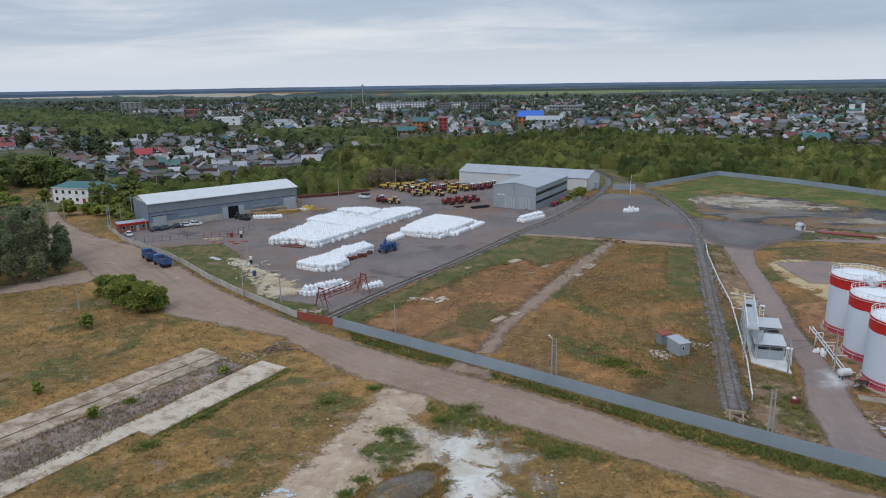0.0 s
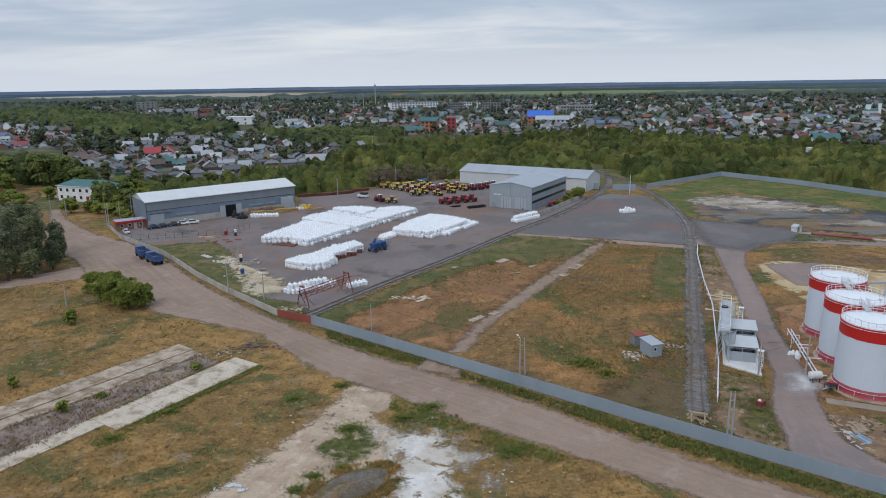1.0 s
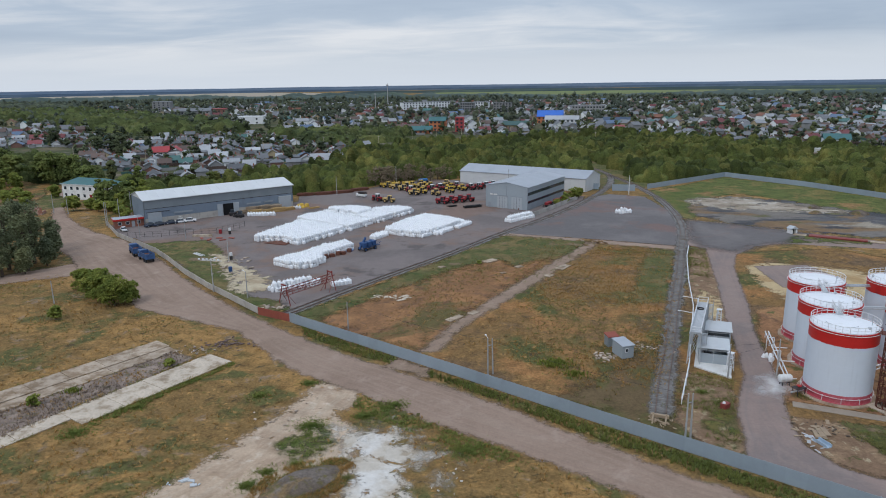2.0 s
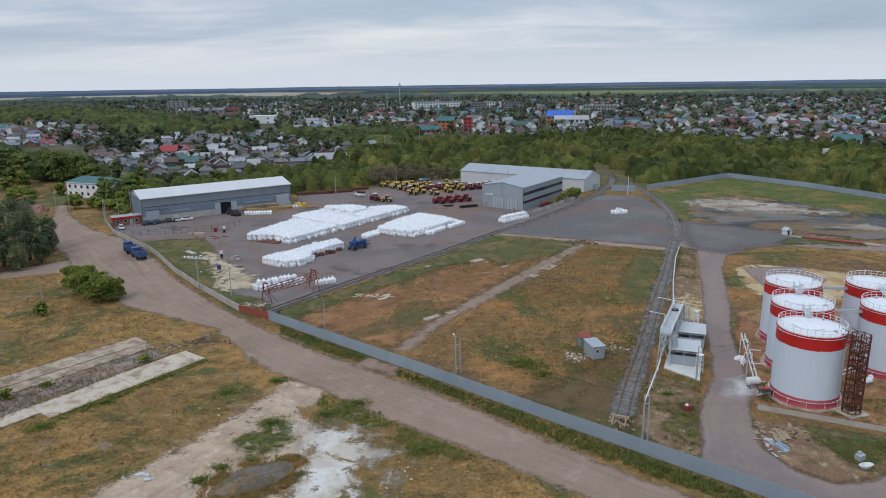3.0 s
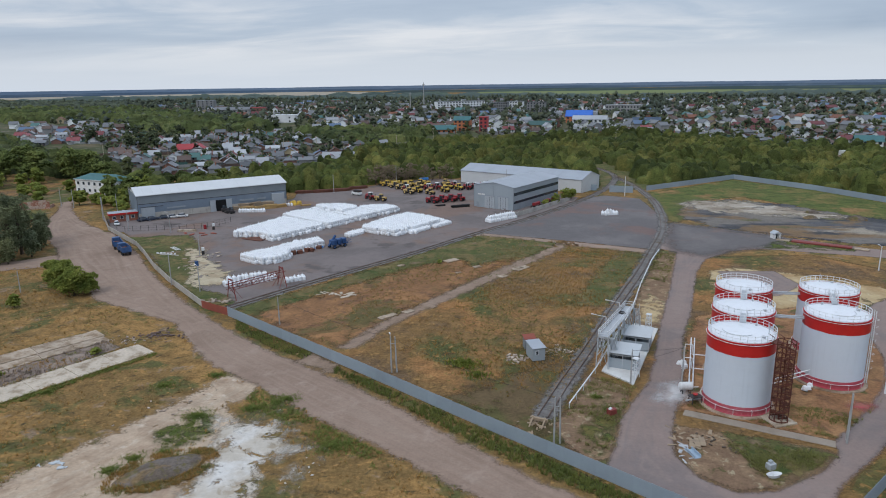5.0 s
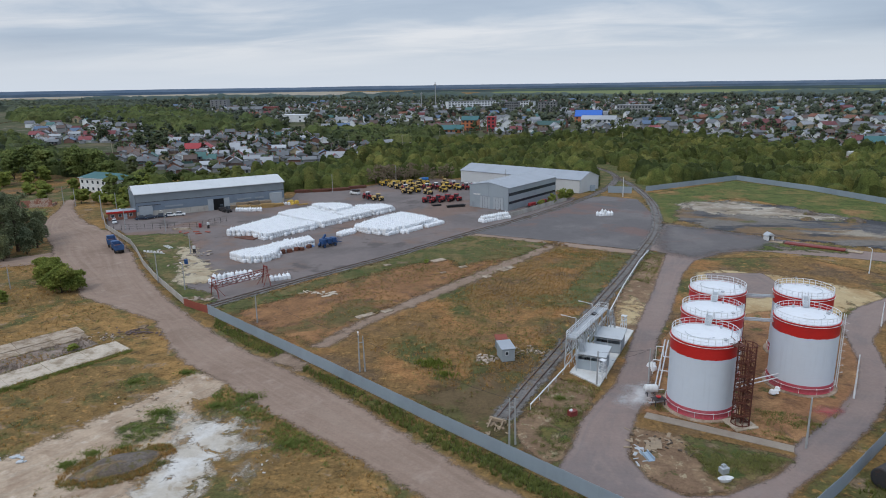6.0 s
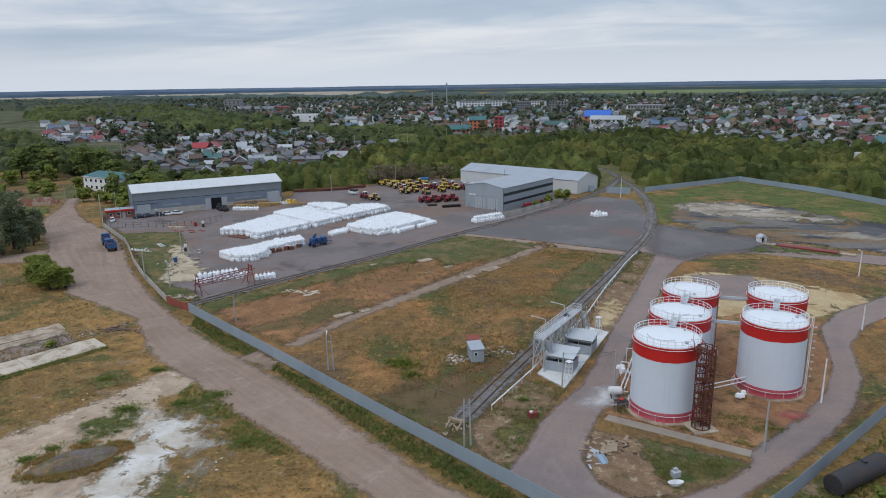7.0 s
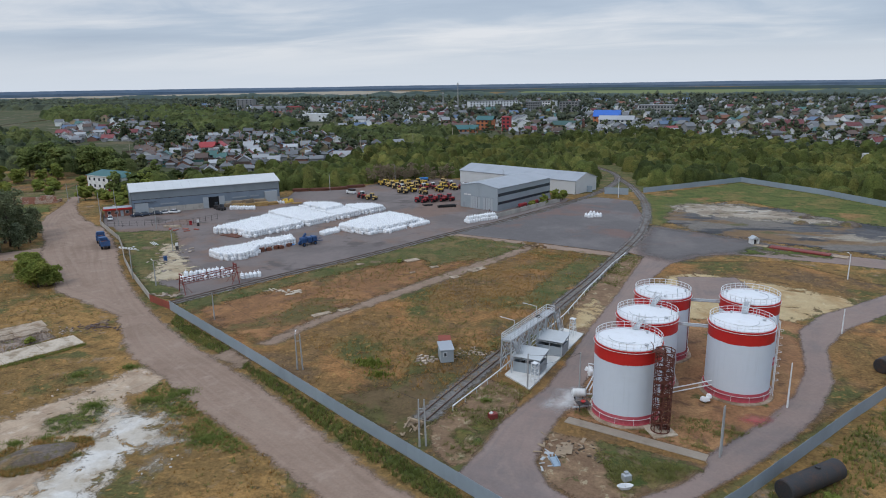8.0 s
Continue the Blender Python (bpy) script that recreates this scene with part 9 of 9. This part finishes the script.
for x, y, H in ((-101, 952, 36), (-109, 884, 24)):
    ms = thing("radio_mast", "tall slender radio mast in the village", "mast", (x, y, gz(y)), 0, "masts in the village")
    part("shaft", MB().rod((0, 0, 0), (0, 0, H), 0.9, 0.4, 6), "pole", ms)
    part("antenna_ring", MB().rod((0, 0, H * 0.9), (0, 0, H * 0.94), 1.6, n=8), "pole", ms)
ch = thing("church", "small white and red church with two domed towers", "church", (423, 687, gz(687)), -0.3)
part("nave", MB().box((0, 0, 0), (12, 8, 6)), "wall white", ch)
part("nave_roof", gable_roof(12, 8, 6, 8.2), "roof green", ch)
for x, h, r in ((-2, 12, 2.6), (8, 13, 1.6)):
    tw = part("tower", MB().rod((x, 0, 0), (x, 0, h), r, n=8), "wall white", ch)
    part("dome", MB().lathe((x, 0, h), [(r, 0), (r * 1.1, r * 0.5), (r * 0.7, r * 1.2), (0.15, r * 1.9), (0.08, r * 2.6)], 12), "roof green", tw, smooth=True)
# poles along the village lanes
for i in range(26):
    x, y = -240 + i * 19.0, 420 + 30 * math.sin(i * 1.3) + (i % 3) * 35
    if x > -50 and y < 500:
        y += 90
    pl2 = thing("utility_pole", "pale concrete utility pole in the village", "pole", (x, y, gz(y)), 0, "village utility poles")
    part("shaft", MB().rod((0, 0, 0), (0, 0, 8.5), 0.16, 0.1, 6), "light_concrete", pl2)
    part("cross_arm", MB().beam((-0.8, 0, 8.1), (0.8, 0, 8.1), 0.12), "pole", pl2)


# ---- grass tufts, weeds and small litter ----
def tuft_proto(seed, n, h, spread, width=0.06):
    """A tuft of n bent blades."""
    rng = np.random.default_rng(seed)
    V, Q = [], []
    for i in range(n):
        a = rng.uniform(0, 6.283)
        d = np.array([math.cos(a), math.sin(a), 0])
        s = np.array([-d[1], d[0], 0]) * rng.uniform(0.5, 1.0) * width
        b = d * rng.uniform(0, spread * 0.4)
        t = b + d * rng.uniform(0.3, 1.0) * spread + np.array([0, 0, h * rng.uniform(0.6, 1.1)])
        k = len(V)
        V += [b - s, b + s, t + s * 0.4, t - s * 0.4]
        Q.append((k, k + 1, k + 2, k + 3))
    return np.array(V), np.array(Q)


tufts = [tuft_proto(i, 9, 0.24, 0.40, 0.035) for i in range(6)]
weeds = [tuft_proto(10 + i, 15, 0.8, 0.40, 0.05) for i in range(6)]


def sward(name, polys, avoid, n, protos, seed, material, label, patch, level, scale=(0.6, 1.3)):
    """Tufts thrown over polygons, thick where the patch noise is high, never on what is to be kept clear."""
    rng = np.random.default_rng(seed)
    out = []
    for poly in polys:
        A = np.asarray(poly, float)
        P = rng.uniform(A.min(0), A.max(0), (n, 2))
        P = P[inside(P, A) > 0]
        for av in avoid:
            P = P[inside(P, av) < 0.3]
        out.append(P)
    P = np.concatenate(out)
    keep = [noise.noise((x * patch, y * patch, seed)) + rng.uniform(-0.25, 0.25) > level for x, y in P]
    P = P[np.array(keep)]
    k = rng.integers(len(protos), size=len(P))
    ang, sc = rng.uniform(0, 6.283, len(P)), rng.uniform(*scale, len(P))
    Vs, Qs, base = [], [], 0
    for i, pr in enumerate(protos):
        sel = np.where(k == i)[0]
        V, Q = pr
        ca, sa = np.cos(ang[sel]), np.sin(ang[sel])
        X = (V[None, :, 0] * ca[:, None] - V[None, :, 1] * sa[:, None]) * sc[sel, None] + P[sel, 0, None]
        Y = (V[None, :, 0] * sa[:, None] + V[None, :, 1] * ca[:, None]) * sc[sel, None] + P[sel, 1, None]
        Z = V[None, :, 2] * sc[sel, None] + np.interp(P[sel, 1], ZY, ZZ)[:, None]
        Vs.append(np.stack([X, Y, Z], -1).reshape(-1, 3))
        Qs.append((Q[None] + (np.arange(len(sel)) * len(V))[:, None, None]).reshape(-1, 4) + base)
        base += len(sel) * len(V)
    me = quick_mesh(name, np.concatenate(Vs), np.concatenate(Qs), material)
    tagged(new(name, me), label, "grass", kind="stuff")


OUTSIDE = [(-30, 122), (-15, 105), (8, 88), (34, 70), (60, 49), (30, 42), (-40, 46), (-90, 55), (-125, 110), (-135, 140), (-95, 166), (-60, 137)]
INSIDE = [(-22, 128), (42, 80), (50, 80), (53, 92), (49, 95), (44, 96), (52, 120), (62, 150), (74, 190), (26, 208), (0, 173), (-23, 136)]
SLABS = [[(-49.5, 120), (-41, 114.5), (-79, 61), (-87, 67)], [(-34.6, 113), (-29, 109.5), (-43, 85.5), (-49, 89)], [(-45.2, 89), (-48, 87), (-71, 54), (-69, 56)]]
TRACKS = [ROAD, [(-14, 98), (-6, 98), (-8, 86), (-12, 76), (-16, 62), (-28, 60), (-21, 80)], [(-5, 85), (4, 84), (8, 78), (11, 70), (10, 62), (-6, 60), (-9, 68), (-4, 76)]]
sward("dry_grass", [OUTSIDE], TRACKS + SLABS, 22000, tufts, 201, "straw", "dry ochre grass tufts beside the dirt road", 0.06, 0.06)
sward("olive_grass", [OUTSIDE], TRACKS + SLABS, 16000, tufts, 202, "weed", "olive green grass tufts beside the dirt road", 0.05, 0.18)
sward("dry_grass", [INSIDE], [[(4, 114), (8, 114), (25, 148), (53, 197), (49, 200), (22, 155)]], 16000, tufts, 203, "straw", "dry ochre grass tufts in the meadow", 0.05, 0.08)
sward("olive_grass", [INSIDE], [], 14000, tufts, 204, "weed", "olive green grass tufts in the meadow", 0.045, 0.22)
VERGE = [(6.5, 105.6), (66, 61.5), (63, 58), (52, 68.6), (41, 76), (27, 86.5), (17, 95), (6, 103.6)]
VERGE_WEST = [(-21, 127), (0.6, 110.6), (-0.4, 108.2), (-8, 113), (-19, 122)]
sward("verge_weeds_west", [VERGE_WEST], [], 5200, weeds, 220, "verge", "green weeds along the sheet fence near the gate", 0.12, -0.3, (0.25, 0.6))
sward("verge_weeds", [VERGE, [(68, 61), (84, 77), (103, 99), (150, 151), (156, 146), (108, 94), (90, 72), (74, 57)]], [], 20000, weeds, 205, "verge", "tall green weeds along the sheet fence", 0.12, -0.5, (0.35, 0.85))
sward("dead_weeds", [[(-44, 115), (-37.5, 110.5), (-44, 96), (-53, 81), (-72, 56), (-78, 58), (-62, 88)]], SLABS, 9000, weeds, 206, "heath_weed", "dead grey-brown weeds between concrete strips", 0.15, -0.1, (0.25, 0.65))
sward("rail_weeds", [[(45, 96), (54, 110), (57, 103), (54, 95), (50, 82), (46, 84)], [(63, 96), (81, 88), (87, 94), (84, 97), (66, 99)], [(66, 86), (79, 84), (75, 80), (69, 76)], [(73, 160), (81, 189), (76, 190), (69, 165)], [(86, 92), (93, 101), (97, 110), (93, 101), (90, 98)]], [], 2600, tufts, 207, "weed", "green weeds on bare earth by the tanks", 0.2, -0.05)


def clump(c, r, n, seed, tall):
    """A round patch of weeds or low grass, thinning outwards."""
    rng = np.random.default_rng(seed)
    Vs, Qs, k = [], [], 0
    src = weeds if tall else tufts
    for _ in range(n):
        V, Q = src[rng.integers(len(src))]
        a, q = rng.uniform(0, 6.283), abs(rng.normal(0, 0.55)) * r
        s = max(0.3, 0.9 - 0.3 * q / r)
        Vs.append(V * s + (c[0] + q * math.cos(a), c[1] + q * math.sin(a) * 0.8, 0))
        Qs.append(Q + k)
        k += len(V)
    tagged(new("weed_clump", quick_mesh("weed_clump", np.concatenate(Vs), np.concatenate(Qs), "leaf_bush" if tall else "weed_green")), "low green weed patch in the grass", "weeds", "weed patches")


for i, (x, y, r, n, tall) in enumerate(((28.5, 108.5, 3.4, 170, 1), (-2.0, 89.5, 2.6, 420, 0), (-9.5, 86.5, 3.2, 600, 0), (-13, 100.5, 2.2, 260, 0), (31, 104, 2.4, 60, 1), (-43, 84, 3.0, 420, 0), (-38, 92, 2.4, 320, 0), (50, 98, 1.6, 160, 0), (-51, 97, 1.5, 60, 1), (13, 80, 4.0, 500, 0), (2, 93, 3.0, 360, 0), (-20, 96, 2.4, 300, 0), (-14.0, 71.5, 2.0, 260, 0), (-4.5, 76.5, 2.0, 240, 0), (-9, 76.5, 2.0, 240, 0), (-12.5, 74.5, 2.0, 240, 0))):
    clump((x, y), r, n, 300 + i, tall)

# dry grass round the earth mound and tall golden grass beside the tracks
MO, MI = [], []
for i in range(28):
    a = i * 2 * math.pi / 28
    for out, f, g in ((MO, 7.2, 4.5), (MI, 3.9, 1.6)):
        u, v = f * math.cos(a), g * math.sin(a) + (0.3 if out is MI else 0.0)
        out.append((-7.2 + u * math.cos(0.72) - v * math.sin(0.72), 72.2 + u * math.sin(0.72) + v * math.cos(0.72)))
golden = [tuft_proto(30 + i, 12, 0.42, 0.4, 0.04) for i in range(6)]
sward("mound_grass", [MO], [MI], 4200, golden, 208, "gold", "dry golden grass round the earth mound", 0.4, -0.12, (0.35, 0.85))
sward("mound_weeds", [MO], [MI], 1800, tufts, 209, "weed", "olive grass round the earth mound", 0.3, -0.1, (0.6, 1.3))
sward("joint_weeds", [[(-45.2, 117.6), (-45.9, 118.1), (-83.8, 64.3), (-83.1, 63.8)]], [], 2500, tufts, 210, "weed", "low weeds growing in the slab joint", 0.3, -0.3, (0.5, 1.2))
# weeds that creep over the slabs' edges and along the road


def edge_strip(a, b, lo, hi):
    """A band along the line from a to b, between two offsets to its side."""
    A, B = Vector(a), Vector(b)
    d = (B - A).normalized()
    n = Vector((-d.y, d.x))
    return [tuple(A + n * lo), tuple(B + n * lo), tuple(B + n * hi), tuple(A + n * hi)]


EDGES = [edge_strip((-42.3, 115.0), (-80.9, 60.6), 1.0, 1.9), edge_strip((-45.5, 117.8), (-84.3, 63.0), -2.9, -1.9), edge_strip((-31.8, 110.9), (-46.2, 87.9), 2.8, 3.7), edge_strip((-31.8, 110.9), (-46.2, 87.9), -3.7, -2.8), edge_strip((-47.4, 88.8), (-71.3, 50.6), 1.3, 2.2), edge_strip((-47.4, 88.8), (-71.3, 50.6), -2.2, -1.3)]
sward("edge_weeds", EDGES, [], 5200, tufts, 214, "weed", "low weeds creeping over the edges of concrete slabs", 0.35, -0.12, (0.5, 1.3))
sward("edge_grass", EDGES, [], 4200, golden, 215, "gold", "golden grass creeping over the edges of concrete slabs", 0.3, 0.05, (0.4, 0.9))
sward("roadside_green", [[(-3.8, 96.4), (3.4, 90.2), (14, 83), (22, 77.6), (20, 75), (8, 82.6), (1, 87.6), (-4.6, 92.5)], [(-43, 87), (-29, 109), (-28, 108.2), (-41.5, 85.5)]], [], 5200, tufts, 216, "weed_green", "short green grass beside the dirt road", 0.2, -0.25, (0.6, 1.3))
sward("patch_green", [[(-13, 81.4), (-11.2, 84.4), (-8.8, 85.8), (-6.2, 83.8), (-5.2, 81), (-7.5, 78.8), (-10.4, 77.8)]], [], 420, tufts, 219, "weed_green", "short green grass on the sandy track", 0.5, -0.1, (0.6, 1.3))
sward("golden_grass", [OUTSIDE], TRACKS + SLABS, 15000, golden, 217, "gold", "golden seed grass in drifts beside the dirt road", 0.045, 0.16, (0.4, 1.0))
sward("golden_grass", [[(12, 117), (42, 92), (52, 120), (62, 150), (70, 186), (52, 194), (30, 155)]], [], 15000, golden, 221, "gold", "golden seed grass in the meadow between path and track", 0.05, 0.1, (0.35, 0.8))
sward("heath_gold", [[(-44, 115), (-37.5, 110.5), (-44, 96), (-53, 81), (-72, 56), (-78, 58), (-62, 88)]], SLABS, 2500, golden, 218, "straw", "dry straw among dead weeds between the strips", 0.2, 0.05, (0.5, 1.1))
